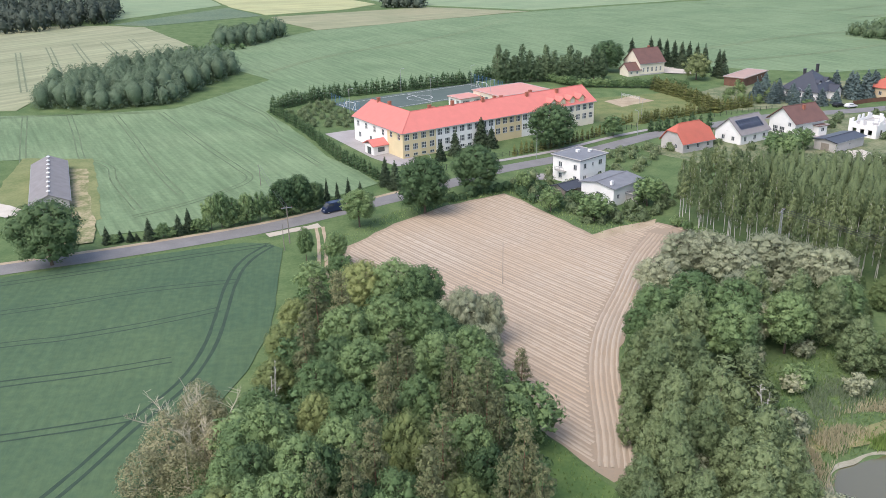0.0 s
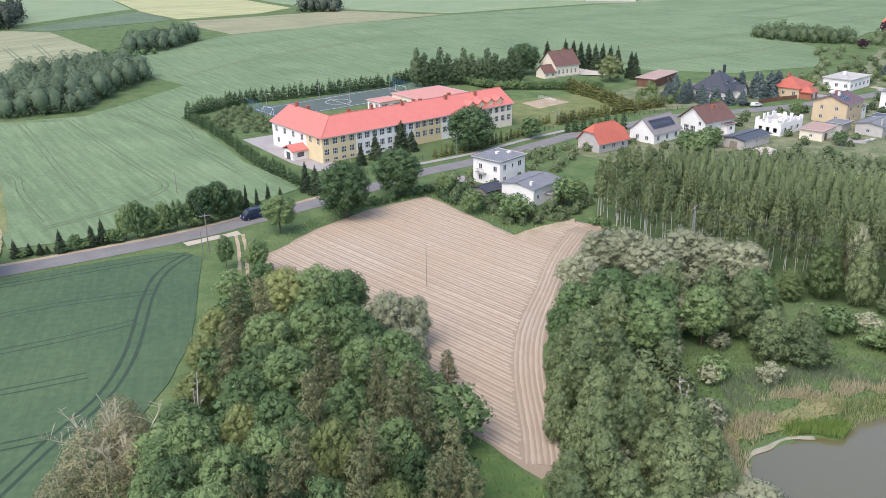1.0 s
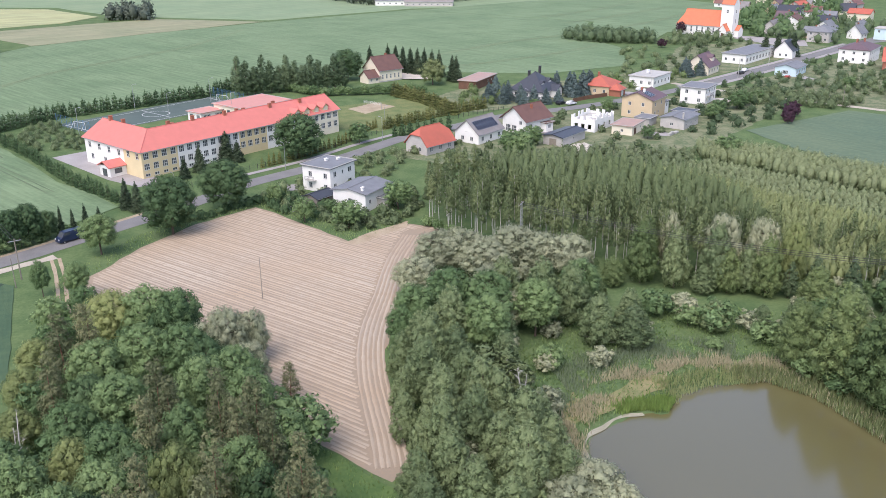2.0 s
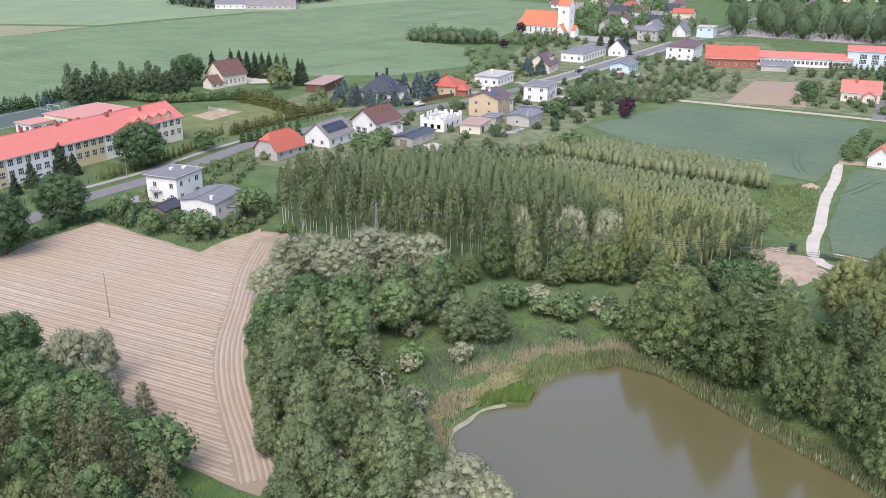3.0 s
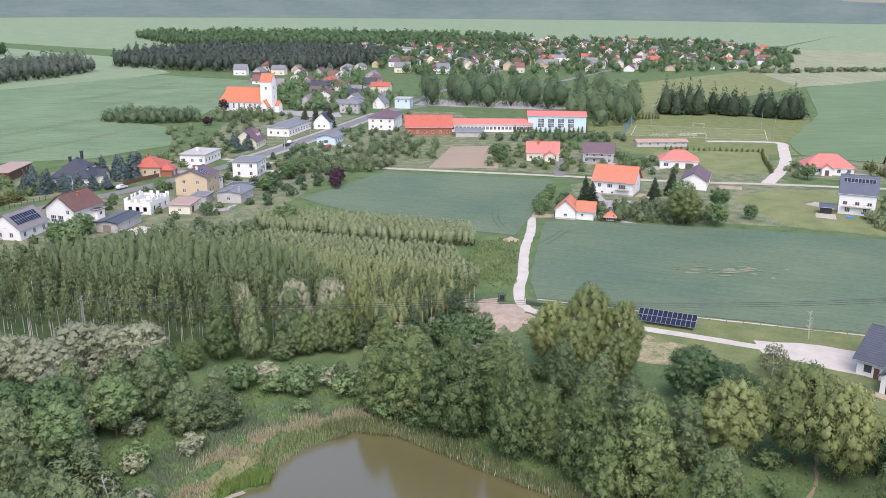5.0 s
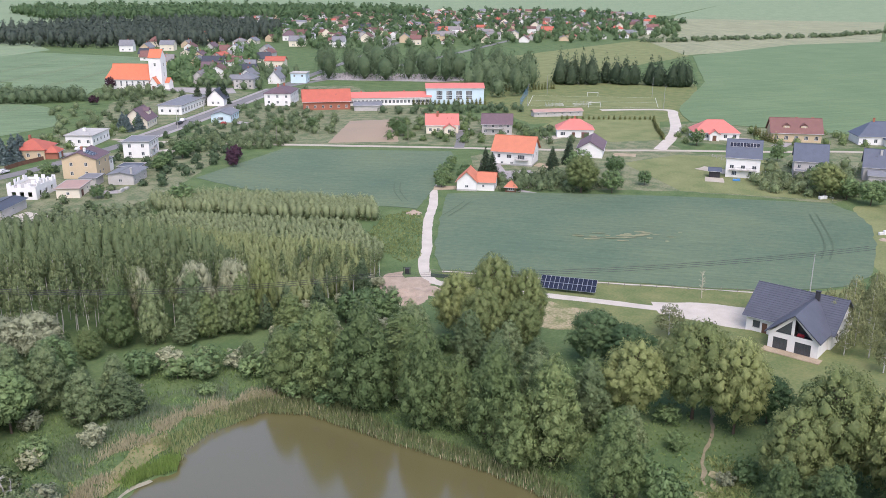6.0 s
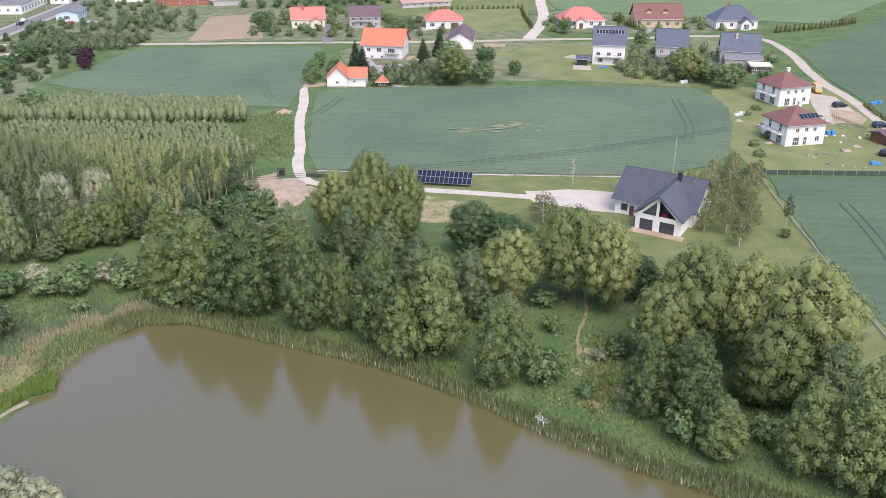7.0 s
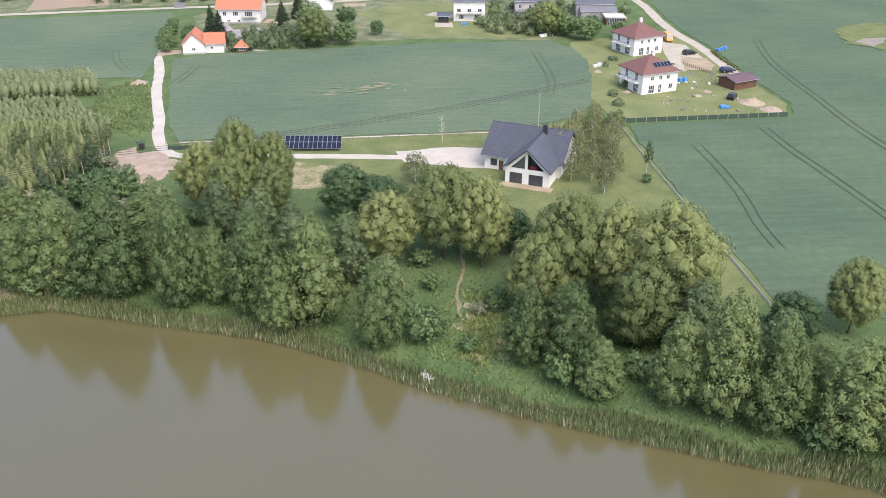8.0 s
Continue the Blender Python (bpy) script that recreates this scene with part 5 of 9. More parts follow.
for _x, _y, _h, _w in ((36.8, 105.6, 9, 7.5), (39.7, 104.3, 8.5, 5.8), (40.9, 100.9, 8, 4.9)):
    plant("birch_tree", _x, _y, _h, _w, group="thicket by the ploughed field")
for _x, _y, _h, _w in ((60.5, 116.4, 10, 7.2), (65.5, 113.5, 8, 7.2), (67.9, 119.3, 8.6, 5.6), (91, 106, 9.4, 6), (81.9, 115.2, 6, 6), (88.4, 111.3, 6, 4.4), (87.9, 97.6, 3.4, 3.4)):
    plant("sallow_tree", _x, _y, _h, _w, group="willows on the pond meadow")
for _x, _y, _h, _w in ((82.1, 115.1, 5.8, 7.1), (49.9, 111.1, 4, 5.4), (87.6, 108.5, 4.3, 6), (75.5, 123.7, 5.1, 6.2), (78.7, 118.1, 3.8, 5.1)):
    plant("bush", _x, _y, _h, _w, group="willows on the pond meadow")
for _x, _y, _h, _w in ((80, 137.6, 13.6, 7), (98.8, 124.6, 13.2, 6.4), (74.2, 137.7, 6.6, 5), (67.5, 131.9, 5.7, 5.4), (103.9, 116.9, 9.1, 7.4), (93.2, 128.3, 9.6, 5.6)):
    plant("alder_tree", _x, _y, _h, _w, group="trees before the birch grove")
for _x, _y, _h, _w in ((85, 133.6, 13.4, 6), (92.2, 131.2, 14.2, 8), (96.6, 127.6, 10.4, 6), (88.6, 129.4, 6, 5.2)):
    plant("sallow_tree", _x, _y, _h, _w, group="trees before the birch grove")
for _x, _y, _h, _w in ((88.4, 142.1, 12.0, 4.9), (94.9, 133.4, 13.8, 7.5), (101.4, 130.2, 13.2, 6.9)):
    plant("willow_tree", _x, _y, _h, _w, group="trees before the birch grove")
for _x, _y, _h, _w in ((83.3, 141.8, 13.5, 5.5),):
    plant("alder_tree", _x, _y, _h, _w, group="trees before the birch grove")
for _x, _y, _h, _w in ((63.3, 272.1, 3.8, 2.4), (65.9, 272.2, 4.6, 2.8), (68.6, 272.3, 4.3, 3.2), (71.2, 272.4, 5.0, 2.5), (73.9, 272.5, 4.7, 2.8), (76.6, 272.6, 5.4, 3.2), (79.3, 272.7, 5.1, 2.5), (82.0, 272.8, 5.9, 2.9)):
    plant("yew", _x, _y, _h, _w, group="dark conifers along the road")
for _x, _y, _h, _w in ((104.2, 124.8, 14.2, 5.4),):
    plant("oak_tree", _x, _y, _h, _w, group="trees before the birch grove")
for _x, _y, _h, _w in ((-10.1, 134.5, 12, 8.7), (-5.7, 132.3, 12, 7.6), (-16.7, 117.2, 12, 7.8), (-10.9, 120, 12, 8.4), (-4.9, 118.8, 12, 7.8), (-18.7, 101.6, 11, 7.1), (-13.1, 106, 12, 7.6), (-3, 107.4, 12, 7.3), (1.8, 111, 11, 7.4), (-13.3, 93.8, 12, 7), (-4.9, 95.6, 12, 7), (3.2, 104, 11, 7.1), (-23.4, 91, 11, 7.3), (-17.8, 82.6, 12, 7.5), (-13.8, 86, 12, 6.9), (1.3, 86.2, 12, 6.9), (-18.4, 75.3, 12, 7.1), (-6.6, 75.5, 12, 7), (6.8, 95.5, 9, 6.7), (-26.3, 90.5, 9, 7), (-26.5, 99.6, 8, 6.3), (-26.4, 84, 9, 6.3), (-22.3, 77.2, 10, 6.6), (-26.5, 80, 8, 6.2)):
    plant("maple_tree", _x, _y, _h, _w, group="small mixed wood")
for _x, _y, _h, _w in ((-28.4, 77.5, 8, 6.1),):
    plant("maple_tree", _x, _y, _h, _w, group="small mixed wood")
for _x, _y, _h, _w in ((-18.2, 123.5, 14.8, 6.8), (-21.8, 123.7, 13.7, 6.8), (-21.6, 110.7, 13.7, 5.9), (-8, 100.3, 16, 6.9), (-8.8, 91.5, 16, 6.4), (-0.6, 95.5, 16, 6.2), (3.5, 94.3, 14.8, 6.2), (-9.2, 79.4, 16, 6.2), (-1.9, 82, 16, 6.3), (4.6, 87, 14.8, 5.9), (7.3, 80.5, 14.8, 5.9), (-14.5, 73.4, 14.8, 5.6), (-11.1, 74.3, 16, 5.9), (-3, 74.1, 16, 5.9), (5.1, 74.8, 14.8, 6), (8.7, 75.1, 12.5, 5.1), (9.4, 112.4, 6.8, 3.8), (-6.4, 97.5, 14.8, 6), (1.4, 90.3, 14.8, 5.7)):
    plant("pine_tree", _x, _y, _h, _w, group="small mixed wood")
for _x, _y, _h, _w in ((-16, 136.5, 11, 8.8), (-26.7, 119, 8, 6.3), (-17.8, 94.5, 10, 6), (-6, 87, 12, 6.6), (0.4, 75.8, 11, 6), (-26.6, 109.2, 7, 5.9), (-27, 130.6, 7, 5.8), (-25.9, 76.6, 9, 6)):
    plant("oak_tree", _x, _y, _h, _w, group="small mixed wood")
for _x, _y, _h, _w in ((-6.2, 132.3, 11, 7.6), (-23.9, 83.5, 10, 6.6), (-15.2, 81.9, 11, 6.4), (3.1, 82.9, 10, 6.1), (-10.2, 90, 11, 6.8), (-17.6, 110.1, 10, 6.7), (-1.5, 114.8, 11, 6.8), (-10.1, 74.6, 11, 6), (-19.7, 75.2, 10, 5.8)):
    plant("lime_tree", _x, _y, _h, _w, group="small mixed wood")
for _x, _y, _h, _w in ((1.2, 126.2, 10, 8.3), (5, 127.1, 9, 6.5), (4, 115.9, 9, 6)):
    plant("willow_tree", _x, _y, _h, _w, group="small mixed wood")
for _x, _y, _h, _w in ((-83.6, 165.2, 14, 14.2), (-7, 194.4, 13.5, 12.2), (5.7, 210.6, 12.3, 11.8)):
    plant("lime_tree", _x, _y, _h, _w, group="roadside trees")
for _x, _y, _h, _w in ((-21.7, 185.6, 9, 7.7), (-30.7, 165.3, 7.3, 3.5), (-24, 161.9, 7.5, 4.6)):
    plant("maple_tree", _x, _y, _h, _w, group="roadside trees")
for _x, _y, _h, _w in ((29.4, 253.5, 13.2, 14.6),):
    plant("lime_tree", _x, _y, _h, _w, group="trees before the school")
for _x, _y, _h, _w in ((0.6, 247.1, 7.3, 4.7), (8.6, 257.9, 8.7, 5.9), (-17.9, 217, 7.9, 3.7), (-3.7, 241.2, 5.8, 3.6), (-15.2, 214.4, 7.5, 4.1), (11.6, 254.9, 6.4, 4.3)):
    plant("spruce_tree", _x, _y, _h, _w, group="trees before the school")
for _x, _y, _h, _w in ((46.1, 196.8, 7.3, 8), (31.9, 186.6, 6.7, 8.1), (22.8, 193.9, 6, 6), (17.7, 209.9, 5.5, 4.6), (50.2, 266.1, 6.6, 7.3), (91.8, 237.3, 7.8, 10.3), (92.6, 234.3, 7.2, 8.5)):
    plant("garden_tree", _x, _y, _h, _w, group="garden trees")
for _x, _y, _h, _w in ((68.4, 383.1, 13.7, 12.9),):
    plant("lime_tree", _x, _y, _h, _w, group="trees round the farmhouse")
for _x, _y, _h, _w in ((101.1, 359.9, 10.8, 12.4),):
    plant("weeping_willow", _x, _y, _h, _w, group="trees round the farmhouse")
for _x, _y, _h, _w in ((19.3, 361.2, 13.9, 5.8), (22.6, 361.6, 12, 5.8), (25.9, 362, 10, 5.8), (29.2, 362.5, 13.6, 5.8), (32.6, 362.9, 11.6, 5.8), (35.9, 363.3, 9.6, 5.8), (39.3, 363.7, 13.2, 5.8), (42.7, 364.1, 11.2, 5.8), (46, 364.5, 9.2, 5.9), (49.4, 364.9, 12.8, 5.9), (52.8, 365.4, 10.8, 5.9), (56.2, 365.8, 8.8, 5.9), (59.6, 366.2, 12.4, 5.9), (63, 366.6, 10.4, 5.9)):
    plant("poplar_tree", _x, _y, _h * 1.25, _w * 1.1, group="trees round the farmhouse")
for _x, _y, _h, _w in ((82.1, 399.8, 12.2, 5.9), (91.1, 401.9, 12.2, 6), (94.1, 398.3, 12.1, 6), (96.7, 394.8, 12, 5.9), (99.4, 391.3, 11.9, 5.9), (101.9, 388, 11.8, 5.8), (104.6, 386.1, 11.8, 5.8), (106.9, 381.4, 11.7, 5.8), (109.4, 378.2, 11.6, 5.7), (112, 366.6, 11.2, 5.6), (113, 363.8, 11.2, 5.6)):
    plant("spruce_tree", _x, _y, _h, _w, group="trees round the farmhouse")

# infill between the single trees
BIRCHES = [(57, 206), (50, 187), (52, 174), (62, 160), (78, 143), (96, 131), (104, 136), (114, 142), (98, 158), (80, 178), (72, 196), (68, 210)]
wood(BIRCHES, 2.5, [("birch_tree", 1)], 13, "young birch grove", (0.74, 1.0))
wood([(108, 134), (124, 127), (138, 130), (134, 140), (122, 142)], 4.0, [("birch_tree", 1)], 17, "young birch grove", (0.5, 0.7))
wood([(-29, 150), (-22, 152), (-12, 138), (2, 116), (10, 99), (9, 84), (4, 70), (-28, 68), (-32, 88), (-28, 104), (-27, 118), (-26, 134)], 5.6, [("bush", 2), ("garden_tree", 3)], 11, "small mixed wood", (0.9, 1.4))
wood([(47, 164), (56, 156), (62, 140), (58, 122), (50, 112), (44, 98), (40, 80), (30, 72), (27, 84), (28, 96), (30, 112), (34, 130), (40, 148)], 7.5, [("bush", 1), ("grey_bush", 2)], 12, "thicket by the ploughed field", (0.9, 1.4))
wood([(102, 116), (124, 106), (132, 94), (128, 76), (122, 58), (116, 40), (112, 20), (108, 0), (104, -20), (97, -18), (95, 10), (96, 40), (98, 66), (96, 88), (94, 102)], 7.5, [("bush", 2), ("grey_bush", 1)], 14, "trees along the pond bank", (0.9, 1.4), avoid=[[(90, 34), (128, 46), (128, 34), (90, 22)]])
hedge([(50, 182), (54, 172), (62, 161), (72, 150), (84, 141), (96, 133)], 3.4, "bush", 2.6, 26, "undergrowth before the birch grove")
for _x, _y, _h, _w in ((-76.6, 177.4, 3.9, 2.4), (-74.1, 178.7, 2.6, 1.9), (-71.8, 178.6, 2.6, 2.1), (-67.8, 179.4, 5.0, 2.9), (-70.5, 178.9, 1.9, 1.6), (-62.1, 182.4, 4.8, 2.9), (-60.2, 183.8, 5.6, 2.9), (-31.0, 200.8, 7.1, 1.9), (-28.7, 202.5, 5.7, 1.9), (-26.2, 204.5, 6.0, 2.2), (-23.5, 206.7, 4.4, 2.3)):
    plant("spruce_tree", _x, _y, _h, _w, group="trees along the road")
for _x, _y, _h, _w in ((-65.2, 180.8, 3.4, 3.4), (-58.3, 184.1, 3.2, 3.7), (-55.6, 185.7, 7.7, 4.5), (-53.5, 186.8, 8.6, 4.8), (-51.0, 188.1, 6.7, 4.5), (-48.3, 189.5, 7.3, 4.0), (-45.6, 191.3, 7.1, 4.5), (-43.3, 192.4, 5.8, 3.7)):
    plant("garden_tree", _x, _y, _h, _w, group="trees along the road")
for _x, _y, _h, _w in ((-40.6, 195.0, 8.8, 6.4), (-37.3, 197.6, 9.1, 6.7), (-33.6, 199.7, 6.7, 4.4)):
    plant("lime_tree", _x, _y, _h, _w, group="trees along the road")
for _x, _y, _h, _w in ((-75.0, 178.0, 1.8, 3.5), (-63.6, 181.5, 2.1, 3.4), (-57.4, 184.6, 2.4, 4.0), (-52.5, 187.2, 2.9, 4.5), (-47.5, 190.2, 3.0, 4.5), (-42.2, 193.3, 3.0, 4.5), (-38.8, 195.8, 3.0, 4.6), (-31.0, 201.5, 2.5, 4.1), (-23.6, 207.2, 2.3, 4.2), (-66.9, 179.8, 1.5, 2.9), (-49.8, 188.7, 2.9, 4.0), (-35.0, 198.5, 1.9, 4.1), (-27.1, 204.4, 2.0, 3.9)):
    plant("bush", _x, _y, _h, _w, group="trees along the road")
hedge([(-17, 219), (-24, 229), (-34, 246), (-49, 280), (-66, 312)], 2.0, "yew", 4.0, 22, "tall hedge round the school", 1.8)
hedge([(-66, 316), (-48, 336), (-23, 348), (5, 362), (17, 372), (30, 372)], 2.2, "yew", 5.2, 23, "tall hedge round the school", 3.2)
for _x, _y, _h, _w in ((170, 33.6, 9.5, 6.4), (165.5, 30, 8.5, 6), (161, 26.5, 8, 5.8), (156, 23, 7, 5.6), (168, 24.5, 8, 5.6), (175, 29.5, 9, 6.4), (181, 34, 8.5, 6.2), (187, 31, 6, 5.6), (194, 32, 5, 5.6), (200, 33.5, 4.5, 5.6)):
    plant("weeping_birch", _x, _y, _h * 1.1, _w * 0.75, group="birches by the new house")
for _x, _y, _h, _w in ((172, 26, 9, 4.4), (164, 22.6, 7.6, 4), (178, 25.6, 8.8, 4.4), (184, 27.4, 8, 4.2), (159.6, 30.4, 6.4, 3.8), (173.4, 37, 8, 4), (191, 26.6, 6.6, 4), (166.6, 34.6, 8.4, 4.2), (180.4, 30.6, 9.2, 4.6)):
    plant("weeping_birch", _x, _y, _h, _w, group="birches by the new house")
plant("birch_tree", 165.4, 16.4, 9.0, 2.4, group="birches by the new house"), plant("bush", 164.4, 16.0, 2.0, 2.2)
wood([(112, 110), (120, 118), (134, 124), (130, 118), (118, 104)], 4.0, [("bush", 1), ("grey_bush", 1), ("garden_tree", 1)], 15, "trees before the birch grove", (0.8, 1.2))
for _i, (_x, _y, _h, _w) in enumerate(((82.7, 116.1, 2.8, 5.5), (88.3, 113.3, 3.6, 5.8), (80.4, 122.7, 3.8, 5.4), (75.5, 123.7, 4.2, 5.8), (92.5, 108.5, 4.8, 5.4), (57.7, 109.4, 3.4, 4.2), (78.1, 109.3, 2.0, 3.4), (70, 118, 2.4, 3.6), (64, 116, 1.8, 3), (86, 119, 2.6, 4))):
    plant("grey_bush" if _i % 3 else "bush", _x, _y, _h, _w, group="bushes on the pond meadow")
wood([(98, 116), (112, 108), (128, 108), (136, 122), (120, 124), (106, 130)], 4.2, [("bush", 1), ("grey_bush", 2), ("poplar_tree", 1)], 16, "trees before the birch grove", (0.55, 0.85))
for _x, _y, _h in ((118, 121, 10), (122, 122.5, 9.5), (125, 120.5, 10), (129, 121.5, 9), (133, 123, 9), (137, 125.5, 8), (140, 126.5, 8)):
    plant("birch_tree", _x, _y, _h, 2.2, group="birches at the coppice's edge")


# ---- buildings ----
def at(nx, ny, rz, w, d):
    """Centre and turn of a house from the near corner where its left and front walls meet."""
    a = radians(rz)
    return nx + math.cos(a) * w / 2 - math.sin(a) * d / 2, ny + math.sin(a) * w / 2 + math.cos(a) * d / 2, rz, w, d


def panel_meshes(w, h):
    key = ("panel", w, h)
    if key not in WINDOWS:
        bm = bmesh.new()
        t = 0.035
        box(bm, 0, 0, 0, w, t, 0.05), box(bm, 0, h - t, 0, w, h, 0.05), box(bm, 0, t, 0, t, h - t, 0.05), box(bm, w - t, t, 0, w, h - t, 0.05)
        fr = bpy.data.meshes.new("solar_panel")
        bm.to_mesh(fr), bm.free()
        fr.materials.append(PANEL_FRAME)
        bm = bmesh.new()
        box(bm, t, t, 0.005, w - t, h - t, 0.035)
        ce = bpy.data.meshes.new("cell_layer")
        bm.to_mesh(ce), bm.free()
        ce.materials.append(PANEL_BLACK)
        WINDOWS[key] = fr, ce
    return WINDOWS[key]


def solar_panels(parent, m, nx, ny, w=1.05, h=1.75, gap=0.03):
    """Panels side by side on a plane (x along, y up the slope)."""
    fr, ce = panel_meshes(w, h)
    for i in range(nx):
        for j in range(ny):
            p = share("solar_panel", fr, parent, m @ Matrix.Translation((i * (w + gap), j * (h + gap), 0)))
            share("cell_layer", ce, p, Matrix())


def roof_plane(w, d, h, rh, x, t, over=0.5):
    """The pose of a plane on the front slope of a gable roof: x along from the middle, t up the slope (0 eave, 1 ridge)."""
    ang = math.degrees(math.atan2(rh, d / 2))
    return pose(x, -d / 2 * (1 - t), h + rh * t + 0.28, ang, 0, 0)


def balcony(parent, m, w, d, z, mat=CONCRETE):
    bm = bmesh.new()
    box(bm, -w / 2, -d, z, w / 2, 0, z + 0.18, m)
    b = part("balcony", bm, mat, parent)
    bm = bmesh.new()
    for x in np.linspace(-w / 2, w / 2, max(4, int(w / 0.35))):
        box(bm, x - 0.02, -d, z + 0.18, x + 0.02, -d + 0.04, z + 1.1, m)
    box(bm, -w / 2, -d, z + 1.1, w / 2, -d + 0.05, z + 1.15, m)
    part("railing", bm, FRAME_DARK, b)


# --- the school ---
def school():
    ob = thing("school", "long cream and ochre school with a salmon-red roof", "school", pose(-14.6, 243.8, 0, 0, 0, 33.5))
    L, D, V, h, zt = 73.8, 13.8, 30.0, 7.8, 11.9
    runs = [(0, 11.5, YELLOW_WALL), (11.5, 33, WHITE_WALL), (33, 43.5, YELLOW_WALL), (43.5, 60, WHITE_WALL), (60, L, CREAM_WALL)]
    for a, b, mat in runs:
        n = max(1, round((b - a) / 2.6))
        holes = even(b - a, n, 5.2, 1.7, 1.9) + even(b - a, n, 2.3, 1.7, 1.8) + (even(b - a, n, 0.5, 1.5, 0.8) if a < 30 else [])
        bm = bmesh.new()
        m = pose(a, 0, 0)
        wall_face(bm, m, b - a, h, [q[:4] for q in holes])
        part("wall", bm, mat, ob)
        put_windows(ob, "front", m, holes, FRAME_WHITE)
    for (m, w, mat, holes, gab) in (
            (pose(0, V, 0, 0, 0, 270), V - 9, WHITE_WALL, even(V - 9, 4, 4.9, 1.5, 1.8) + even(V - 9, 3, 1.6, 1.5, 1.6), None),
            (pose(0, 9, 0, 0, 0, 270), 9, YELLOW_WALL, even(9, 2, 5.2, 1.5, 1.8), None),
            (pose(D, V, 0, 0, 0, 180), D, CREAM_WALL, even(D, 4, 5.0) + even(D, 4, 2.0), zt - h - 0.25),
            (pose(D, D, 0, 0, 0, 90), V - D, CREAM_WALL, even(V - D, 5, 5.0) + even(V - D, 5, 2.0), None),
            (pose(L, D, 0, 0, 0, 180), L - D, CREAM_WALL, even(L - D, 20, 5.0) + even(L - D, 20, 2.0), None),
            (pose(L, 0, 0, 0, 0, 90), D, WHITE_WALL, even(D, 3, 5.2, 1.6, 1.8) + even(D, 3, 2.3, 1.6, 1.8), zt - h - 0.25)):
        bm = bmesh.new()
        wall_face(bm, m, w, h, [q[:4] for q in holes], gab)
        part("wall", bm, mat, ob)
        put_windows(ob, "side", m, holes, FRAME_WHITE)
    o, k = 0.6, D / 2
    ze = h - o * (zt - h) / k + 0.15
    for pl in ([(-o, -o, ze), (L + o, -o, ze), (L + o, k, zt), (k, k, zt)], [(L + o, D + o, ze), (D + o, D + o, ze), (k, k, zt), (L + o, k, zt)],
               [(-o, V + o, ze), (-o, -o, ze), (k, k, zt), (k, V + o, zt)], [(D + o, D + o, ze), (D + o, V + o, ze), (k, V + o, zt), (k, k, zt)]):
        bm = bmesh.new()
        roof_slab(bm, pl)
        rf = part("roof", bm, ROOF_RED, ob)
    bm = bmesh.new()
    tube(bm, [(k, V + o, zt + 0.03), (k, k, zt + 0.03), (L + o, k, zt + 0.03)], [0.14] * 3, 6)
    tube(bm, [(-o, -o, ze + 0.03), (k, k, zt + 0.03)], [0.12] * 2, 6)
    part("ridge_cap", bm, ROOF_RED, rf)
    bm = bmesh.new()
    tube(bm, [(-o, V, ze - 0.1), (-o - 0.05, -o - 0.05, ze - 0.1), (L + o, -o - 0.05, ze - 0.1)], [0.09] * 3, 5)
    part("gutter", bm, METAL, rf)
    for cx, cy in ((k + 0.5, 20), (k, 26), (14, k + 0.5), (16.5, k + 2.5), (22, k), (33, k - 0.5), (39, k + 1.5), (42, k + 2), (50, k - 1), (53, k + 1), (62, k - 1.5)):
        zr = zt - abs((cy if cx > D else cx) - k) / k * (zt - h)
        bm = bmesh.new()
        box(bm, cx - 0.5, cy - 0.35, zr - 0.6, cx + 0.5, cy + 0.35, zr + 1.2)
        box(bm, cx - 0.58, cy - 0.43, zr + 1.2, cx + 0.58, cy + 0.43, zr + 1.32)
        part("chimney", bm, BRICK_WALL, ob)
    # gabled dormers at the eastern end
    for dx in (56.5, 60.5, 64.5, 68.5):
        bm = bmesh.new()
        m = pose(dx - 1.1, 0.3, 0)
        q = lambda *p: bm.faces.new([bm.verts.new(m @ Vector(v)) for v in p])
        q((0, 0, h), (2.2, 0, h), (2.2, 0, h + 1.5), (1.1, 0, h + 2.5), (0, 0, h + 1.5))
        q((0, 0, h), (0, 0, h + 1.5), (0, 3, h + 1.5))
        q((2.2, 0, h), (2.2, 3, h + 1.5), (2.2, 0, h + 1.5))
        dm = part("dormer", bm, YELLOW_WALL, ob)
        bm = bmesh.new()
        for e in (-1, 1):
            roof_slab(bm, [(dx + e * 1.5, -0.1, h + 1.4), (dx + e * 1.5, 3.4, h + 1.4), (dx, 4.6, h + 2.7), (dx, -0.1, h + 2.7)], 0.14)
        part("dormer_roof", bm, ROOF_RED, dm)
        fr, pa, si = window_mesh(1.1, 1.2, 2, 1, FRAME_WHITE)
        share("window", fr, dm, pose(dx, 0.2, h + 0.35))
    # entrance porch on the western wall
    bm = bmesh.new()
    box(bm, -5.0, 8.5, 0, 0, 14.0, 3.0)
    po = part("porch", bm, WHITE_WALL, ob)
    bm = bmesh.new()
    roof_slab(bm, [(-5.6, 8.0, 2.9), (0.2, 8.0, 2.9), (0.2, 11.25, 4.4), (-5.6, 11.25, 4.4)])
    roof_slab(bm, [(0.2, 14.5, 2.9), (-5.6, 14.5, 2.9), (-5.6, 11.25, 4.4), (0.2, 11.25, 4.4)])
    part("porch_roof", bm, ROOF_RED, po)
    bm = bmesh.new()
    box(bm, -5.06, 10.2, 0, -5.0, 12.4, 2.2), box(bm, -3.6, 8.44, 0.9, -1.4, 8.5, 2.3)
    part("porch_glazing", bm, GLASS, po)
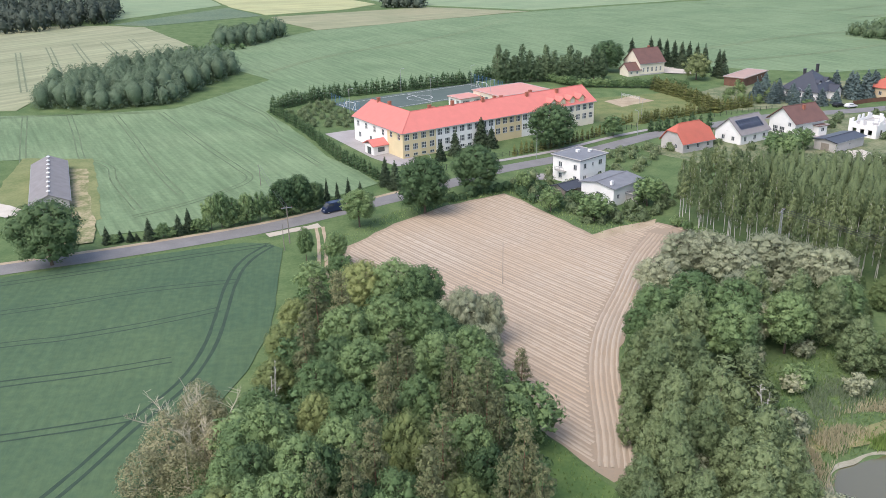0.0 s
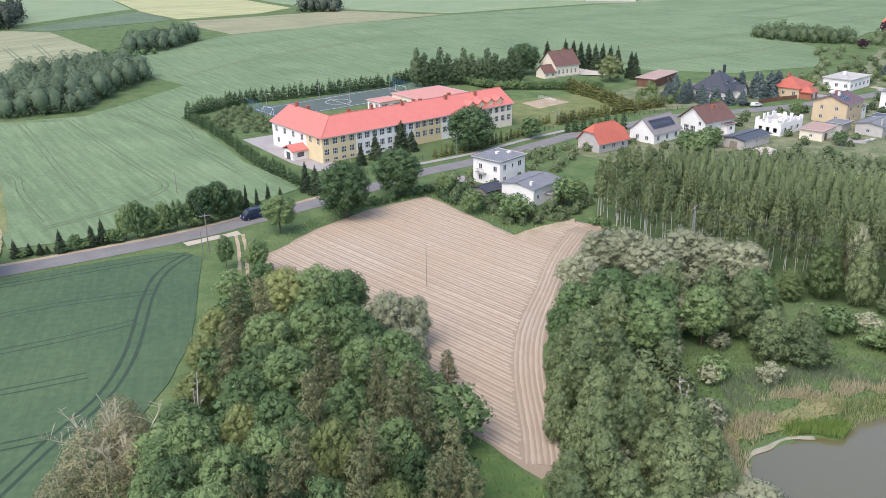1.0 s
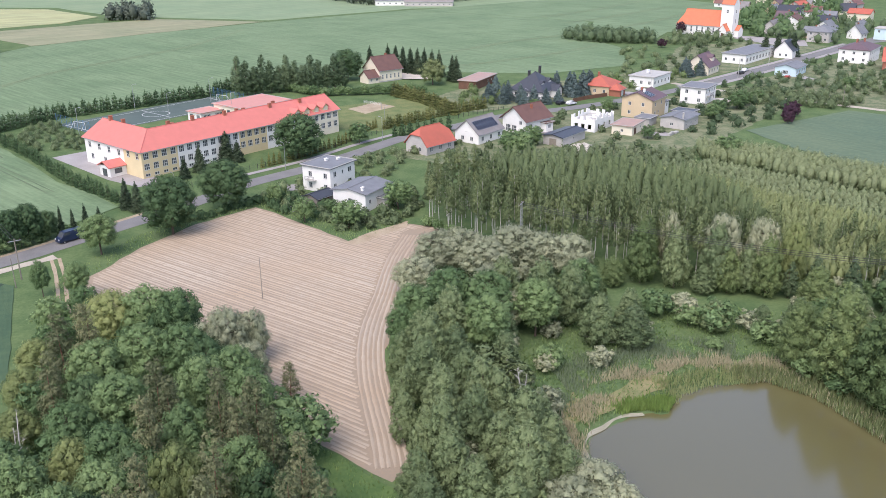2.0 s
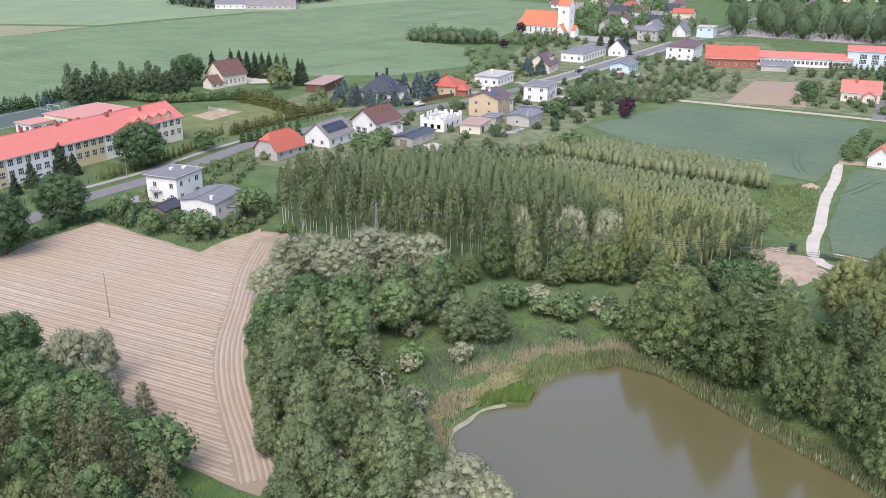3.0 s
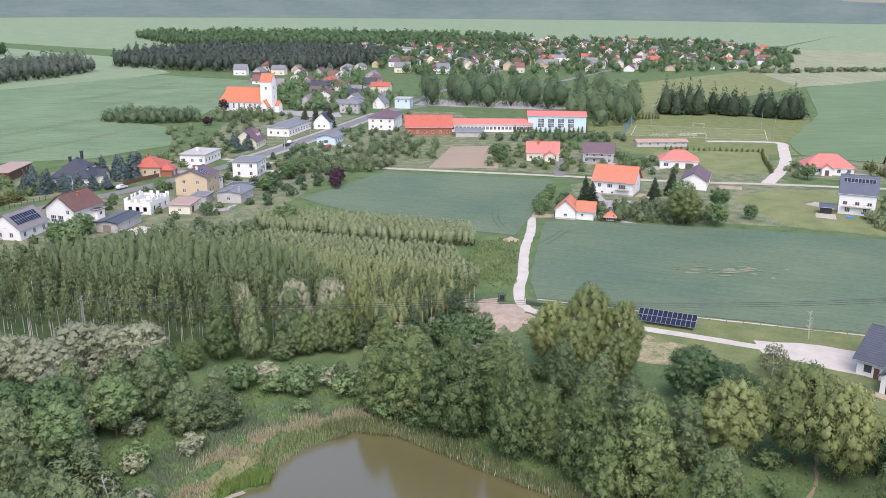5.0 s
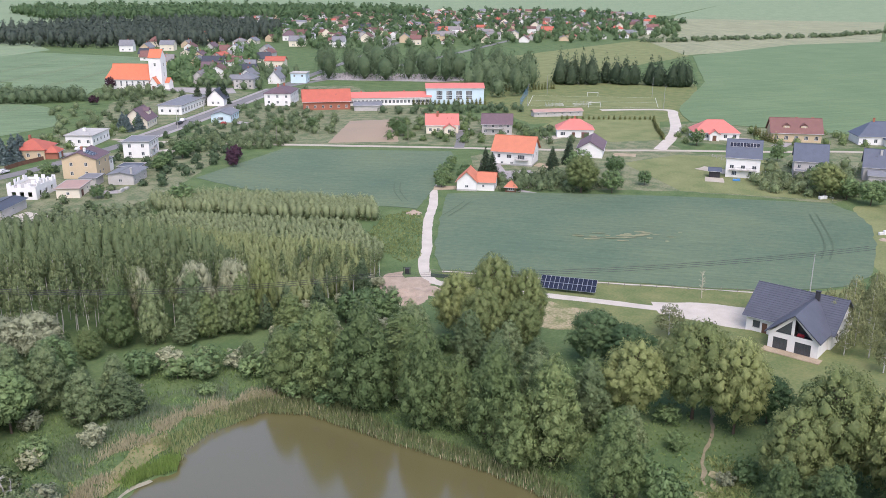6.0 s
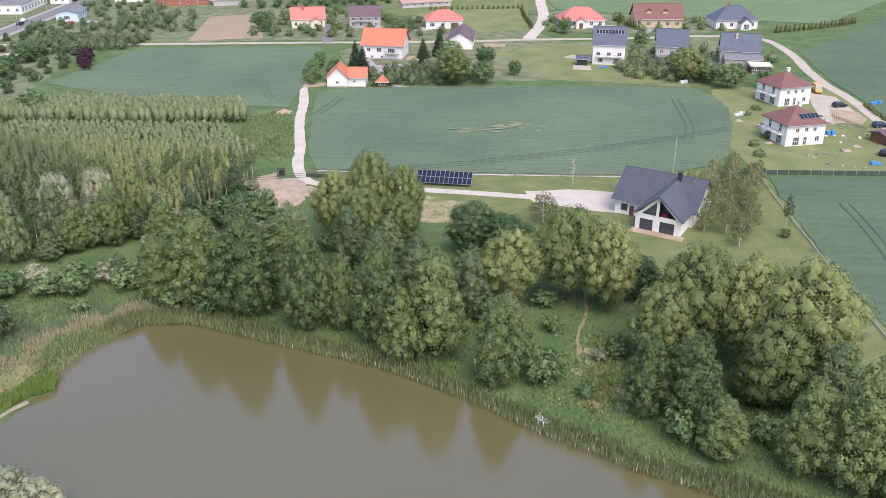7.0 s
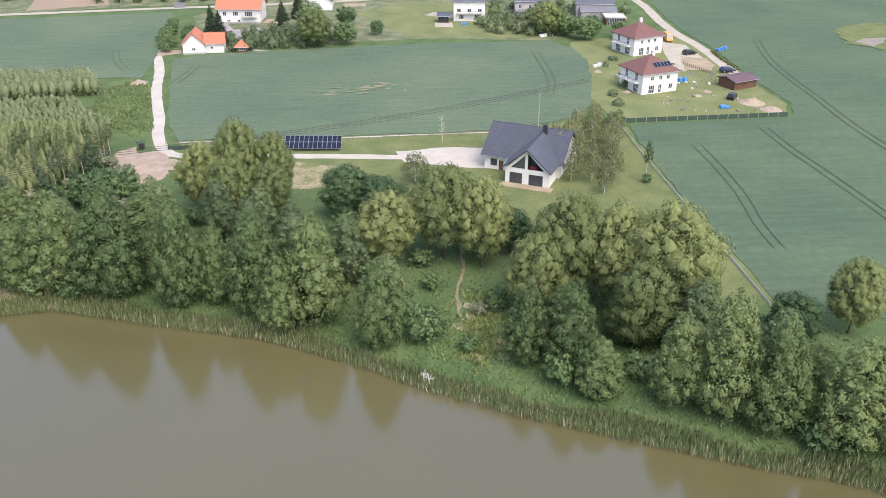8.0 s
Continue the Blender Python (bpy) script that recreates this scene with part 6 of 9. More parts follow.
    # low wing with a flat pinkish roof behind
    w2 = dict(into=ob)
    house("gym", "", 73, 44.5, 0, 22, 17, 4.8, "flat", 0, CREAM_WALL, ROOF_PINK, left=even(17, 5, 2.0, 2, 1.6), front=even(22, 6, 2.0, 2, 1.6), **w2)
    house("annex", "", 57.4, 52, 0, 9, 8, 3.2, "flat", 0, WHITE_WALL, ROOF_PINK, front=even(10, 2, 1.0, 3.0, 1.5), left=even(8, 2, 1, 2, 1.5), **w2)
    house("link", "", 70, 25, 0, 8, 22, 3.6, "flat", 0, YELLOW_WALL, ROOF_PINK, **w2)
    house("annex", "", 30, 19, 0, 16, 9, 3.0, "flat", 0, YELLOW_WALL, ROOF_PINK, **w2)
    return ob


school()


# --- the new white house by the track ---
def new_house():
    ob = thing("new_house", "white house with an anthracite roof and a glazed gable", "house", pose(167.3, 40.7, 0, 0, 0, -92))
    w, d, h, rh = 16.0, 13.5, 3.4, 4.4
    house("main", "", 0, 0, 0, w, d, h, "gable", rh, WHITE_WALL, ROOF_SLATE, front=[(2.0, 0.9, 1.4, 1.4), (3.6, 0, 1.0, 2.1, "door")], right=[(3.5, 0.9, 1.2, 1.3), (9.5, 0.9, 1.2, 1.3)], left=even(d, 3, 0.9), back=even(w, 4, 0.9),
          chimneys=[(3.2, -1.6, 0.8, 2.3, FRAME_DARK)], frames=FRAME_DARK, tiles=16, into=ob, over=0.7)
    for q in ((3.6, 4.9), (7.6, 4.9)):
        fr, pa, si = window_mesh(1.0, 1.3, 1, 1, FRAME_DARK)
        win = share("window", fr, ob, pose(w / 2 + 0.02, -d / 2 + 2.2 + q[0], q[1], 0, 0, 90))
        share("pane", pa, win, Matrix())
    # wing towards the pond: a tall glazed gable with a recessed loggia
    x0, x1, yf, yb, hw, za = -1.6, 7.4, -12.6, -4.0, 3.7, 7.4
    xm = (x0 + x1) / 2
    bm = bmesh.new()
    q = lambda *p: bm.faces.new([bm.verts.new(Vector(v)) for v in p])
    fw = x1 - x0
    holes = [(2.2, 0.1, 2.6, 2.3), (6.3, 0.1, 2.9, 2.3)]
    wall_face(bm, pose(x0, yf, 0), fw, 3.1, holes)
    # the gable above the band: piers and edges round two slanting openings
    def gz(x):
        return 3.1 + (za - 3.1 + 0.15) * (1 - abs(x - fw / 2) / (fw / 2)) * 0.98
    for a, b in ((0.0, 1.2), (4.0, 4.55), (7.9, fw)):
        q((x0 + a, yf, 3.1), (x0 + b, yf, 3.1), (x0 + b, yf, gz(b) if b != fw else 3.3), (x0 + a, yf, gz(a) if a else 3.3))
    for a, b in ((1.2, 4.0), (4.55, 7.9)):
        q((x0 + a, yf, gz(a) - 0.75), (x0 + b, yf, gz(b) - 0.75), (x0 + b, yf, gz(b)), (x0 + a, yf, gz(a)))
        q((x0 + a, yf, 3.1), (x0 + b, yf, 3.1), (x0 + b, yf, 3.4), (x0 + a, yf, 3.4))
    q((x0, yb, 0), (x0, yf, 0), (x0, yf, hw), (x0, yb, hw))
    q((x1, yf, 0), (x1, yb, 0), (x1, yb, hw), (x1, yf, hw))
    part("wing_wall", bm, WHITE_WALL, ob)
    put_windows(ob, "front", pose(x0, yf, 0), holes, FRAME_DARK)
    bm = bmesh.new()
    q = lambda *p: bm.faces.new([bm.verts.new(Vector(v)) for v in p])
    q((x0 + 1.2, yf + 0.14, 3.4), (x0 + 4.0, yf + 0.14, 3.4), (x0 + 4.0, yf + 0.14, gz(4.0) - 0.75), (x0 + 1.2, yf + 0.14, gz(1.2) - 0.75))
    q((x0 + 4.55, yf + 1.7, 3.2), (x0 + 7.9, yf + 1.7, 3.2), (x0 + 7.9, yf + 1.7, gz(7.9)), (x0 + 4.55, yf + 1.7, gz(4.55)))
    gl = part("gable_glazing", bm, GLASS, ob)
    bm = bmesh.new()
    box(bm, x0 + 4.55, yf + 0.02, 3.0, x0 + 7.9, yf + 1.75, 3.15)
    box(bm, x0 + 4.55, yf + 0.05, 3.15, x0 + 4.6, yf + 1.7, 6.4), box(bm, x0 + 4.6, yf + 0.05, 4.15, x0 + 7.9, yf + 0.09, 4.2)
    part("loggia", bm, FRAME_DARK, ob)
    bm = bmesh.new()
    for i in range(4):
        box(bm, x0 + 4.75 + i * 0.05, yf + 0.9, 3.2 + i * 0.12, x0 + 6.0, yf + 1.4, 3.3 + i * 0.12)
    part("red_blanket", bm, RED_CLOTH, ob, "red cloth in the loggia")
    bm = bmesh.new()
    e = 0.55
    for s in (-1, 1):
        xe = xm + s * (fw / 2 + e)
        ze = hw - e * 0.82 + 0.1
        roof_slab(bm, [(xe, yf - 0.8, ze), (xe, -2.5 if s else 0, ze), (xm, 0.6, za + 0.25), (xm, yf - 0.8, za + 0.25)])
    wr = part("wing_roof", bm, ROOF_SLATE, ob)
    for s in (-1, 1):
        xe, ze = xm + s * (fw / 2 + e), hw - e * 0.82 + 0.1
        tile_rows(wr, ROOF_SLATE, (xe, yf - 0.8, ze), (xe, -2.5, ze), (xm, 0.6, za + 0.25), (xm, yf - 0.8, za + 0.25), 14)
    bm = bmesh.new()
    box(bm, x0 - 0.5, yf - 2.2, 0.05, x1 + 1.0, yf, 0.18)
    part("terrace", bm, SAND, ob, "unpaved sandy terrace")
    return ob


new_house()


# --- the church ---
def church():
    ob = thing("church", "white plastered church with a bright orange roof", "church", pose(302.7, 471.2, 0, 0, 0, -58.6))
    house("nave", "", 0, 5.5, 0, 27, 12, 6.2, "gable", 8.3, WHITE_WALL, ROOF_CHURCH, front=[(3 + 3.6 * i, 1.8, 1.1, 3.4) for i in range(7)], back=[(3 + 3.6 * i, 1.8, 1.1, 3.4) for i in range(7)], into=ob, tiles=0, over=0.4)
    house("apse", "", -15.0, 5.5, 0, 5.0, 9, 6.0, "hip", 5.5, WHITE_WALL, ROOF_CHURCH, front=[(2.5, 2.0, 1.0, 3.0)], into=ob, over=0.3)
    house("tower", "", 15.5, 3.0, 0, 7.6, 7.6, 19.0, "gable", 4.6, WHITE_WALL, ROOF_CHURCH, front=[(3.8, 6, 1.0, 2.4), (3.8, 14, 1.3, 1.9)], right=[(3.8, 14, 1.3, 1.9), (3.8, 8, 1.0, 2.4)], left=[(3.8, 15.5, 1.3, 1.9)], into=ob, over=0.25, ridge_along="x")
    house("porch", "", 15.5, -3.0, 0, 5.0, 4.4, 4.2, "gable", 3.6, WHITE_WALL, ROOF_CHURCH, front=[(2.5, 0, 1.6, 2.8, "door")], into=ob, over=0.3, ridge_along="y")
    house("sacristy", "", 19.8, 6, 0, 4.0, 6, 4.0, "gable", 2.5, WHITE_WALL, ROOF_CHURCH, into=ob, over=0.25)
    return ob


church()

# --- houses along the road and in the village ---
R_ = dict(group="village houses")
_h = house("house", "white two-storey cube house with a flat grey roof", *at(32.4, 214.0, 42, 10.4, 9.2), 6.6, "flat", 0, WHITE_WALL, ROOF_GREY, front=[(2, 4.2, 1.2, 1.4), (5.2, 4.4, 0.7, 1.0), (8.2, 4.2, 1.5, 1.4), (2, 1.0, 1.2, 1.4), (8.2, 1.0, 1.5, 1.4)], left=even(10, 2, 0.9) + even(10, 2, 3.9), chimneys=[(1.0, 1.5, 0.9, 0.7, WHITE_WALL), (3.5, -0.5, 0.9, 0.6, WHITE_WALL)], flat_parapet=0.3, **R_)
balcony(_h, pose(-5.2, 1.5, 0, 0, 0, 270), 3.0, 1.2, 3.0)
_h = house("house", "white low house with a shallow grey sheet roof", *at(37.9, 196.2, 44, 11.5, 9.6), 4.6, "gable", 0.8, WHITE_WALL, ROOF_GREY, front=[(2, 1.8, 1.0, 1.0), (5.5, 1.8, 1.0, 1.0), (9, 1.8, 1.0, 1.2)], left=[(5, 1.8, 1.2, 1.2)], chimneys=[(-4.5, -3.2, 0.7, 1.0, WHITE_WALL)], **R_)
house("annex", "", 1.6, -6.3, 0, 4.5, 3.2, 2.4, "flat", 0, GREY_WALL, ROOF_GREY, front=[(1.3, 0, 0.9, 1.9, "door"), (3.2, 1.0, 0.8, 0.7)], into=_h)
house("shed", "old open-fronted timber shed with a black felt roof", 28.5, 207.6, 36, 6.0, 4.5, 2.2, "gable", 0.8, GREY_WOOD, ROOF_DARK, front=[(3, 0, 2.4, 1.8, "garage", BROWN_WOOD)], category="shed")
house("house", "old house with a half-hipped orange tile roof", *at(66.5, 244.0, 30, 12.0, 9.0), 3.0, "half", 4.6, GREY_WALL, ROOF_ORANGE2, left=[(3, 0.9, 1.0, 1.3), (6, 0.9, 1.0, 1.3)], front=even(12, 3, 0.9), tiles=0, **R_)
_h = house("house", "white gabled house with solar panels on a grey roof", *at(85.6, 252.0, 34, 13.0, 9.5), 3.3, "gable", 4.0, WHITE_WALL, ROOF_ASB, left=[(3, 0.9, 1.2, 1.3), (6.6, 0.9, 1.2, 1.3), (4.75, 3.6, 1.2, 1.2)], front=even(13, 3, 0.9), **R_)
solar_panels(_h, roof_plane(13.0, 9.5, 3.3, 4.0, -5.6, 0.2), 10, 2)
_h = house("house", "white gabled house with a dark brown roof and arcade", *at(104.6, 259.9, 27, 12.3, 10.4), 4.8, "gable", 3.8, WHITE_WALL, ROOF_BROWN, left=[(2.5, 0.3, 2.0, 2.2), (5.2, 0.3, 2.0, 2.2), (8, 3.0, 1.2, 1.3)], front=[(2.5, 2.0, 1.6, 1.3), (9.5, 1.6, 1.6, 1.3)], chimneys=[(0.5, -1.6, 0.8, 1.3, BRICK_WALL)], over=0.9, **R_)
house("annex", "", 3.4, -6.2, 0, 3.6, 2.2, 3.0, "flat", 0, WHITE_WALL, ROOF_BROWN, front=[(1.8, 1.2, 1.3, 1.2)], into=_h)
house("garage", "grey rendered garage with a dark low roof", *at(109.4, 241.3, 35, 14.0, 7.0), 2.9, "gable", 0.6, GREY_WALL, ROOF_DARK, front=[(7, 1.3, 0.7, 0.7)], left=[(3.5, 0, 2.6, 2.2, "garage", GREY_WOOD)], category="garage")
_h = house("house", "grand white house with a dark hipped roof and dormers", *at(132.6, 313.0, 42, 15.0, 14.0), 3.6, "hip", 5.8, WHITE_WALL, ROOF_DARK, front=even(15, 4, 0.9), left=even(14, 3, 0.9), chimneys=[(-1.5, 2, 1.0, 2.2, FRAME_DARK), (3, -0.5, 1.0, 2.4, FRAME_DARK)], dormers=[(-3.2, "front", 2.2, 1.5), (3.0, "front", 2.6, 1.6)], over=0.8, **R_)
house("portico", "", 2.0, -8.4, 0, 5.0, 3.0, 3.0, "gable", 1.8, WHITE_WALL, ROOF_DARK, front=[(2.5, 0, 2.6, 2.4)], into=_h, ridge_along="y")
_h = house("house", "yellowish bungalow with a bright red hipped roof", *at(160.8, 312.4, 42, 13.0, 12.0), 3.8, "hip", 3.0, BEIGE_WALL, ROOF_ORANGE2, front=even(13, 3, 1.0), left=even(12, 3, 1.0), chimneys=[(0, 1, 1.0, 1.8, BRICK_WALL)], **R_)
house("wing", "", -3.0, -8.0, 0, 6.0, 5.0, 2.8, "hip", 1.8, BRICK_WALL, ROOF_ORANGE2, into=_h, front=[(3, 0, 2.4, 2.2, "garage")])


def unfinished_house():
    """A white block shell with no roof and window openings."""
    x, y, rz, w, d = at(127.5, 256.0, 36, 13.5, 9.0)
    ob = thing("unfinished_house", "unfinished white block house without a roof", "house", pose(x, y, 0, 0, 0, rz))
    for m, width in ((pose(-w / 2, -d / 2, 0), w), (pose(w / 2, -d / 2, 0, 0, 0, 90), d), (pose(w / 2, d / 2, 0, 0, 0, 180), w), (pose(-w / 2, d / 2, 0, 0, 0, 270), d)):
        bm = bmesh.new()
        wall_face(bm, m, width, 3.4, [(width * f, 0.9, 1.3, 1.5) for f in (0.22, 0.5, 0.78)], depth=0.3)
        n = int(width / 1.1)
        rng = np.random.default_rng(int(width * 10))
        for i in range(n):
            hh = 3.4 + rng.choice([0.3, 0.8, 1.6, 2.0])
            b2 = bmesh.new()
            box(b2, width * i / n, 0, 3.4, width * (i + 1) / n - 0.02, 0.3, hh, m)
            part("block_pier", b2, WHITE_WALL, ob)
        part("wall", bm, WHITE_WALL, ob)
    bm = bmesh.new()
    box(bm, -w / 2 + 0.32, -d / 2 + 0.32, 3.15, w / 2 - 0.32, d / 2 - 0.32, 3.35)
    part("floor_slab", bm, CONCRETE, ob)
    bm = bmesh.new()
    for i in range(3):
        box(bm, -3 + i * 3, -1, 3.35, -2.2 + i * 3, 0.2, 4.2 + 0.3 * i)
    part("block_stack", bm, WHITE_WALL, ob)


unfinished_house()
_h = house("house", "tall beige house with a shallow grey-brown roof", *at(155.1, 267.8, 38, 12.0, 11.5), 6.8, "gable", 2.2, BEIGE_WALL, ROOF_PLUM, left=[(3, 1.2, 1.1, 1.3), (8, 1.2, 1.1, 1.3), (3, 4.3, 1.1, 1.3), (8, 4.3, 1.1, 1.3)], front=[(3, 1.2, 1.2, 1.3), (6, 1.5, 0.8, 1.0), (3, 4.3, 1.2, 1.3), (8.5, 4.3, 1.2, 1.3)], chimneys=[(0, 1, 0.8, 1.2, BRICK_WALL), (-2.6, -1.0, 0.8, 1.0, WHITE_WALL)], **R_)
solar_panels(_h, roof_plane(12.0, 11.5, 6.8, 2.2, -4.4, 0.25), 4, 2)
house("annex", "", 7.6, -3.5, 0, 3.6, 4.5, 4.4, "flat", 0, WHITE_WALL, ROOF_DARK, front=[(1.8, 2.6, 1.2, 1.1)], into=_h)
house("house", "white flat-roofed long bungalow behind the road", *at(186.4, 322.4, 36, 17.0, 11.0), 4.2, "flat", 0, WHITE_WALL, CONCRETE, front=even(17, 5, 1.2, 1.3, 1.4), left=even(11, 3, 1.2), chimneys=[(2, 2, 1.2, 1.4, WHITE_WALL)], **R_)
_h = house("house", "white two-storey house with a flat grey roof and terrace", *at(187.0, 284.6, 40, 13.0, 9.7), 6.0, "flat", 0, WHITE_WALL, ROOF_GREY, front=even(13, 4, 3.9, 1.2, 1.3) + even(13, 3, 0.9, 1.3, 1.4), left=even(9.7, 2, 3.9) + even(9.7, 2, 0.9), **R_)
balcony(_h, pose(-2, -4.85, 0), 4.0, 1.2, 2.9)
house("shed", "low block shed with a rusty flat roof", *at(136.9, 247.9, 42, 11.0, 7.0), 3.0, "flat", 0, CREAM_WALL, ROOF_RUST, front=[(3, 0, 2.2, 2.2, "garage", BROWN_WOOD), (8, 1.2, 1.0, 0.8)], left=[(3.5, 1.0, 1.0, 0.9)], category="shed")
_h = house("outbuilding", "grey rendered outbuilding with a low grey roof", *at(157.4, 250.1, 36, 12.0, 8.5), 3.4, "gable", 0.8, GREY_WALL, ROOF_GREY, front=even(12, 3, 1.0, 1.0, 0.9), left=[(4, 1.0, 1.2, 1.0)], chimneys=[(-5.2, -3.4, 0.6, 2.0, CONCRETE)], category="outbuilding")
house("lean_to", "", 8.0, 1.5, 0, 6.0, 7.0, 3.6, "flat", 0, GREY_WALL, ROOF_DARK, into=_h, front=[(3, 1.2, 1.2, 1.0)])
house("shed", "small grey lean-to shed with a dark roof", *at(148.8, 258.2, 38, 6.5, 5.0), 2.6, "flat", 0, GREY_WALL, ROOF_GREY, category="shed")
_h = house("house", "cream house with a steep plum-grey roof and cross gable", *at(225.0, 342.0, 38, 14.0, 11.0), 3.8, "gable", 4.8, CREAM_WALL, ROOF_PLUM, front=even(14, 4, 1.0), left=even(11, 2, 1.0) + [(5.5, 4.4, 1.2, 1.3)], dormers=[(2.5, "front", 3.6, 2.4)], over=0.6, **R_)
_h = house("farmhouse", "cream farmhouse with a tall dark brown gabled roof", *at(80.5, 372.5, 24, 12.5, 12.0), 5.2, "gable", 5.2, CREAM_WALL, ROOF_BROWN, front=[(1.8 + 2.2 * i, 1.3, 0.9, 2.0) for i in range(5)], left=[(2.5, 1.4, 0.9, 1.6), (5.2, 1.4, 0.9, 1.6), (4.2, 4.6 - 0.6, 0.9, 1.1), (7.8, 4.0, 0.9, 1.1)], chimneys=[(2.5, 1.0, 0.9, 1.6, BRICK_WALL)], plinth=CONCRETE, **R_)
house("low_wing", "", -9.0, -2.6, 0, 6.0, 6.5, 2.6, "gable", 2.6, CREAM_WALL, ROOF_BROWN, front=even(6, 2, 0.9, 1.0, 1.1), into=_h)
house("barn", "brick barn with a rusty lean-to sheet roof", *at(114.8, 342.0, 48, 22.0, 8.0), 3.4, "flat", 0, BROWN_WOOD, ROOF_RUST, front=[(5, 0, 2.6, 2.6, "garage", BROWN_WOOD), (13, 1.6, 1.0, 0.8), (17, 1.6, 1.0, 0.8)], category="barn")
house("barn", "long barn with an old grey corrugated roof", -107.3, 219.5, 23.6, 8.6, 41.0, 2.4, "gable", 1.9, GREY_WALL, ROOF_ASB, front=[(4.3, 0, 2.8, 2.2, "garage", GREY_WOOD)], right=even(41, 10, 1.4, 1.2, 0.9), left=even(41, 10, 1.4, 1.2, 0.9), category="barn", ridge_along="y")
house("shop", "long white flat-roofed shop row", *at(259.6, 364.0, 33, 40.0, 12.0), 4.4, "flat", 0, WHITE_WALL, ROOF_GREY, front=even(40, 10, 1.0, 2.2, 1.9), left=even(12, 3, 1.2), category="shop")
house("shop", "small grey-blue shop with a low dark roof", *at(259.5, 326.5, 36, 15.0, 9.3), 3.6, "gable", 1.4, BLUE_WALL, ROOF_GREY, front=even(15, 4, 1.0, 1.6, 1.6), left=[(4.6, 0.9, 2.4, 1.6)], category="shop")
house("house", "small white gabled house with a black roof", *at(292.0, 372.0, 36, 10.0, 9.0), 4.0, "gable", 4.5, WHITE_WALL, ROOF_DARK, left=[(3, 1, 1.1, 1.3), (6, 1, 1.1, 1.3), (4.5, 4, 1.1, 1.2)], **R_)
house("villa", "white villa with a grey-brown hipped roof", *at(314.5, 345.0, 36, 22.0, 14.0), 6.6, "hip", 2.6, WHITE_WALL, ROOF_PLUM, front=even(22, 5, 1.2) + even(22, 5, 4.2), left=even(14, 3, 1.2) + even(14, 3, 4.2), chimneys=[(-3, 1, 1.0, 1.8, BRICK_WALL), (3, -1, 1.0, 1.6, BRICK_WALL)], **R_)
house("house", "red-brick house with a broad red tile roof", *at(307.5, 328.0, -42, 24.0, 13.0), 4.6, "gable", 5.0, BRICK_WALL, ROOF_ORANGE2, front=even(24, 6, 1.0), left=even(13, 3, 1.0), skylights=[(-4, "front", 0.45), (5, "front", 0.45)], over=0.7, **R_)
house("kindergarten", "long low white school wing with a red roof", *at(333.5, 321.0, -45, 44.0, 9.0), 4.2, "gable", 2.2, WHITE_WALL, ROOF_RED, front=[(1.5 + 2.05 * i, 1.2, 1.4, 1.7) for i in range(21)], chimneys=[(-15, 1, 0.8, 1.2, BRICK_WALL), (-5, 1, 0.8, 1.2, BRICK_WALL), (8, 1, 0.8, 1.2, BRICK_WALL), (16, 1, 0.8, 1.2, BRICK_WALL)], category="school")
house("sports_hall", "pale blue sports hall with a red roof edge", *at(364.0, 292.5, -50, 31.0, 17.0), 8.6, "gable", 1.6, BLUE_WALL, ROOF_RED, front=[(7 + 5.3 * i, 2.6 + z, 3.2, 2.2) for i in range(4) for z in (0, 2.4)], right=[], over=0.5, category="sports hall")
house("garage", "low garage with a blue-grey sheet roof", *at(322.0, 306.0, -45, 14.0, 9.0), 2.8, "gable", 1.2, GREY_WALL, ROOF_GREY, category="garage")
_h = house("house", "cream house with a salmon-red tile roof", *at(293.6, 236.0, -50, 14.0, 9.0), 4.0, "gable", 3.8, CREAM_WALL, ROOF_RED, front=even(14, 4, 1.0), left=even(9, 2, 1.0), chimneys=[(-2.0, -1.0, 0.9, 2.2, BRICK_WALL)], skylights=[(2, "front", 0.5), (4.5, "front", 0.5)], **R_)
house("wing", "", 3.0, -5.6, 0, 4.5, 3.4, 3.0, "gable", 1.6, CREAM_WALL, ROOF_RED, front=[(2.2, 0.8, 1.4, 1.5)], into=_h, ridge_along="y")
_h = house("house", "grey house with a plum roof and balcony", *at(306.6, 215.5, -58, 13.0, 10.0), 4.8, "gable", 3.6, GREY_WALL, ROOF_PLUM, front=even(13, 4, 0.9) + even(13, 4, 3.3, 1.1, 1.3), right=even(10, 2, 1.0), **R_)
balcony(_h, pose(-1, -5, 0), 8.0, 1.3, 2.9)
_h = house("house", "white house on a grey basement with an orange roof", *at(258.6, 176.5, -70, 14.5, 11.5), 5.4, "gable", 4.4, WHITE_WALL, ROOF_ORANGE, front=[(2.2, 2.6, 1.2, 1.4), (6, 2.6, 1.8, 1.4), (10.5, 2.4, 2.6, 1.6), (3.4, 0.5, 1.0, 0.8), (7, 0.5, 1.0, 0.8)], right=[(3, 2.6, 1.2, 1.4), (8, 2.6, 1.2, 1.4)], left=even(11.5, 2, 2.6), plinth=CONCRETE, over=0.8, **R_)
balcony(_h, pose(3.6, -5.75, 0), 5.0, 1.4, 2.2)
_h = house("small_house", "small white house with a steep orange tile roof", *at(217.6, 162.4, -62, 6.4, 9.0), 3.2, "gable", 3.0, WHITE_WALL, ROOF_ORANGE, front=[(3.2, 1.1, 1.1, 0.8)], left=even(9, 2, 1.0, 0.8, 0.8), plinth=CONCRETE, ridge_along="y", category="house")
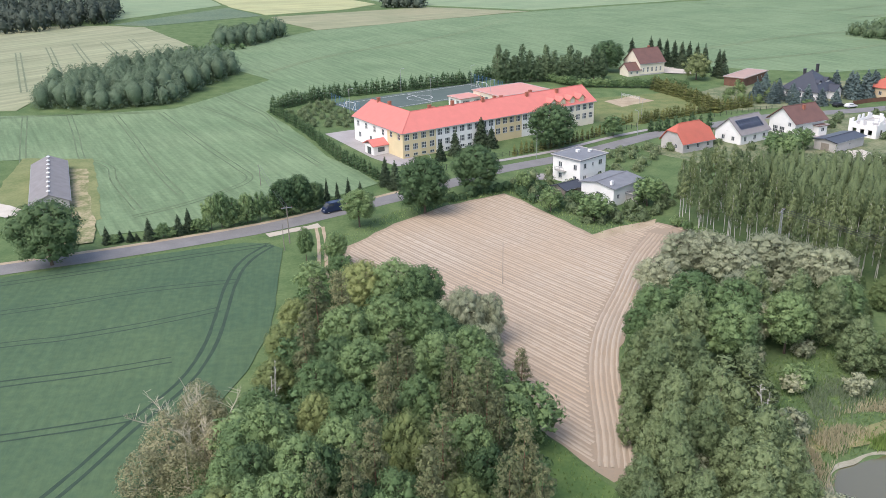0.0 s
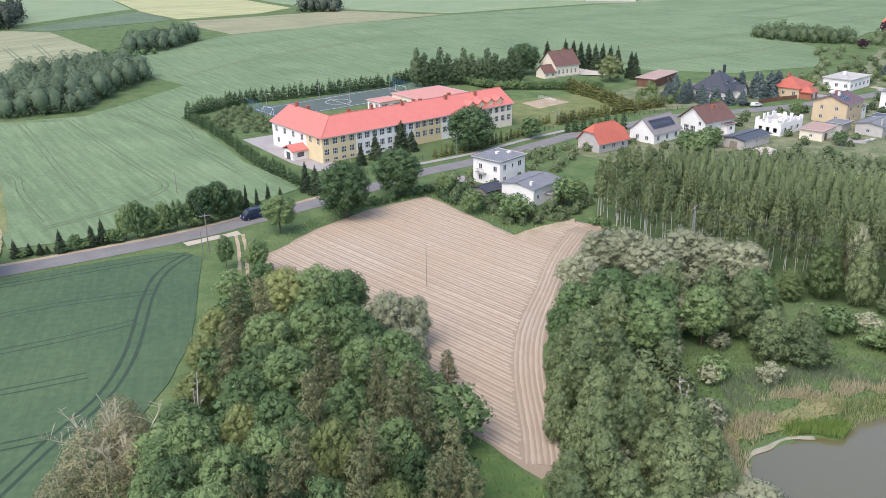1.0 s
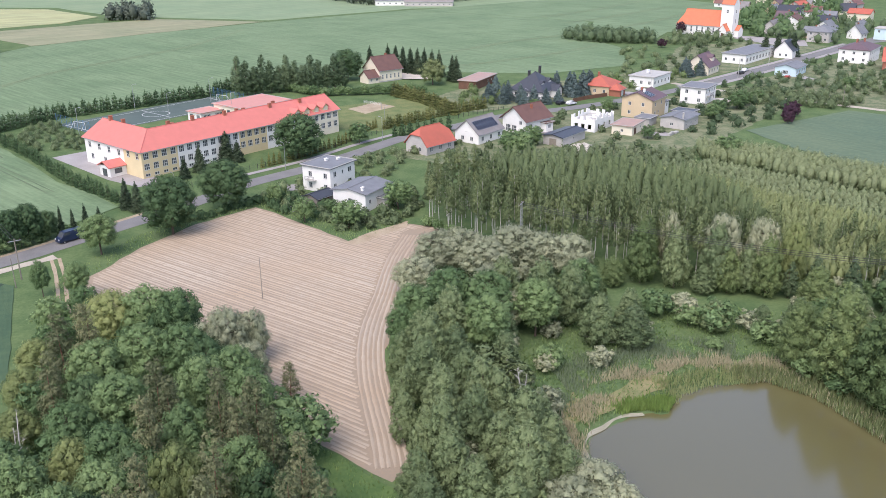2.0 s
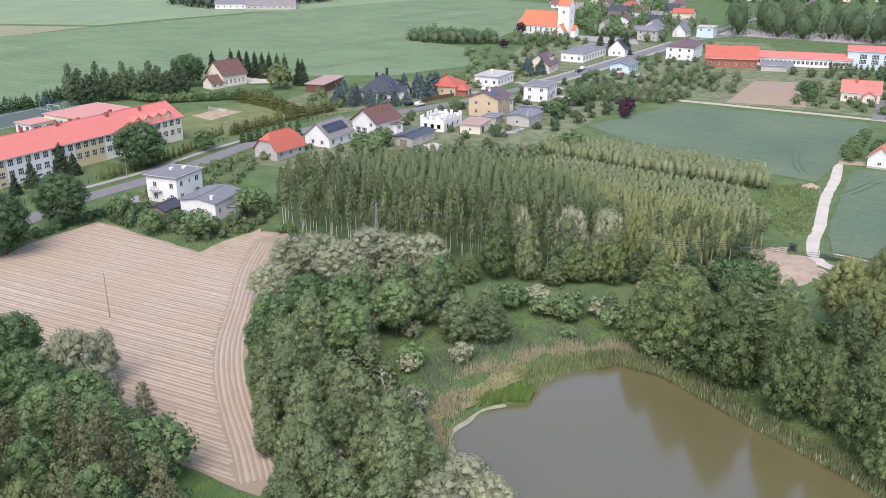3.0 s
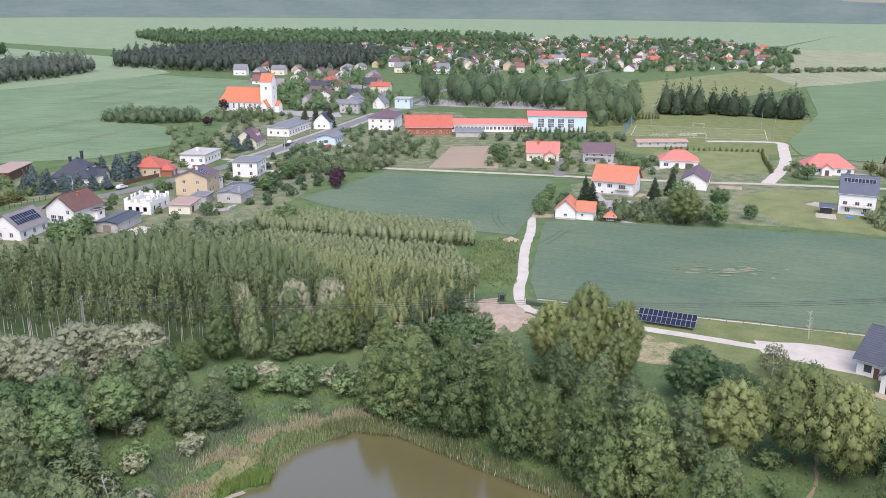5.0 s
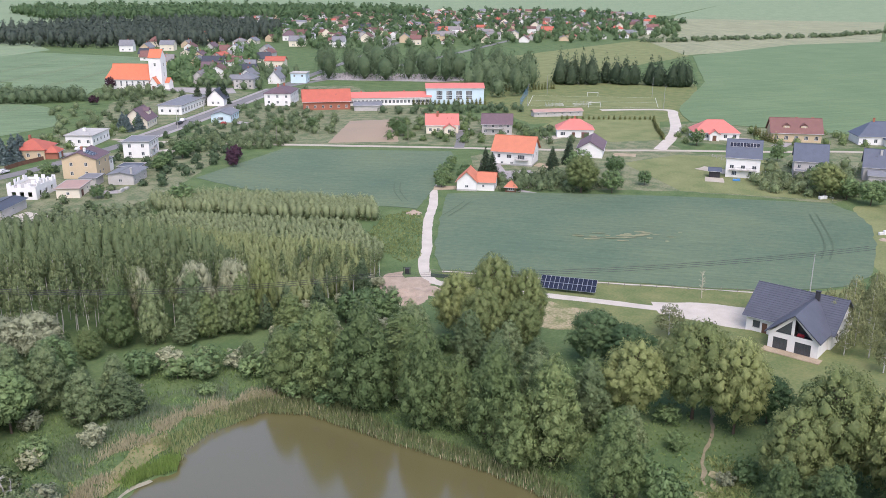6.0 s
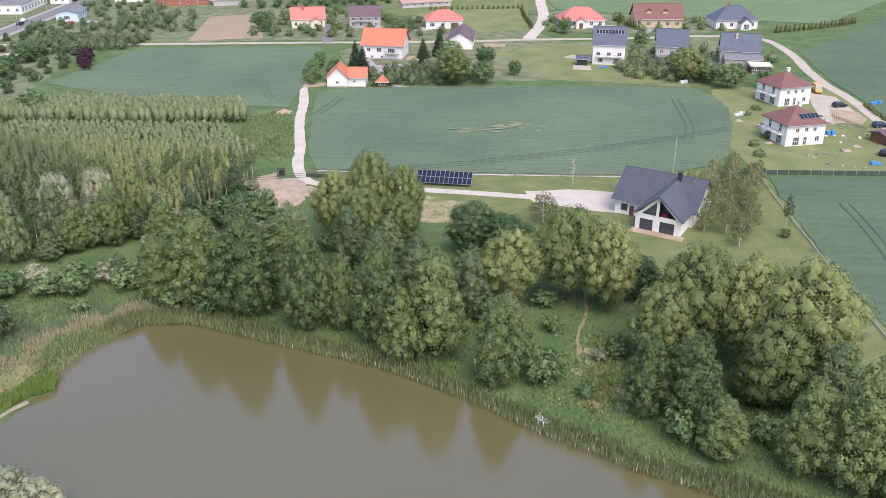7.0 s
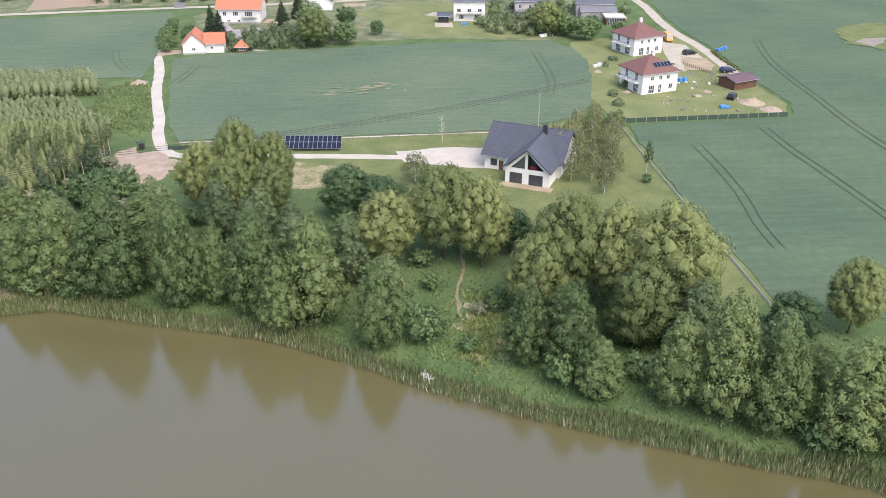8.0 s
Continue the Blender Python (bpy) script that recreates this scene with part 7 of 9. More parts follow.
house("wing", "", 6.0, 0.6, 0, 5.6, 7.8, 2.9, "gable", 2.2, WHITE_WALL, ROOF_ORANGE, front=[(2.0, 1.2, 0.8, 0.7)], into=_h)
house("gazebo", "small open gazebo with an orange pyramid roof", 227.5, 148.0, -62, 3.4, 3.4, 2.0, "hip", 1.4, BROWN_WOOD, ROOF_ORANGE, front=[(1.7, 0.7, 2.4, 1.1)], category="gazebo")
house("house", "white bungalow with a salmon hipped roof and garage", *at(321.5, 186.5, -57, 15.5, 11.0), 3.6, "hip", 3.4, WHITE_WALL, ROOF_RED, front=[(2.5, 0.9, 2.0, 1.5), (7, 0, 1.4, 2.3, "door"), (12.0, 0, 3.2, 2.4, "garage", ROOF_MAROON)], chimneys=[(0, 0.5, 0.8, 1.6, BRICK_WALL)], **R_)
house("barn", "grey barn with a plum-brown roof", *at(289.0, 158.5, -66, 9.5, 19.0), 3.4, "gable", 2.8, WHITE_WALL, ROOF_PLUM, right=even(19, 4, 1.2, 1.0, 0.8), ridge_along="y", category="barn")
_h = house("house", "white bungalow with a salmon-orange hipped roof", *at(353.0, 138.5, -60, 19.0, 12.0), 3.4, "hip", 4.2, WHITE_WALL, ROOF_RED, front=even(19, 5, 0.9, 1.4, 1.6), **R_)
house("porch", "", -1.0, -7.0, 0, 4.0, 2.6, 3.0, "gable", 1.5, WHITE_WALL, ROOF_RED, front=[(2, 0, 1.6, 2.3, "door")], into=_h, ridge_along="y")
house("house", "cream house with a maroon roof and two dormers", *at(369.5, 111.0, -62, 20.0, 11.0), 4.2, "gable", 5.0, BEIGE_WALL, ROOF_MAROON, front=even(20, 5, 0.9, 1.6, 1.7), dormers=[(-4.0, "front", 2.6, 1.7), (3.0, "front", 2.6, 1.7)], chimneys=[(7, 1, 0.9, 1.2, BRICK_WALL), (0.5, 1, 0.9, 1.2, BRICK_WALL)], over=0.7, **R_)
_h = house("house", "white house with a navy hipped roof and porch", *at(384.0, 80.0, -58, 18.0, 12.0), 3.8, "hip", 5.0, WHITE_WALL, ROOF_NAVY, front=even(18, 4, 0.9, 1.4, 1.6), chimneys=[(-2, 0, 0.8, 1.5, BRICK_WALL)], skylights=[(4, "front", 0.4), (6, "front", 0.4)], **R_)
house("porch", "", 3.0, -7.4, 0, 4.4, 3.4, 3.0, "gable", 1.8, WHITE_WALL, ROOF_NAVY, front=[(2.2, 0.2, 2.4, 2.2)], into=_h, ridge_along="y")
_h = house("house", "white house with a navy roof carrying solar panels", *at(291.2, 101.5, -70, 11.0, 11.0), 7.2, "gable", 5.0, WHITE_WALL, ROOF_NAVY, front=even(11, 3, 3.2, 1.4, 1.2) + even(11, 2, 0.8, 1.6, 1.6), **R_)
solar_panels(_h, roof_plane(11.0, 11.0, 7.2, 5.0, -4.8, 0.55), 9, 1)
balcony(_h, pose(0, -5.5, 0), 9.0, 1.3, 2.7)
house("shed", "dark blue garden shed beside a white house", 289.0, 104.5, -70, 3.6, 3.0, 2.4, "gable", 0.7, DARK_METAL, ROOF_NAVY, category="shed")
_h = house("house", "grey house with a navy tiled roof and lean-to", *at(305.6, 83.1, -72, 10.5, 11.0), 6.0, "gable", 4.8, GREY_WALL, ROOF_NAVY, front=even(10.5, 3, 3.2, 1.1, 1.3), left=even(11, 2, 1), **R_)
house("lean_to", "", 0.0, -7.0, 0, 9.0, 3.0, 2.6, "flat", 0, GREY_WALL, ROOF_GREY, front=even(9, 3, 0.8, 1.4, 1.3), into=_h)
_h = house("house", "grey house with a navy roof and three skylights", *at(315.0, 62.8, -75, 13.0, 10.0), 5.0, "gable", 5.0, GREY_WALL, ROOF_NAVY, skylights=[(-3, "front", 0.4), (0.5, "front", 0.4), (4, "front", 0.4)], chimneys=[(-1.5, -1.5, 0.7, 1.6, GREY_WALL)], **R_)
house("lean_to", "", 1.0, -8.2, 0, 12.0, 6.0, 3.2, "gable", 1.0, GREY_WALL, ROOF_GREY, into=_h)
house("carport", "open carport with a white sheet roof", *at(304.5, 50.0, -70, 6.5, 6.0), 2.5, "flat", 0, BROWN_WOOD, FRAME_WHITE, front=[(3.2, 0, 5.2, 2.2)], category="carport")
for _x, _y, _t in ((264.2, 34.3, False), (224.6, 26.0, True)):
    _rz = -42 if not _t else -47
    _h = house("twin_house", "white two-storey house with a maroon pyramid roof" + (" and solar panels" if _t else ""), *at(_x, _y, _rz, 11.0, 10.5), 5.7, "hip", 3.1, WHITE_WALL, ROOF_MAROON, front=[(3.0, 0.1, 1.8, 2.2), (5.6, 0.1, 1.0, 2.2), (9, 0.9, 1.2, 1.3), (3, 3.6, 1.0, 1.0), (5.6, 3.6, 1.0, 1.0), (8.0, 3.6, 1.0, 1.0)], left=[(3, 0.1, 2.2, 2.2), (7.5, 0.1, 2.2, 2.2), (3, 3.2, 1.2, 2.0), (7.5, 3.2, 1.2, 2.0)], right=[(5, 1, 1.2, 1.3)], chimneys=[(1.0, 0.5, 0.9, 1.3, FRAME_WHITE)], over=0.6, group="twin houses", category="house")
    balcony(_h, pose(-5.5, 0, 0, 0, 0, 270), 8.0, 1.5, 2.8, WHITE_WALL)
    if _t:
        solar_panels(_h, roof_plane(11.0, 10.5, 5.7, 3.1, -1.2, 0.22), 5, 1)
house("shed", "dark red-brown site shed with a low sheet roof", *at(237.6, 3.4, -42, 8.0, 6.0), 2.3, "gable", 0.7, BROWN_WOOD, ROOF_PLUM, front=[(3, 0, 2.4, 1.9, "garage", BROWN_WOOD)], category="shed")


# ---- far woods, coppice, reeds (what nobody could count) ----
def off_road(p, line, gap):
    return min(edge_distance([a, b], [p[0]], [p[1]])[0] for a, b in zip(line, line[1:])) > gap


def far_wood(name, label, poly, gap, h, w, mat, seed, sprays=70, size=1.3, category="wood", cone=False, gardens=False):
    """Many crowns in one mesh, each with its sprays and leafy core."""
    rng = np.random.default_rng(seed)
    spots = scatter(poly, gap, rng, 9000 if category == "coppice" else 6000)
    if gardens:
        spots = [p for p in spots if all(math.hypot(p[0] - x, p[1] - y) > r + w * 0.3 for x, y, r in FOOTPRINTS) and all(off_road(p, q, 4.2 + w * 0.3) for q in (ROAD, LANE))]
    vs, fs, ns, at_ = [], [], [], 0
    for x, y in spots:
        hh, ww = h * (rng.uniform(0.86, 1.1) if category == "coppice" else rng.uniform(0.7, 1.2)), w * rng.uniform(0.75, 1.25)
        n = sprays
        t = 1 - np.sqrt(rng.uniform(0, 0.97, n)) if cone else rng.uniform(0.0, 1, n) ** 1.15
        a = rng.uniform(0, math.tau, n)
        tall = 0.0 if not category == "coppice" else 0.45
        lumps = 1 + 0.16 * np.sin(a * 4 + t * 9 + rng.uniform(0, 6)) + 0.1 * np.sin(a * 7 - t * 16)
        if cone:
            r = ww / 2 * (1 - t) * rng.uniform(0.7, 1.1, n) + 0.2
        else:
            r = ww / 2 * np.sqrt(np.clip(1 - (2 * t - 0.6) ** 2 / 1.9, 0.03, 1)) * rng.uniform(0.8, 1.05, n) * lumps
        c = np.column_stack((x + r * np.cos(a), y + r * np.sin(a), hh * (0.06 + 0.92 * t)))
        out = np.column_stack((np.cos(a), np.sin(a), tall + 0.1 + 1.3 * t)) + 0.5 * rng.normal(size=(n, 3)) * np.array((1, 1, 0.6))
        v, f = leaf_quads(c, out, size, rng, 1.3, 0.5)
        vs.append(v), fs.append(f[:, :3] + at_), ns.append(np.repeat(out, 3, axis=0))
        at_ += len(v)
        core = ICO_V * np.array((ww * 0.36, ww * 0.36, hh * 0.45)) * rng.uniform(0.85, 1.1, (len(ICO_V), 1)) + np.array((x, y, hh * (0.3 if cone else 0.45)))
        if cone:
            core[:, :2] = (x, y) + (core[:, :2] - (x, y)) * np.clip(1.25 - 1.2 * core[:, 2:] / hh, 0.1, 1.2)
        vs.append(core), fs.append(ICO_F[:, :3] + at_), ns.append(ICO_V)
        at_ += len(core)
    me = leafy_mesh(name, np.vstack(vs), np.vstack(fs), np.vstack(ns), mat)
    return tagged(new(name, me), label, category, kind="stuff")


far_wood("thicket", "dense green thicket in the fields, bluish from painted haze", [(-159, 326), (-130, 322), (-110, 332), (-102, 380), (-99, 405), (-118, 425), (-135, 420), (-150, 392), (-165, 360)], 4.6, 11.5, 8.0, LEAF_THICKET, 31, 380, 0.5)
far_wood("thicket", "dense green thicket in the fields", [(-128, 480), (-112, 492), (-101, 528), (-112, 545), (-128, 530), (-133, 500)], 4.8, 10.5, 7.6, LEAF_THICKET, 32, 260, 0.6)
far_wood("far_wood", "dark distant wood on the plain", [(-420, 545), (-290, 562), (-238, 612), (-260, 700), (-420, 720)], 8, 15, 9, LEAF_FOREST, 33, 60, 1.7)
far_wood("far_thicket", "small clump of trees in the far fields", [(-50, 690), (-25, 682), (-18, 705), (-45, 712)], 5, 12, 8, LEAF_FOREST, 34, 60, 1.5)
far_wood("far_scrub", "low scrub along a ditch", [(-140, 455), (-126, 465), (-112, 480), (-125, 478), (-142, 468)], 4, 4, 4, LEAF_BROAD, 35, 50, 0.9)
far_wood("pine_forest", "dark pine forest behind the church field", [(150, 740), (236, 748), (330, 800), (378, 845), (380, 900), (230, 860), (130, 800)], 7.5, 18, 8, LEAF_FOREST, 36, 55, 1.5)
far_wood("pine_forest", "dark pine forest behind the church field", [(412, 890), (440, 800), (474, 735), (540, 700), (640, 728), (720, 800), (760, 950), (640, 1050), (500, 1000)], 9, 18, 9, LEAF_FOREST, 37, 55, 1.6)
far_wood("far_wood", "distant wood on the horizon", [(700, 1300), (1000, 1000), (1300, 1050), (1100, 1500), (800, 1600)], 14, 18, 14, LEAF_DARK, 38, 40, 3.0)
far_wood("far_scrub", "low scrub along a distant field edge", [(860, 392), (1080, 268), (1240, 226), (1240, 240), (1084, 284), (870, 408)], 9, 5, 9, LEAF_HEDGE, 39, 40, 1.8)
far_wood("far_wood", "distant trees about a farmstead", [(250, 1050), (420, 1180), (380, 1280), (230, 1150)], 12, 14, 12, LEAF_DARK, 40, 40, 2.6)
far_wood("scrub", "dense green bushes beside the church field", [(216, 484), (236, 492), (262, 460), (256, 446), (240, 450), (222, 466)], 3.8, 7, 6, LEAF_HEDGE, 41, 170, 0.6)
far_wood("scrub", "bushes below the church", [(258, 440), (284, 470), (298, 462), (306, 446), (290, 424), (270, 426)], 6.5, 5.4, 5, LEAF_GARDEN, 42, 110, 0.6)
far_wood("cemetery_trees", "tall old trees round the cemetery", [(410, 418), (436, 450), (470, 430), (500, 380), (492, 330), (462, 332), (444, 372), (424, 396)], 14.5, 22, 13, LEAF_HEDGE, 43, 620, 0.75)
far_wood("cemetery_trees", "tall leafy trees past the sports hall", [(402, 285), (430, 320), (470, 325), (500, 345), (520, 330), (470, 290), (420, 268)], 11, 18, 10.5, LEAF_HEDGE, 44, 480, 0.7)
far_wood("conifers", "row of tall dark spruces by the pitch", [(486, 284), (492, 286), (506, 270), (500, 264)], 5.5, 22, 12, LEAF_SPRUCE, 45, 420, 0.8, cone=True)
far_wood("conifers", "row of tall dark spruces by the pitch", [(508, 262), (514, 264), (528, 232), (520, 230)], 6.5, 21, 12, LEAF_SPRUCE, 46, 420, 0.8, cone=True)
far_wood("conifers", "tall dark spruces at the pitch corner", [(520, 224), (527, 225), (531, 212), (524, 211)], 5.5, 24, 13, LEAF_SPRUCE, 47, 420, 0.8, cone=True)
far_wood("village_trees", "leafy trees among the far village houses", [(564, 576), (720, 504), (936, 396), (1200, 504), (1380, 768), (1080, 1032), (768, 828), (648, 768)], 18, 10, 9, LEAF_DARK, 48, 70, 1.5)
far_wood("village_trees", "leafy trees among the village gardens", [(330, 440), (395, 480), (480, 560), (540, 640), (480, 650), (400, 560), (330, 500)], 11, 9, 8, LEAF_BROAD, 49, 70, 1.3)
far_wood("garden_scrub", "rough green garden bushes and fruit trees", [(205, 300), (228, 300), (246, 268), (228, 262), (212, 275), (200, 288)], 3.6, 3.6, 3.6, LEAF_GARDEN, 50, 120, 0.5)
far_wood("garden_scrub", "rough green garden bushes and fruit trees", [(250, 300), (290, 318), (300, 296), (268, 268), (254, 280)], 6.5, 3.6, 3.6, LEAF_GARDEN, 51, 110, 0.5)
far_wood("garden_scrub", "tangle of garden bushes beyond the wheat", [(226, 150), (236, 158), (250, 150), (258, 140), (252, 124), (240, 130)], 3.8, 4.2, 4.2, LEAF_GARDEN, 52, 150, 0.5)
far_wood("garden_scrub", "garden bushes behind the wheat field", [(276, 82), (290, 92), (302, 72), (296, 60), (284, 58)], 4.0, 3.8, 4.0, LEAF_GARDEN, 53, 150, 0.5)
far_wood("garden_scrub", "weedy bushes on the plot's edge", [(204, 29), (214, 33), (232, 36.5), (256, 43), (260, 39), (234, 31), (214, 26)], 7.5, 1.5, 2.6, LEAF_GARDEN, 54, 130, 0.5)
far_wood("garden_scrub", "bushes and low trees in the roadside garden", [(14, 214), (24, 222), (28, 232), (40, 238), (56, 250), (64, 248), (50, 226), (44, 216), (26, 212), (20, 200)], 5.2, 3.0, 3.4, LEAF_GARDEN, 55, 150, 0.42)
far_wood("garden_scrub", "bushes round the white cube house", [(20, 198), (30, 190), (42, 186), (50, 192), (48, 200), (38, 197), (30, 204)], 4.4, 2.6, 3.2, LEAF_GARDEN, 56, 150, 0.42)
far_wood("willow_coppice", "dense pale willow coppice strip", [(145.5, 222.8), (158.9, 212), (168.4, 197), (175.9, 181), (182, 166), (173.5, 157.5), (165.4, 169), (156.7, 182), (149.7, 199), (141.3, 212.4)], 1.45, 5.4, 2.7, LEAF_OSIER, 57, 110, 0.3, "coppice")
far_wood("birch_wood", "close-grown young birches deep in the grove", [(66, 208), (71, 196), (79, 178), (97, 158), (112, 143), (120, 160), (120, 180), (108, 200), (82, 216)], 2.2, 10.6, 2.6, LEAF_BIRCH, 61, 130, 0.3, "coppice")
far_wood("birch_coppice", "dense young birch coppice", [(104, 134), (116, 124), (130, 122), (140, 127), (146, 138), (142, 152), (134, 170), (126, 190), (116, 200), (112, 200), (120, 176), (112, 150)], 1.15, 5.4, 1.75, LEAF_COPPICE, 58, 50, 0.3, "coppice")
far_wood("birch_coppice", "low pale sapling growth between grove and coppice", [(146, 132), (154, 138), (160, 150), (166, 158), (160, 170), (152, 184), (146, 197), (140, 208), (122, 204), (130, 188), (138, 170), (146, 152)], 1.25, 3.2, 1.7, LEAF_OSIER, 60, 40, 0.3, "coppice")
far_wood("birch_coppice", "light sapling growth at the grove's edge", [(84, 217), (110, 204), (132, 204), (142, 220), (120, 232), (90, 230)], 2.4, 3.4, 2.8, LEAF_OSIER, 59, 60, 0.42, "coppice")


def blades(name, label, spots, h, width, mat, seed, lean=0.25):
    """Upright blades, one narrow leaning triangle pair each."""
    rng = np.random.default_rng(seed)
    n = len(spots)
    a = rng.uniform(0, math.tau, n)
    side = np.column_stack((np.cos(a), np.sin(a), np.zeros(n))) * (width * rng.uniform(0.6, 1.4, n))[:, None] / 2
    base = np.column_stack((spots, np.zeros(n) - 0.3))
    hh = h * rng.uniform(0.6, 1.25, n)
    tip = base + np.column_stack((rng.normal(size=n) * lean * h * 0.5, rng.normal(size=n) * lean * h * 0.5, hh))
    mid = (base + tip) / 2
    v = np.stack((base - side * 0.5, mid - side, tip, mid + side), 1).reshape(-1, 3)
    me = raw_mesh(name, v, np.arange(4 * n).reshape(n, 4), [mat])
    return tagged(new(name, me), label, "reeds" if "reed" in name else "grass", kind="stuff")


def along(lo, hi, n, seed, keep=None):
    """Spots in a belt between two distances outside the pond's edge."""
    rng = np.random.default_rng(seed)
    c = np.column_stack((rng.uniform(76 if keep == "east" else 38, 102, n * 22), rng.uniform(86 if keep == "north" else -60, 112, n * 22)))
    d = edge_distance(POND, c[:, 0], c[:, 1]) * np.where(inside(POND, c[:, 0], c[:, 1]), -1, 1)
    ok = (d > lo) & (d < hi + 2)
    c, d = c[ok], d[ok]
    patch = np.array([noise.noise((float(p[0]) * 0.12, float(p[1]) * 0.12, seed * 1.7)) for p in c])
    ok = d < hi + patch * 2.0
    return c[ok][:n]


blades("reeds", "green reed belt along the pond's edge", along(-0.9, 2.8, 9000, 61, "east"), 1.5, 0.16, LEAF_REED, 61)
blades("dry_reeds", "straw-coloured old reeds along the pond's edge", along(-0.8, 2.0, 2400, 62, "east"), 1.2, 0.1, LEAF_DRYREED, 62)
_head = along(-0.6, 5.0, 5200, 63, "north")
blades("reeds", "green reeds at the head of the pond", _head[(_head[:, 0] > 63)], 1.1, 0.13, LEAF_REED, 63)


def belt(pts, half, n, seed):
    """Spots strewn about a line, thinning towards its edges, in uneven drifts."""
    rng = np.random.default_rng(seed)
    line = np.array([(p.x, p.y) for p in smooth_line(pts, 0.5)])
    c = line[rng.integers(len(line), size=n * 3)] + rng.normal(size=(n * 3, 2)) * half * 0.55
    drift = np.array([noise.noise((float(p[0]) * 0.22, float(p[1]) * 0.22, seed)) for p in c])
    ok = (drift > -0.12) & ~inside(POND, c[:, 0], c[:, 1])
    return c[ok][:n]


blades("dry_reeds", "tan belt of old reeds at the head of the pond", belt([(43, 88), (44.5, 93), (51.8, 100), (59.7, 105), (68, 106), (75, 105), (82.5, 102.5), (87, 97)], 2.3, 6500, 64), 1.1, 0.11, LEAF_DRYREED, 64)
blades("reeds", "lush green reed tuft at the water's edge", belt([(55.5, 96.6), (59, 96.2), (62.5, 95.8)], 1.7, 2200, 68), 1.2, 0.15, LEAF_LUSH, 68)
blades("sedge", "blue-green sedge on the wet pond meadow", belt([(44, 100), (52, 107), (60, 111.5), (72, 111), (83, 107)], 3.6, 7500, 69), 0.9, 0.13, LEAF_SEDGE, 69)
_rng = np.random.default_rng(65)
_c = np.column_stack((_rng.uniform(40, 104, 60000), _rng.uniform(-30, 132, 60000)))
_d = edge_distance(POND, _c[:, 0], _c[:, 1])
_c = _c[~inside(POND, _c[:, 0], _c[:, 1]) & (_d > 1.5) & (_d < 26)]
blades("meadow_grass", "tall lush meadow grass round the pond", _c[:26000], 0.7, 0.2, LEAF_GRASS, 66, 1.1)
_c = np.column_stack((_rng.uniform(-36, 46, 30000), _rng.uniform(68, 215, 30000)))
_d = edge_distance(PLOUGH, _c[:, 0], _c[:, 1])
_c = _c[~inside(PLOUGH, _c[:, 0], _c[:, 1]) & (_d < 6) & (_d > 0.4) & ~inside(FIELD_SW, _c[:, 0], _c[:, 1])]
blades("verge_grass", "rough grass round the ploughed field", _c[:9000], 0.7, 0.2, LEAF_GRASS, 67, 0.5)


tagged(ribbon("ground_shore_rim", [(45.6, 74), (45.1, 79), (44.7, 84), (45.4, 88.5), (47.4, 91.8), (50.5, 93.6), (54, 95), (57.5, 95.2)], 0.6, -0.26, SHORE, 0.5, 0.6), "pale dried mud rim of the pond", "shore", kind="structure")


# ---- bare and dead trees ----
def bare_tree(x, y, h, spread, label, seed, mat=BARK_DEAD, stems=1, twigs=40):
    rng = np.random.default_rng(seed)
    ob = thing("bare_tree", label, "tree", pose(x, y, 0))
    for s in range(stems):
        bm = bmesh.new()
        fan = 0.5 if stems > 3 else 0.25
        top = Vector((rng.normal() * spread * fan, rng.normal() * spread * fan, h * rng.uniform(0.6, 1.0)))
        foot = Vector((rng.normal() * 0.25 * stems ** 0.5, rng.normal() * 0.25 * stems ** 0.5, -0.2))
        tube(bm, [foot, foot.lerp(top, 0.5) + Vector((rng.normal() * 0.2, rng.normal() * 0.2, 0)), top], [0.13, 0.085, 0.02], 5)
        for k in range(twigs):
            t = rng.uniform(0.25, 0.98)
            a = foot.lerp(top, t)
            d = Vector((rng.normal(), rng.normal(), rng.uniform(0.3, 1.4))).normalized() * rng.uniform(0.25, 0.6) * spread * (1.1 - t * 0.6)
            tube(bm, [a, a + d * 0.5 + Vector((0, 0, 0.05)), a + d], [0.035, 0.022, 0.006], 4, caps=False)
            for q in range(2):
                e = d.lerp(Vector((rng.normal(), rng.normal(), 0.6)), 0.4) * 0.5
                tube(bm, [a + d * 0.6, a + d * 0.6 + e], [0.018, 0.005], 3, caps=False)
        part("stem", bm, mat, ob)


bare_tree(-35.6, 100.5, 8.6, 7.0, "leafless pale branching bush at the wood's edge", 71, BARK_DEAD, 6, 22)
bare_tree(-32.6, 94.0, 9.0, 6.5, "leafless pale branching bush at the wood's edge", 76, BARK_DEAD, 6, 22)
for _x, _y, _h, _w in ((-37.6, 95.5, 7.6, 8.5), (-33.4, 98.5, 7.6, 8), (-36.0, 104.4, 7.0, 7.5), (-33.4, 88.4, 7.2, 8), (-38.6, 88.6, 6.6, 7.5), (-30.6, 93.0, 7.6, 6.5)):
    plant("thorn_bush", _x, _y, _h, _w, group="budding bushes at the wood's edge")
bare_tree(-25.2, 105.0, 10.0, 2.2, "dead white birch stem in the wood", 72, BARK_WHITE, 2, 14)
bare_tree(-27.6, 103.0, 8.5, 2.0, "dead white birch stem in the wood", 73, BARK_WHITE, 1, 14)
bare_tree(172.0, 62.5, 7.0, 2.6, "thin leafless young tree by the gravel yard", 74, BARK_DEAD, 1, 30)
bare_tree(85.5, 33.0, 2.4, 2.2, "fallen pale dead branch at the water's edge", 75, BARK_WHITE, 2, 12)
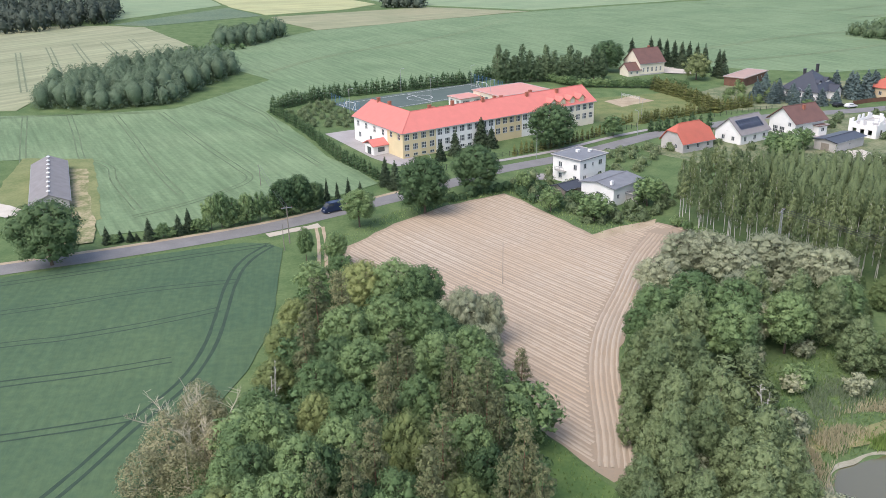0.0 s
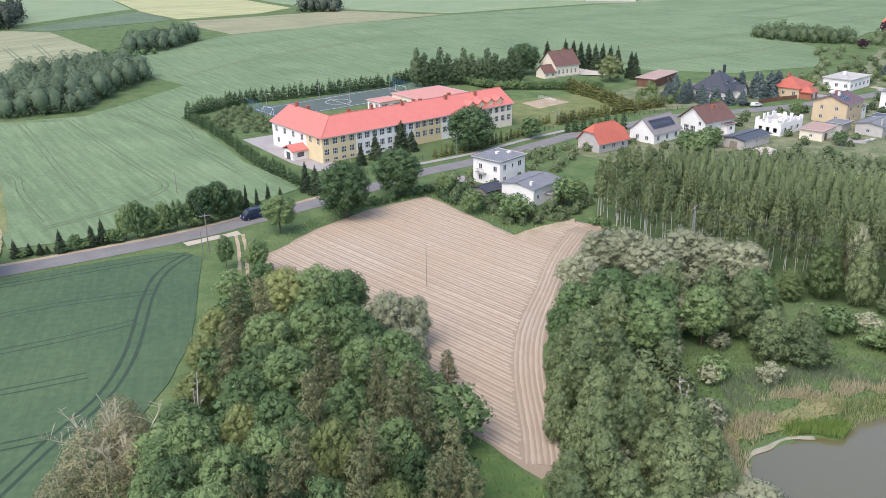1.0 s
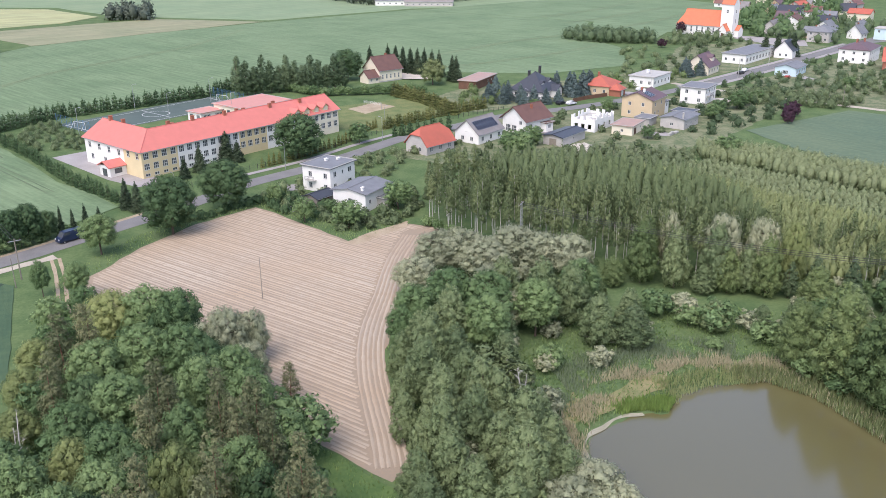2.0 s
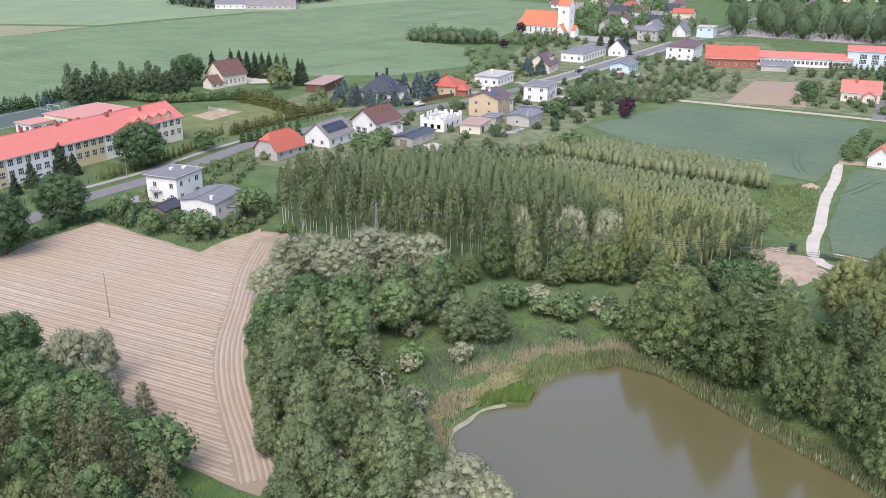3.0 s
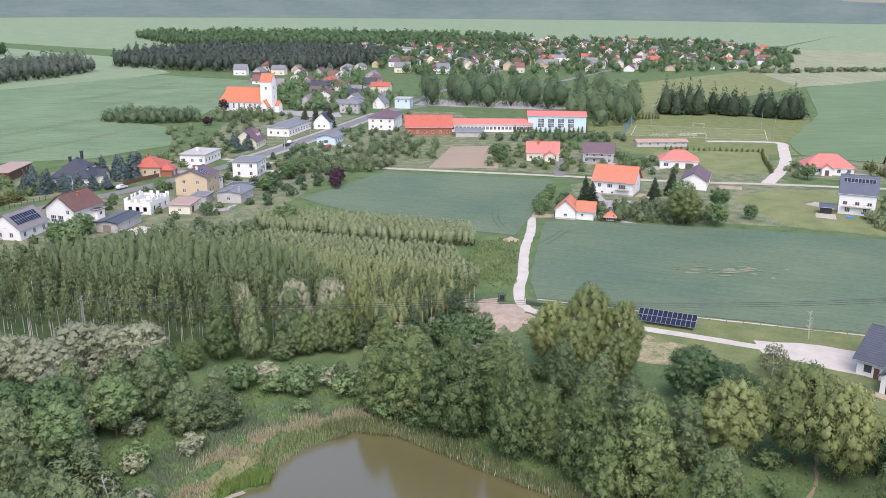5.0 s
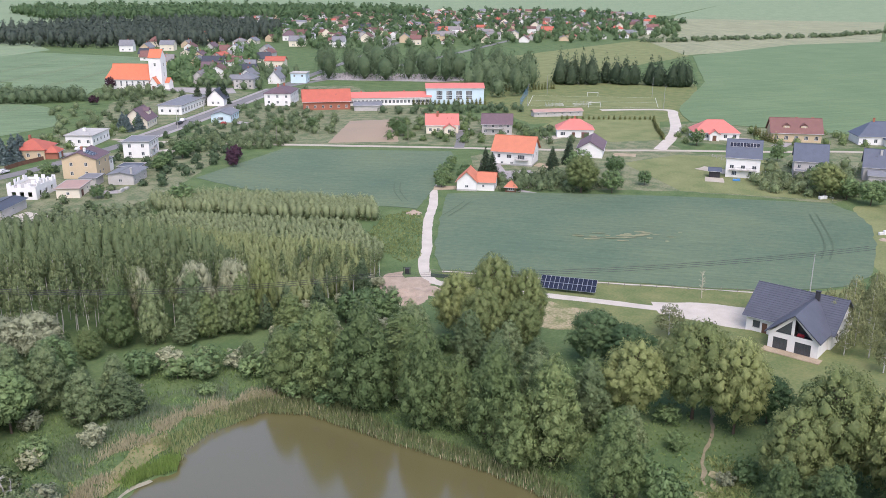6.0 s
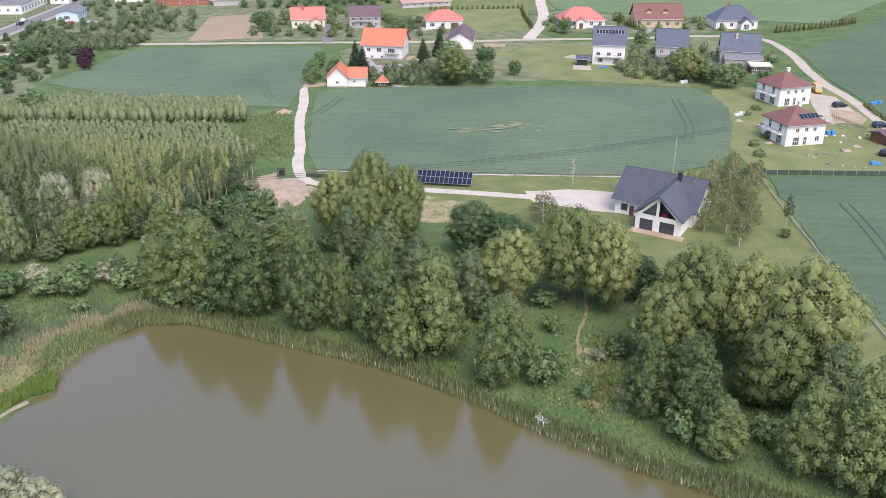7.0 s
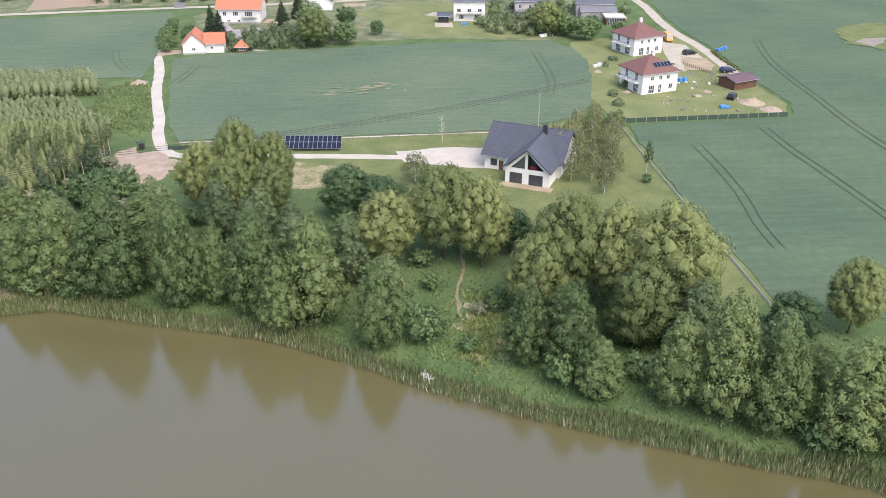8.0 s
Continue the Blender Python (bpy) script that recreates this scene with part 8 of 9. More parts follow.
bare_tree(40.6, 99.0, 9.5, 2.4, "dead pale birch stem in the thicket", 77, BARK_WHITE, 2, 16)


# ---- poles and wires ----
def pole(name, label, x, y, h, r=0.14, mat=CONCRETE, arm=0.0, rz=0.0, lamp=False, lattice=False):
    ob = thing(name, label, "street lamp" if lamp else "utility pole", pose(x, y, 0, 0, 0, rz))
    bm = bmesh.new()
    if lattice:
        for sx in (-1, 1):
            for sy in (-1, 1):
                tube(bm, [(sx * 0.35, sy * 0.35, -0.2), (sx * 0.1, sy * 0.1, h)], [0.05, 0.04], 4)
        for i in range(int(h / 0.8)):
            t, u = i * 0.8 / h, (i + 1) * 0.8 / h
            w, v = 0.35 - 0.25 * t, 0.35 - 0.25 * min(u, 1)
            for a, b in (((-w, -w), (v, -v)), ((w, -w), (v, v)), ((w, w), (-v, v)), ((-w, w), (-v, -v))):
                tube(bm, [(a[0], a[1], t * h), (b[0], b[1], min(u, 1) * h)], [0.025, 0.025], 3)
    else:
        tube(bm, [(0, 0, -0.2), (0, 0, h)], [r, r * 0.6], 8)
    part("mast", bm, mat, ob)
    if arm:
        bm = bmesh.new()
        box(bm, -arm / 2, -0.06, h - 0.5, arm / 2, 0.06, h - 0.36)
        part("crossarm", bm, METAL, ob)
        for s in (-0.9, 0.0, 0.9):
            bm = bmesh.new()
            tube(bm, [(s * arm / 2, 0, h - 0.36), (s * arm / 2, 0, h - 0.28), (s * arm / 2, 0, h - 0.1)], [0.05, 0.08, 0.03], 6)
            part("insulator", bm, BROWN_WOOD, ob)
    if lamp:
        bm = bmesh.new()
        tube(bm, [(0, 0, h), (0.5, 0, h + 0.25), (1.1, 0, h + 0.3)], [0.05, 0.04, 0.04], 6)
        box(bm, 1.0, -0.13, h + 0.24, 1.6, 0.13, h + 0.36)
        part("lamp_head", bm, METAL, ob)
    return ob


def wires(points, sag, label, n=3, spread=1.1):
    for k in range(n):
        cu = bpy.data.curves.new("cable", "CURVE")
        cu.dimensions, cu.bevel_depth, cu.bevel_resolution = "3D", 0.035, 1
        for (x0, y0, z0), (x1, y1, z1) in zip(points, points[1:]):
            sp = cu.splines.new("POLY")
            sp.points.add(15)
            L = math.hypot(x1 - x0, y1 - y0)
            ox, oy = -(y1 - y0) / L * (k - (n - 1) / 2) * spread, (x1 - x0) / L * (k - (n - 1) / 2) * spread
            for i in range(16):
                t = i / 15
                sp.points[i].co = (x0 + (x1 - x0) * t + ox, y0 + (y1 - y0) * t + oy, z0 + (z1 - z0) * t - sag * 4 * t * (1 - t), 1)
        ob = tagged(new("cable", cu), label, "cable", "overhead cables")
        ob.data.materials.append(DARK_METAL)


pole("utility_pole", "thin grey wooden pole standing in the ploughed field", 9.0, 151.5, 8.7, 0.085, GREY_WOOD)
pole("utility_pole", "tall wooden pole with a crossarm by the lane", -36.0, 175.7, 8.6, 0.15, GREY_WOOD, 2.4, 20)
pole("utility_pole", "leaning wooden pole beside the wheat", -36.4, 171.5, 6.0, 0.1, GREY_WOOD)
pole("utility_pole", "thin wooden pole in the barley field", -51.2, 219.2, 6.0, 0.1, GREY_WOOD)
pole("utility_pole", "slim concrete pole behind the new house", 182.4, 43.1, 11.2, 0.12, CONCRETE)
pole("power_pylon", "slender steel lattice pole in the thicket", 61.5, 154.0, 13.4, mat=METAL, arm=2.6, rz=50, lattice=True)
pole("utility_pole", "wooden pole by the dirt lane", 234.0, 266.0, 8.0, 0.12, GREY_WOOD)
pole("utility_pole", "wooden pole by the ploughed plot", 271.5, 228.0, 8.5, 0.12, GREY_WOOD)
pole("utility_pole", "concrete pole beside the village street", 232.0, 329.5, 9.0, 0.14, CONCRETE)
pole("utility_pole", "concrete pole beside the village street", 268.0, 357.5, 9.0, 0.14, CONCRETE)
for _x, _y, _h in ((-36.8, 306.1, 9.0), (-8.0, 321.2, 9.6), (-20.5, 344.5, 9.4), (7.7, 352.0, 9.0), (14.0, 318.0, 9.0)):
    pole("floodlight", "grey floodlight mast beside the sports court", _x, _y, _h, 0.1, METAL, lamp=True)
for _x, _y, _rz in ((-6, 218.5, 120), (24, 242, 120), (58, 267, 120), (62.5, 283, 40), (120, 297, 110), (180, 313, 110), (245, 346, 120), (300, 378, 120)):
    pole("street_lamp", "grey street lamp beside the village road", _x, _y, 7.5, 0.08, METAL, rz=_rz, lamp=True)
for _x, _y in ((440, 263), (468, 210), (430, 186), (392, 246)):
    pole("floodlight", "tall floodlight mast at the football pitch", _x, _y, 11.0, 0.12, METAL, lamp=True)
wires([(61.5, 154, 12.9), (114, 104, 12.2), (190, 34, 12.4)], 1.6, "thin dark overhead power cable")
wires([(-36, 175.7, 8.3), (-51.2, 219.2, 5.8)], 0.6, "thin dark overhead power cable", 2, 0.6)


# ---- ground-mounted solar array ----
def solar_array():
    a = math.degrees(math.atan2(81.3 - 92.4, 158.6 - 154.4))
    ob = thing("solar_array", "black ground-mounted solar array on steel legs", "solar panels", pose(154.4, 92.4, 0, 0, 0, a))
    tilt = 26
    solar_panels(ob, pose(0, 0, 0.75, tilt, 0, 0), 12, 2, 1.0, 1.95, 0.025)
    for i in range(5):
        x = 0.4 + i * 2.85
        bm = bmesh.new()
        tube(bm, [(x, 0.5, -0.2), (x, 0.5, 0.85)], [0.05, 0.05], 6)
        part("front_leg", bm, METAL, ob)
        bm = bmesh.new()
        tube(bm, [(x, 3.1, -0.2), (x, 3.1, 2.15)], [0.05, 0.05], 6)
        part("rear_leg", bm, METAL, ob)
    for s in (0.5, 1.6, 2.5, 3.5):
        bm = bmesh.new()
        y, z = s * math.cos(radians(tilt)), 0.7 + s * math.sin(radians(tilt))
        box(bm, -0.1, y - 0.04, z - 0.06, 12.4, y + 0.04, z)
        part("rail", bm, METAL, ob)


solar_array()


# ---- fences and walls ----
def fence(name, label, pts, h, gap, mat, rails=2, solid=None, post=0.05):
    ob = thing(name, label, "fence", Matrix())
    line = smooth_line(pts, gap)
    bm = bmesh.new()
    box(bm, -post, -post, -0.1, post, post, h)
    me = bpy.data.meshes.new("post")
    bm.to_mesh(me), bm.free()
    me.materials.append(mat)
    for i, p in enumerate(line):
        q = line[min(i + 1, len(line) - 1)] - line[max(i - 1, 0)]
        share("post", me, ob, pose(p.x, p.y, 0, 0, 0, math.degrees(math.atan2(q.y, q.x))))
    for k in range(rails):
        bm = bmesh.new()
        z = h * (k + 1) / (rails + 0.4)
        tube(bm, [(p.x, p.y, z) for p in line], [0.025] * len(line), 4)
        part("rail", bm, mat, ob)
    if solid:
        for p, q in zip(line, line[1:]):
            bm = bmesh.new()
            d = (q - p).normalized()
            m = Matrix.Translation((p.x, p.y, 0)) @ Matrix.Rotation(math.atan2(d.y, d.x), 4, "Z")
            box(bm, 0.06, -0.02, 0.02, (q - p).length - 0.06, 0.02, h * 0.95, m)
            part("panel", bm, solid, ob)
    return ob


GREEN_NET = material("green_fence_netting", (0.045, 0.075, 0.052), (0.065, 0.1, 0.07), rough=0.8)
BLUE_NET = material("blue_sports_netting", (0.10, 0.22, 0.34), (0.08, 0.18, 0.3), rough=0.8)
fence("fence", "low pale board fence along the plot's edge", [(198.0, 27.2), (175.4, 17.0), (150.9, 5.2), (122.0, -8.3)], 0.5, 2.4, FRAME_WHITE, 1, FRAME_WHITE)
fence("fence", "green netting fence on a concrete base", [(200.5, 26.2), (210, 8), (219.5, -10.2)], 1.2, 2.5, METAL, 2, GREEN_NET)
fence("fence", "green netting fence on a concrete base", [(200.5, 26.2), (196.5, 34)], 1.5, 2.5, METAL, 2, GREEN_NET)
fence("fence", "thin wire fence beside the wheat field", [(149, 119), (165, 85), (182, 54.5)], 0.9, 3.2, GREY_WOOD, 2)
fence("fence", "green mesh fence before the school", [(-2, 232), (12, 242.5), (31, 254), (48, 268), (60, 278)], 1.5, 2.5, DARK_METAL, 3)
fence("sports_fence", "tall blue netting at the court's end", [(-33.5, 307.5), (-40, 317), (-46, 326.5)], 4.0, 3.0, BLUE_NET, 9)
fence("sports_fence", "tall blue netting at the court's end", [(8, 364.5), (14, 354), (20, 343.5)], 4.0, 3.0, BLUE_NET, 9)
fence("sports_fence", "tall dark netting behind the football goal", [(388, 248), (410, 260), (433, 272)], 4.5, 4.0, BLUE_NET, 9)
fence("fence", "dark mesh fence along the thuja row", [(64, 278), (84, 288), (100, 296), (112, 301)], 1.5, 2.5, DARK_METAL, 3)
fence("fence", "dark timber fence along the road", [(142, 305), (150, 309), (160, 312)], 1.6, 2.0, BROWN_WOOD, 2, BROWN_WOOD)
fence("fence", "garden fence beside the weedy plot", [(279, 63), (292, 80), (305, 96), (322, 118)], 1.2, 3.0, CONCRETE, 2)

# gravel heap, spoil and rubble
def heap(name, label, x, y, r, h, mat, seed, category="heap", sx=1.0, rz=0):
    bm = bmesh.new()
    bmesh.ops.create_grid(bm, x_segments=22, y_segments=22, size=r)
    for v in bm.verts:
        d = v.co.xy.length / r
        k = max(0.0, 1 - d * d) ** 1.6
        v.co.z = h * k * (0.75 + 0.5 * noise.noise((v.co.x * 0.9 + seed, v.co.y * 0.9, 0))) + 0.12 * k * noise.noise((v.co.x * 3, v.co.y * 3, seed)) - 0.03
        v.co.x *= sx
    ob = mesh_object(name, bm, mat, True)
    ob.matrix_world = pose(x, y, 0.02, 0, 0, rz)
    return tagged(ob, label, category)


ground_sheet("ground_stony_spoil", "spread pale stony spoil beside the track", "bare soil", [(135.5, 124.4), (139.6, 125.9), (142.6, 124.8), (145.2, 123.7), (141.4, 118.1), (141.4, 112.6), (140.4, 109.6), (135.4, 108.3), (130.9, 110.1), (130.3, 115.1), (131.9, 119.5)], 0.05, SPOIL, 2.0, 0, 1.0)
heap("spoil_mound", "low heap of pale stony spoil by the track", 135.5, 114.5, 4.6, 1.1, SPOIL, 1, sx=0.75, rz=30)
heap("spoil_mound", "low heap of pale stony spoil by the track", 141.5, 117.2, 4.0, 0.5, SPOIL, 2)
heap("spoil_mound", "low heap of pale stony spoil by the track", 131.8, 110.4, 3.4, 1.3, SPOIL, 6, sx=0.8, rz=70)
heap("spoil_mound", "low heap of pale stony spoil by the track", 139.6, 109.2, 3.4, 0.8, SPOIL, 8, sx=0.8, rz=10)
heap("sand_heap", "heap of yellow builder's sand", 228.0, -1.5, 3.6, 1.3, SAND, 3)
heap("rubble_mound", "heap of grey rubble and branches", 223.5, -6.3, 3.0, 1.0, SPOIL, 4)
heap("spoil_mound", "reddish spoil heap at the field's corner", 187.5, 155.5, 2.4, 0.9, SPOIL, 5)
for _i, (_x, _y) in enumerate(((226, 30), (243, 41), (229, 12), (234, 10), (246, 20), (252, 26))):
    heap("rubble_mound", "small scattered pile of building rubble", _x, _y, 1.4, 0.6, SPOIL, 10 + _i, "heap")


fence("fence", "short green mesh fence at the track's bend", [(146.6, 116.6), (147.8, 113.6), (149, 110.8)], 1.0, 1.6, DARK_METAL, 2, GREEN_NET)


def meter_stand(x, y, rz):
    """A small steel stand with a grey cabinet hung in it."""
    ob = thing("meter_stand", "dark steel stand with a grey cabinet beside the track", "cabinet", pose(x, y, 0.05, 0, 0, rz))
    for sx in (-0.75, 0.75):
        bm = bmesh.new()
        box(bm, sx - 0.06, -0.06, -0.1, sx + 0.06, 0.06, 1.7)
        part("post", bm, DARK_METAL, ob)
    bm = bmesh.new()
    box(bm, -0.85, -0.05, 1.6, 0.85, 0.05, 1.7)
    part("crossbar", bm, DARK_METAL, ob)
    bm = bmesh.new()
    box(bm, -0.5, -0.25, 0.15, 0.6, 0.25, 1.45)
    bmesh.ops.bevel(bm, geom=bm.edges[:], offset=0.03, segments=1, affect="EDGES")
    cab = part("cabinet", bm, DARK_METAL, ob)
    bm = bmesh.new()
    box(bm, -0.44, -0.28, 0.22, 0.54, -0.255, 1.38)
    part("door", bm, DARK_METAL, cab)


meter_stand(144.7, 122.2, -50)


# ---- vehicles ----
def car(x, y, rz, paint, label, L=4.4, W=1.8, H=1.5, van=False, category="car"):
    ob = thing("van" if van else "car", label, category, pose(x, y, 0.1, 0, 0, rz))
    prof = [(-L / 2, 0.35), (-L / 2, H * 0.62), (-L / 2 + 0.15, H * 0.68), (-L * 0.36, H), (L * 0.1, H), (L * 0.26, H * 0.64), (L / 2 - 0.1, H * 0.52), (L / 2, H * 0.4), (L / 2, 0.35)]
    if van:
        prof = [(-L / 2, 0.35), (-L / 2, H * 0.5), (-L / 2 + 0.08, H), (L * 0.26, H), (L * 0.4, H * 0.56), (L / 2 - 0.05, H * 0.46), (L / 2, H * 0.36), (L / 2, 0.35)]
    bm = bmesh.new()
    l = [bm.verts.new((px, -W / 2 * (0.86 if pz > H * 0.7 else 1), pz)) for px, pz in prof]
    r = [bm.verts.new((px, W / 2 * (0.86 if pz > H * 0.7 else 1), pz)) for px, pz in prof]
    bm.faces.new(l), bm.faces.new(r[::-1])
    for i in range(len(prof)):
        j = (i + 1) % len(prof)
        bm.faces.new((l[i], r[i], r[j], l[j]))
    bmesh.ops.recalc_face_normals(bm, faces=bm.faces)
    bmesh.ops.bevel(bm, geom=bm.edges[:], offset=0.05, segments=1, affect="EDGES")
    body = part("body", bm, paint, ob)
    for s in (-1, 1):
        bm = bmesh.new()
        x0, x1 = (-L * 0.42, L * 0.3) if van else (-L * 0.33, L * 0.17)
        box(bm, x0 if not van else L * 0.05, s * W / 2 * 0.93 - 0.02, H * 0.66, x1, s * W / 2 * 0.93 + 0.02, H * 0.93)
        part("side_window", bm, GLASS, ob)
    bm = bmesh.new()
    a, b = ((L * 0.27, H * 0.97), (L * 0.39, H * 0.6)) if van else ((L * 0.11, H * 0.98), (L * 0.25, H * 0.68))
    q = [bm.verts.new(v) for v in ((a[0] + 0.05, -W * 0.38, a[1]), (a[0] + 0.05, W * 0.38, a[1]), (b[0] + 0.05, W * 0.43, b[1]), (b[0] + 0.05, -W * 0.43, b[1]))]
    bm.faces.new(q)
    part("windscreen", bm, GLASS, ob)
    bm = bmesh.new()
    for s in (-1, 1):
        box(bm, L / 2 - 0.06, s * W * 0.36 - 0.18, H * 0.36, L / 2 + 0.02, s * W * 0.36 + 0.18, H * 0.46)
    part("headlights", bm, FRAME_WHITE, ob)
    for wx in (-L * 0.31, L * 0.31):
        for s in (-1, 1):
            bm = bmesh.new()
            tube(bm, [(wx, s * (W / 2 - 0.2), 0.3), (wx, s * (W / 2 + 0.01), 0.3)], [0.32, 0.32], 14)
            w = part("wheel", bm, TYRE, ob)
            bm = bmesh.new()
            tube(bm, [(wx, s * (W / 2 + 0.01), 0.3), (wx, s * (W / 2 + 0.03), 0.3)], [0.19, 0.17], 10)
            part("rim", bm, METAL, w)
    return ob


TYRE = material("black_rubber", (0.02, 0.02, 0.02), rough=0.8)
PAINT_BLUE = material("dark_blue_paint", (0.016, 0.03, 0.075), rough=0.3, spec=0.5)
PAINT_BLACK = material("black_paint", (0.02, 0.022, 0.025), rough=0.3, spec=0.5)
PAINT_WHITE = material("white_car_paint", (0.7, 0.7, 0.7), rough=0.3, spec=0.5)
PAINT_RED = material("red_car_paint", (0.4, 0.05, 0.04), rough=0.3, spec=0.5)
PAINT_ORANGE = material("orange_car_paint", (0.75, 0.4, 0.12), rough=0.4, spec=0.5)
car(-29.0, 196.8, 215, PAINT_BLUE, "dark blue van on the asphalt road", 5.9, 2.0, 2.5, True, "van")
car(273.0, 18.5, -50, PAINT_BLACK, "black car parked on the gravel yard")
car(230.0, 3.5, -10, PAINT_BLACK, "black car parked beside the site shed")
car(256.0, 6.3, -60, PAINT_BLUE, "dark blue car parked by the lane")
car(289.0, 27.0, 200, PAINT_ORANGE, "orange and white delivery van in the yard", 5.6, 2.0, 2.4, True, "van")
car(241.0, 340.5, 30, PAINT_BLACK, "black car parked beside the village street")
car(247.5, 346.5, 32, PAINT_WHITE, "white car parked beside the village street")
car(307.0, 92.0, 20, PAINT_WHITE, "white car parked between two houses")
car(136.0, 303.0, 25, PAINT_BLACK, "dark car parked by the dark-roofed house")
car(139.5, 301.0, 20, PAINT_WHITE, "white car parked by the roadside")
car(178.5, 318.5, 20, PAINT_WHITE, "white car parked before the red-roofed house")
car(253.0, 323.5, 35, PAINT_RED, "red car parked beside the shop")
car(360.0, 132.0, -60, PAINT_WHITE, "white car parked before the bungalow")

# ---- sports ground and yard details ----
def lines(name, label, segs, z, width=0.12):
    bm = bmesh.new()
    for (x0, y0), (x1, y1) in segs:
        a, b = Vector((x0, y0)), Vector((x1, y1))
        d = (b - a).normalized()
        s = Vector((-d.y, d.x)) * width / 2
        bm.faces.new([bm.verts.new((p.x, p.y, z)) for p in (a - s, b - s, b + s, a + s)])
    bmesh.ops.recalc_face_normals(bm, faces=bm.faces)
    return tagged(mesh_object(name, bm, WHITE_LINE), label, "court lines", kind="structure")


_a, _b, _c, _d = Vector((-43, 324)), Vector((-32, 309)), Vector((17, 343)), Vector((7, 360))
_q = [(_a, _b), (_b, _c), (_c, _d), (_d, _a), ((_a + _d) / 2, (_b + _c) / 2)]
_m = (_a + _b + _c + _d) / 4
_q += [(_m + Vector((math.cos(i * 0.3927), math.sin(i * 0.3927))) * 5, _m + Vector((math.cos((i + 1) * 0.3927), math.sin((i + 1) * 0.3927))) * 5) for i in range(16)]
lines("ground_court_lines", "white painted lines of the sports court", [((p.x, p.y), (q.x, q.y)) for p, q in _q], 0.09, 0.25)
lines("ground_pitch_lines", "white lines of the football pitch", [((431, 267), (466, 207)), ((466, 207), (430, 189)), ((430, 189), (394, 247)), ((394, 247), (431, 267)), ((412.5, 257), (448, 198))], 0.09, 0.2)
ground_sheet("ground_volleyball_sand", "pale sand of the volleyball court", "sand court", [(56.5, 320), (61, 309.5), (75, 319.5), (69, 329)], 0.09, SAND, 0.4, 0, 1.5)
ground_sheet("ground_farm_yard", "pale gravel yard of the farmhouse", "yard", [(92, 376), (104, 372), (106, 384), (98, 396), (90, 390)], 0.4, GRAVEL, 0.5)
ground_sheet("ground_twin_yard", "pale paved yard beside the twin houses", "yard", [(286, 29), (285, 21), (263, 11), (251, 19.5), (268, 25)], 0.08, LANE_SOIL, 0.4)
ground_sheet("ground_orange_house_yard", "grey paved yard before the orange-roofed house", "yard", [(236, 158), (250, 168), (258, 160), (246, 146), (234, 146)], 0.08, PAVING, 0.3)
ground_sheet("ground_church_square", "grey paved square before the church", "yard", [(312, 452), (322, 462), (345, 430), (330, 408), (316, 420)], 0.08, PAVING, 0.5)
ground_sheet("ground_cemetery", "grey gravel cemetery ground", "cemetery", [(405, 425), (440, 445), (480, 385), (474, 338), (450, 350), (430, 385)], 0.08, PAVING, 1.0)
ground_sheet("ground_barn_strip", "bare brown strip beside the old barn", "bare soil", [(-112, 240), (-105, 239), (-96, 216), (-84, 190), (-80, 178), (-86, 176), (-92, 192), (-101, 214)], 0.29, STRAW, 0.8, 0, 0.8)
ground_sheet("ground_sw_yard", "worn dry grass round the old barn", "yard", [(-118, 204), (-96, 200), (-88, 190), (-84, 194), (-96, 222), (-108, 250), (-130, 252)], 0.24, DRYGRASS, 0.8)


def goal(x, y, rz):
    ob = thing("football_goal", "white football goal with side posts", "football goal", pose(x, y, 0, 0, 0, rz))
    for nm, a, b in (("post", (-3, 0, 0), (-3, 0, 2.4)), ("post", (3, 0, 0), (3, 0, 2.4)), ("crossbar", (-3, 0, 2.4), (3, 0, 2.4)), ("stay", (-3, 0, 2.4), (-3, 1.6, 0)), ("stay", (3, 0, 2.4), (3, 1.6, 0))):
        bm = bmesh.new()
        tube(bm, [a, b], [0.08, 0.08], 6)
        part(nm, bm, FRAME_WHITE, ob)


goal(449, 238, -60), goal(412, 217, 120), goal(-37.5, 316.5, 130), goal(12, 351.5, -50)


def gravestones():
    rng = np.random.default_rng(81)
    spots = scatter([(408, 424), (438, 442), (476, 385), (472, 342), (452, 354), (432, 387)], 2.3, rng, 2500)
    bm = bmesh.new()
    for x, y in spots:
        m = pose(float(x), float(y), 0, 0, 0, -45 + float(rng.normal()) * 4)
        box(bm, -0.5, -1.0, 0, 0.5, 1.0, 0.35, m)
        box(bm, -0.45, 1.0, 0, 0.45, 1.18, float(rng.uniform(0.8, 1.5)), m)
    return tagged(mesh_object("gravestones", bm, STONE), "many small grey gravestones", "gravestones", kind="stuff")


gravestones()
# volleyball net, benches and site clutter
_o = thing("volleyball_net", "volleyball net on two posts", "sports net", pose(66, 319.5, 0, 0, 0, -55))
for _s in (-4.5, 4.5):
    _b = bmesh.new()
    tube(_b, [(_s, 0, 0), (_s, 0, 2.5)], [0.06, 0.06], 6)
    part("post", _b, METAL, _o)
_b = bmesh.new()
for _k in range(5):
    box(_b, -4.5, -0.015, 1.5 + _k * 0.22, 4.5, 0.015, 1.54 + _k * 0.22)
part("net", _b, FRAME_WHITE, _o)


def crate_stack(x, y, rz, label, mat, n, seed):
    rng = np.random.default_rng(seed)
    ob = thing("material_stack", label, "building material", pose(x, y, 0.05, 0, 0, rz))
    for i in range(n):
        bm = bmesh.new()
        w, d, h = rng.uniform(0.8, 1.6), rng.uniform(0.7, 1.2), rng.uniform(0.5, 1.2)
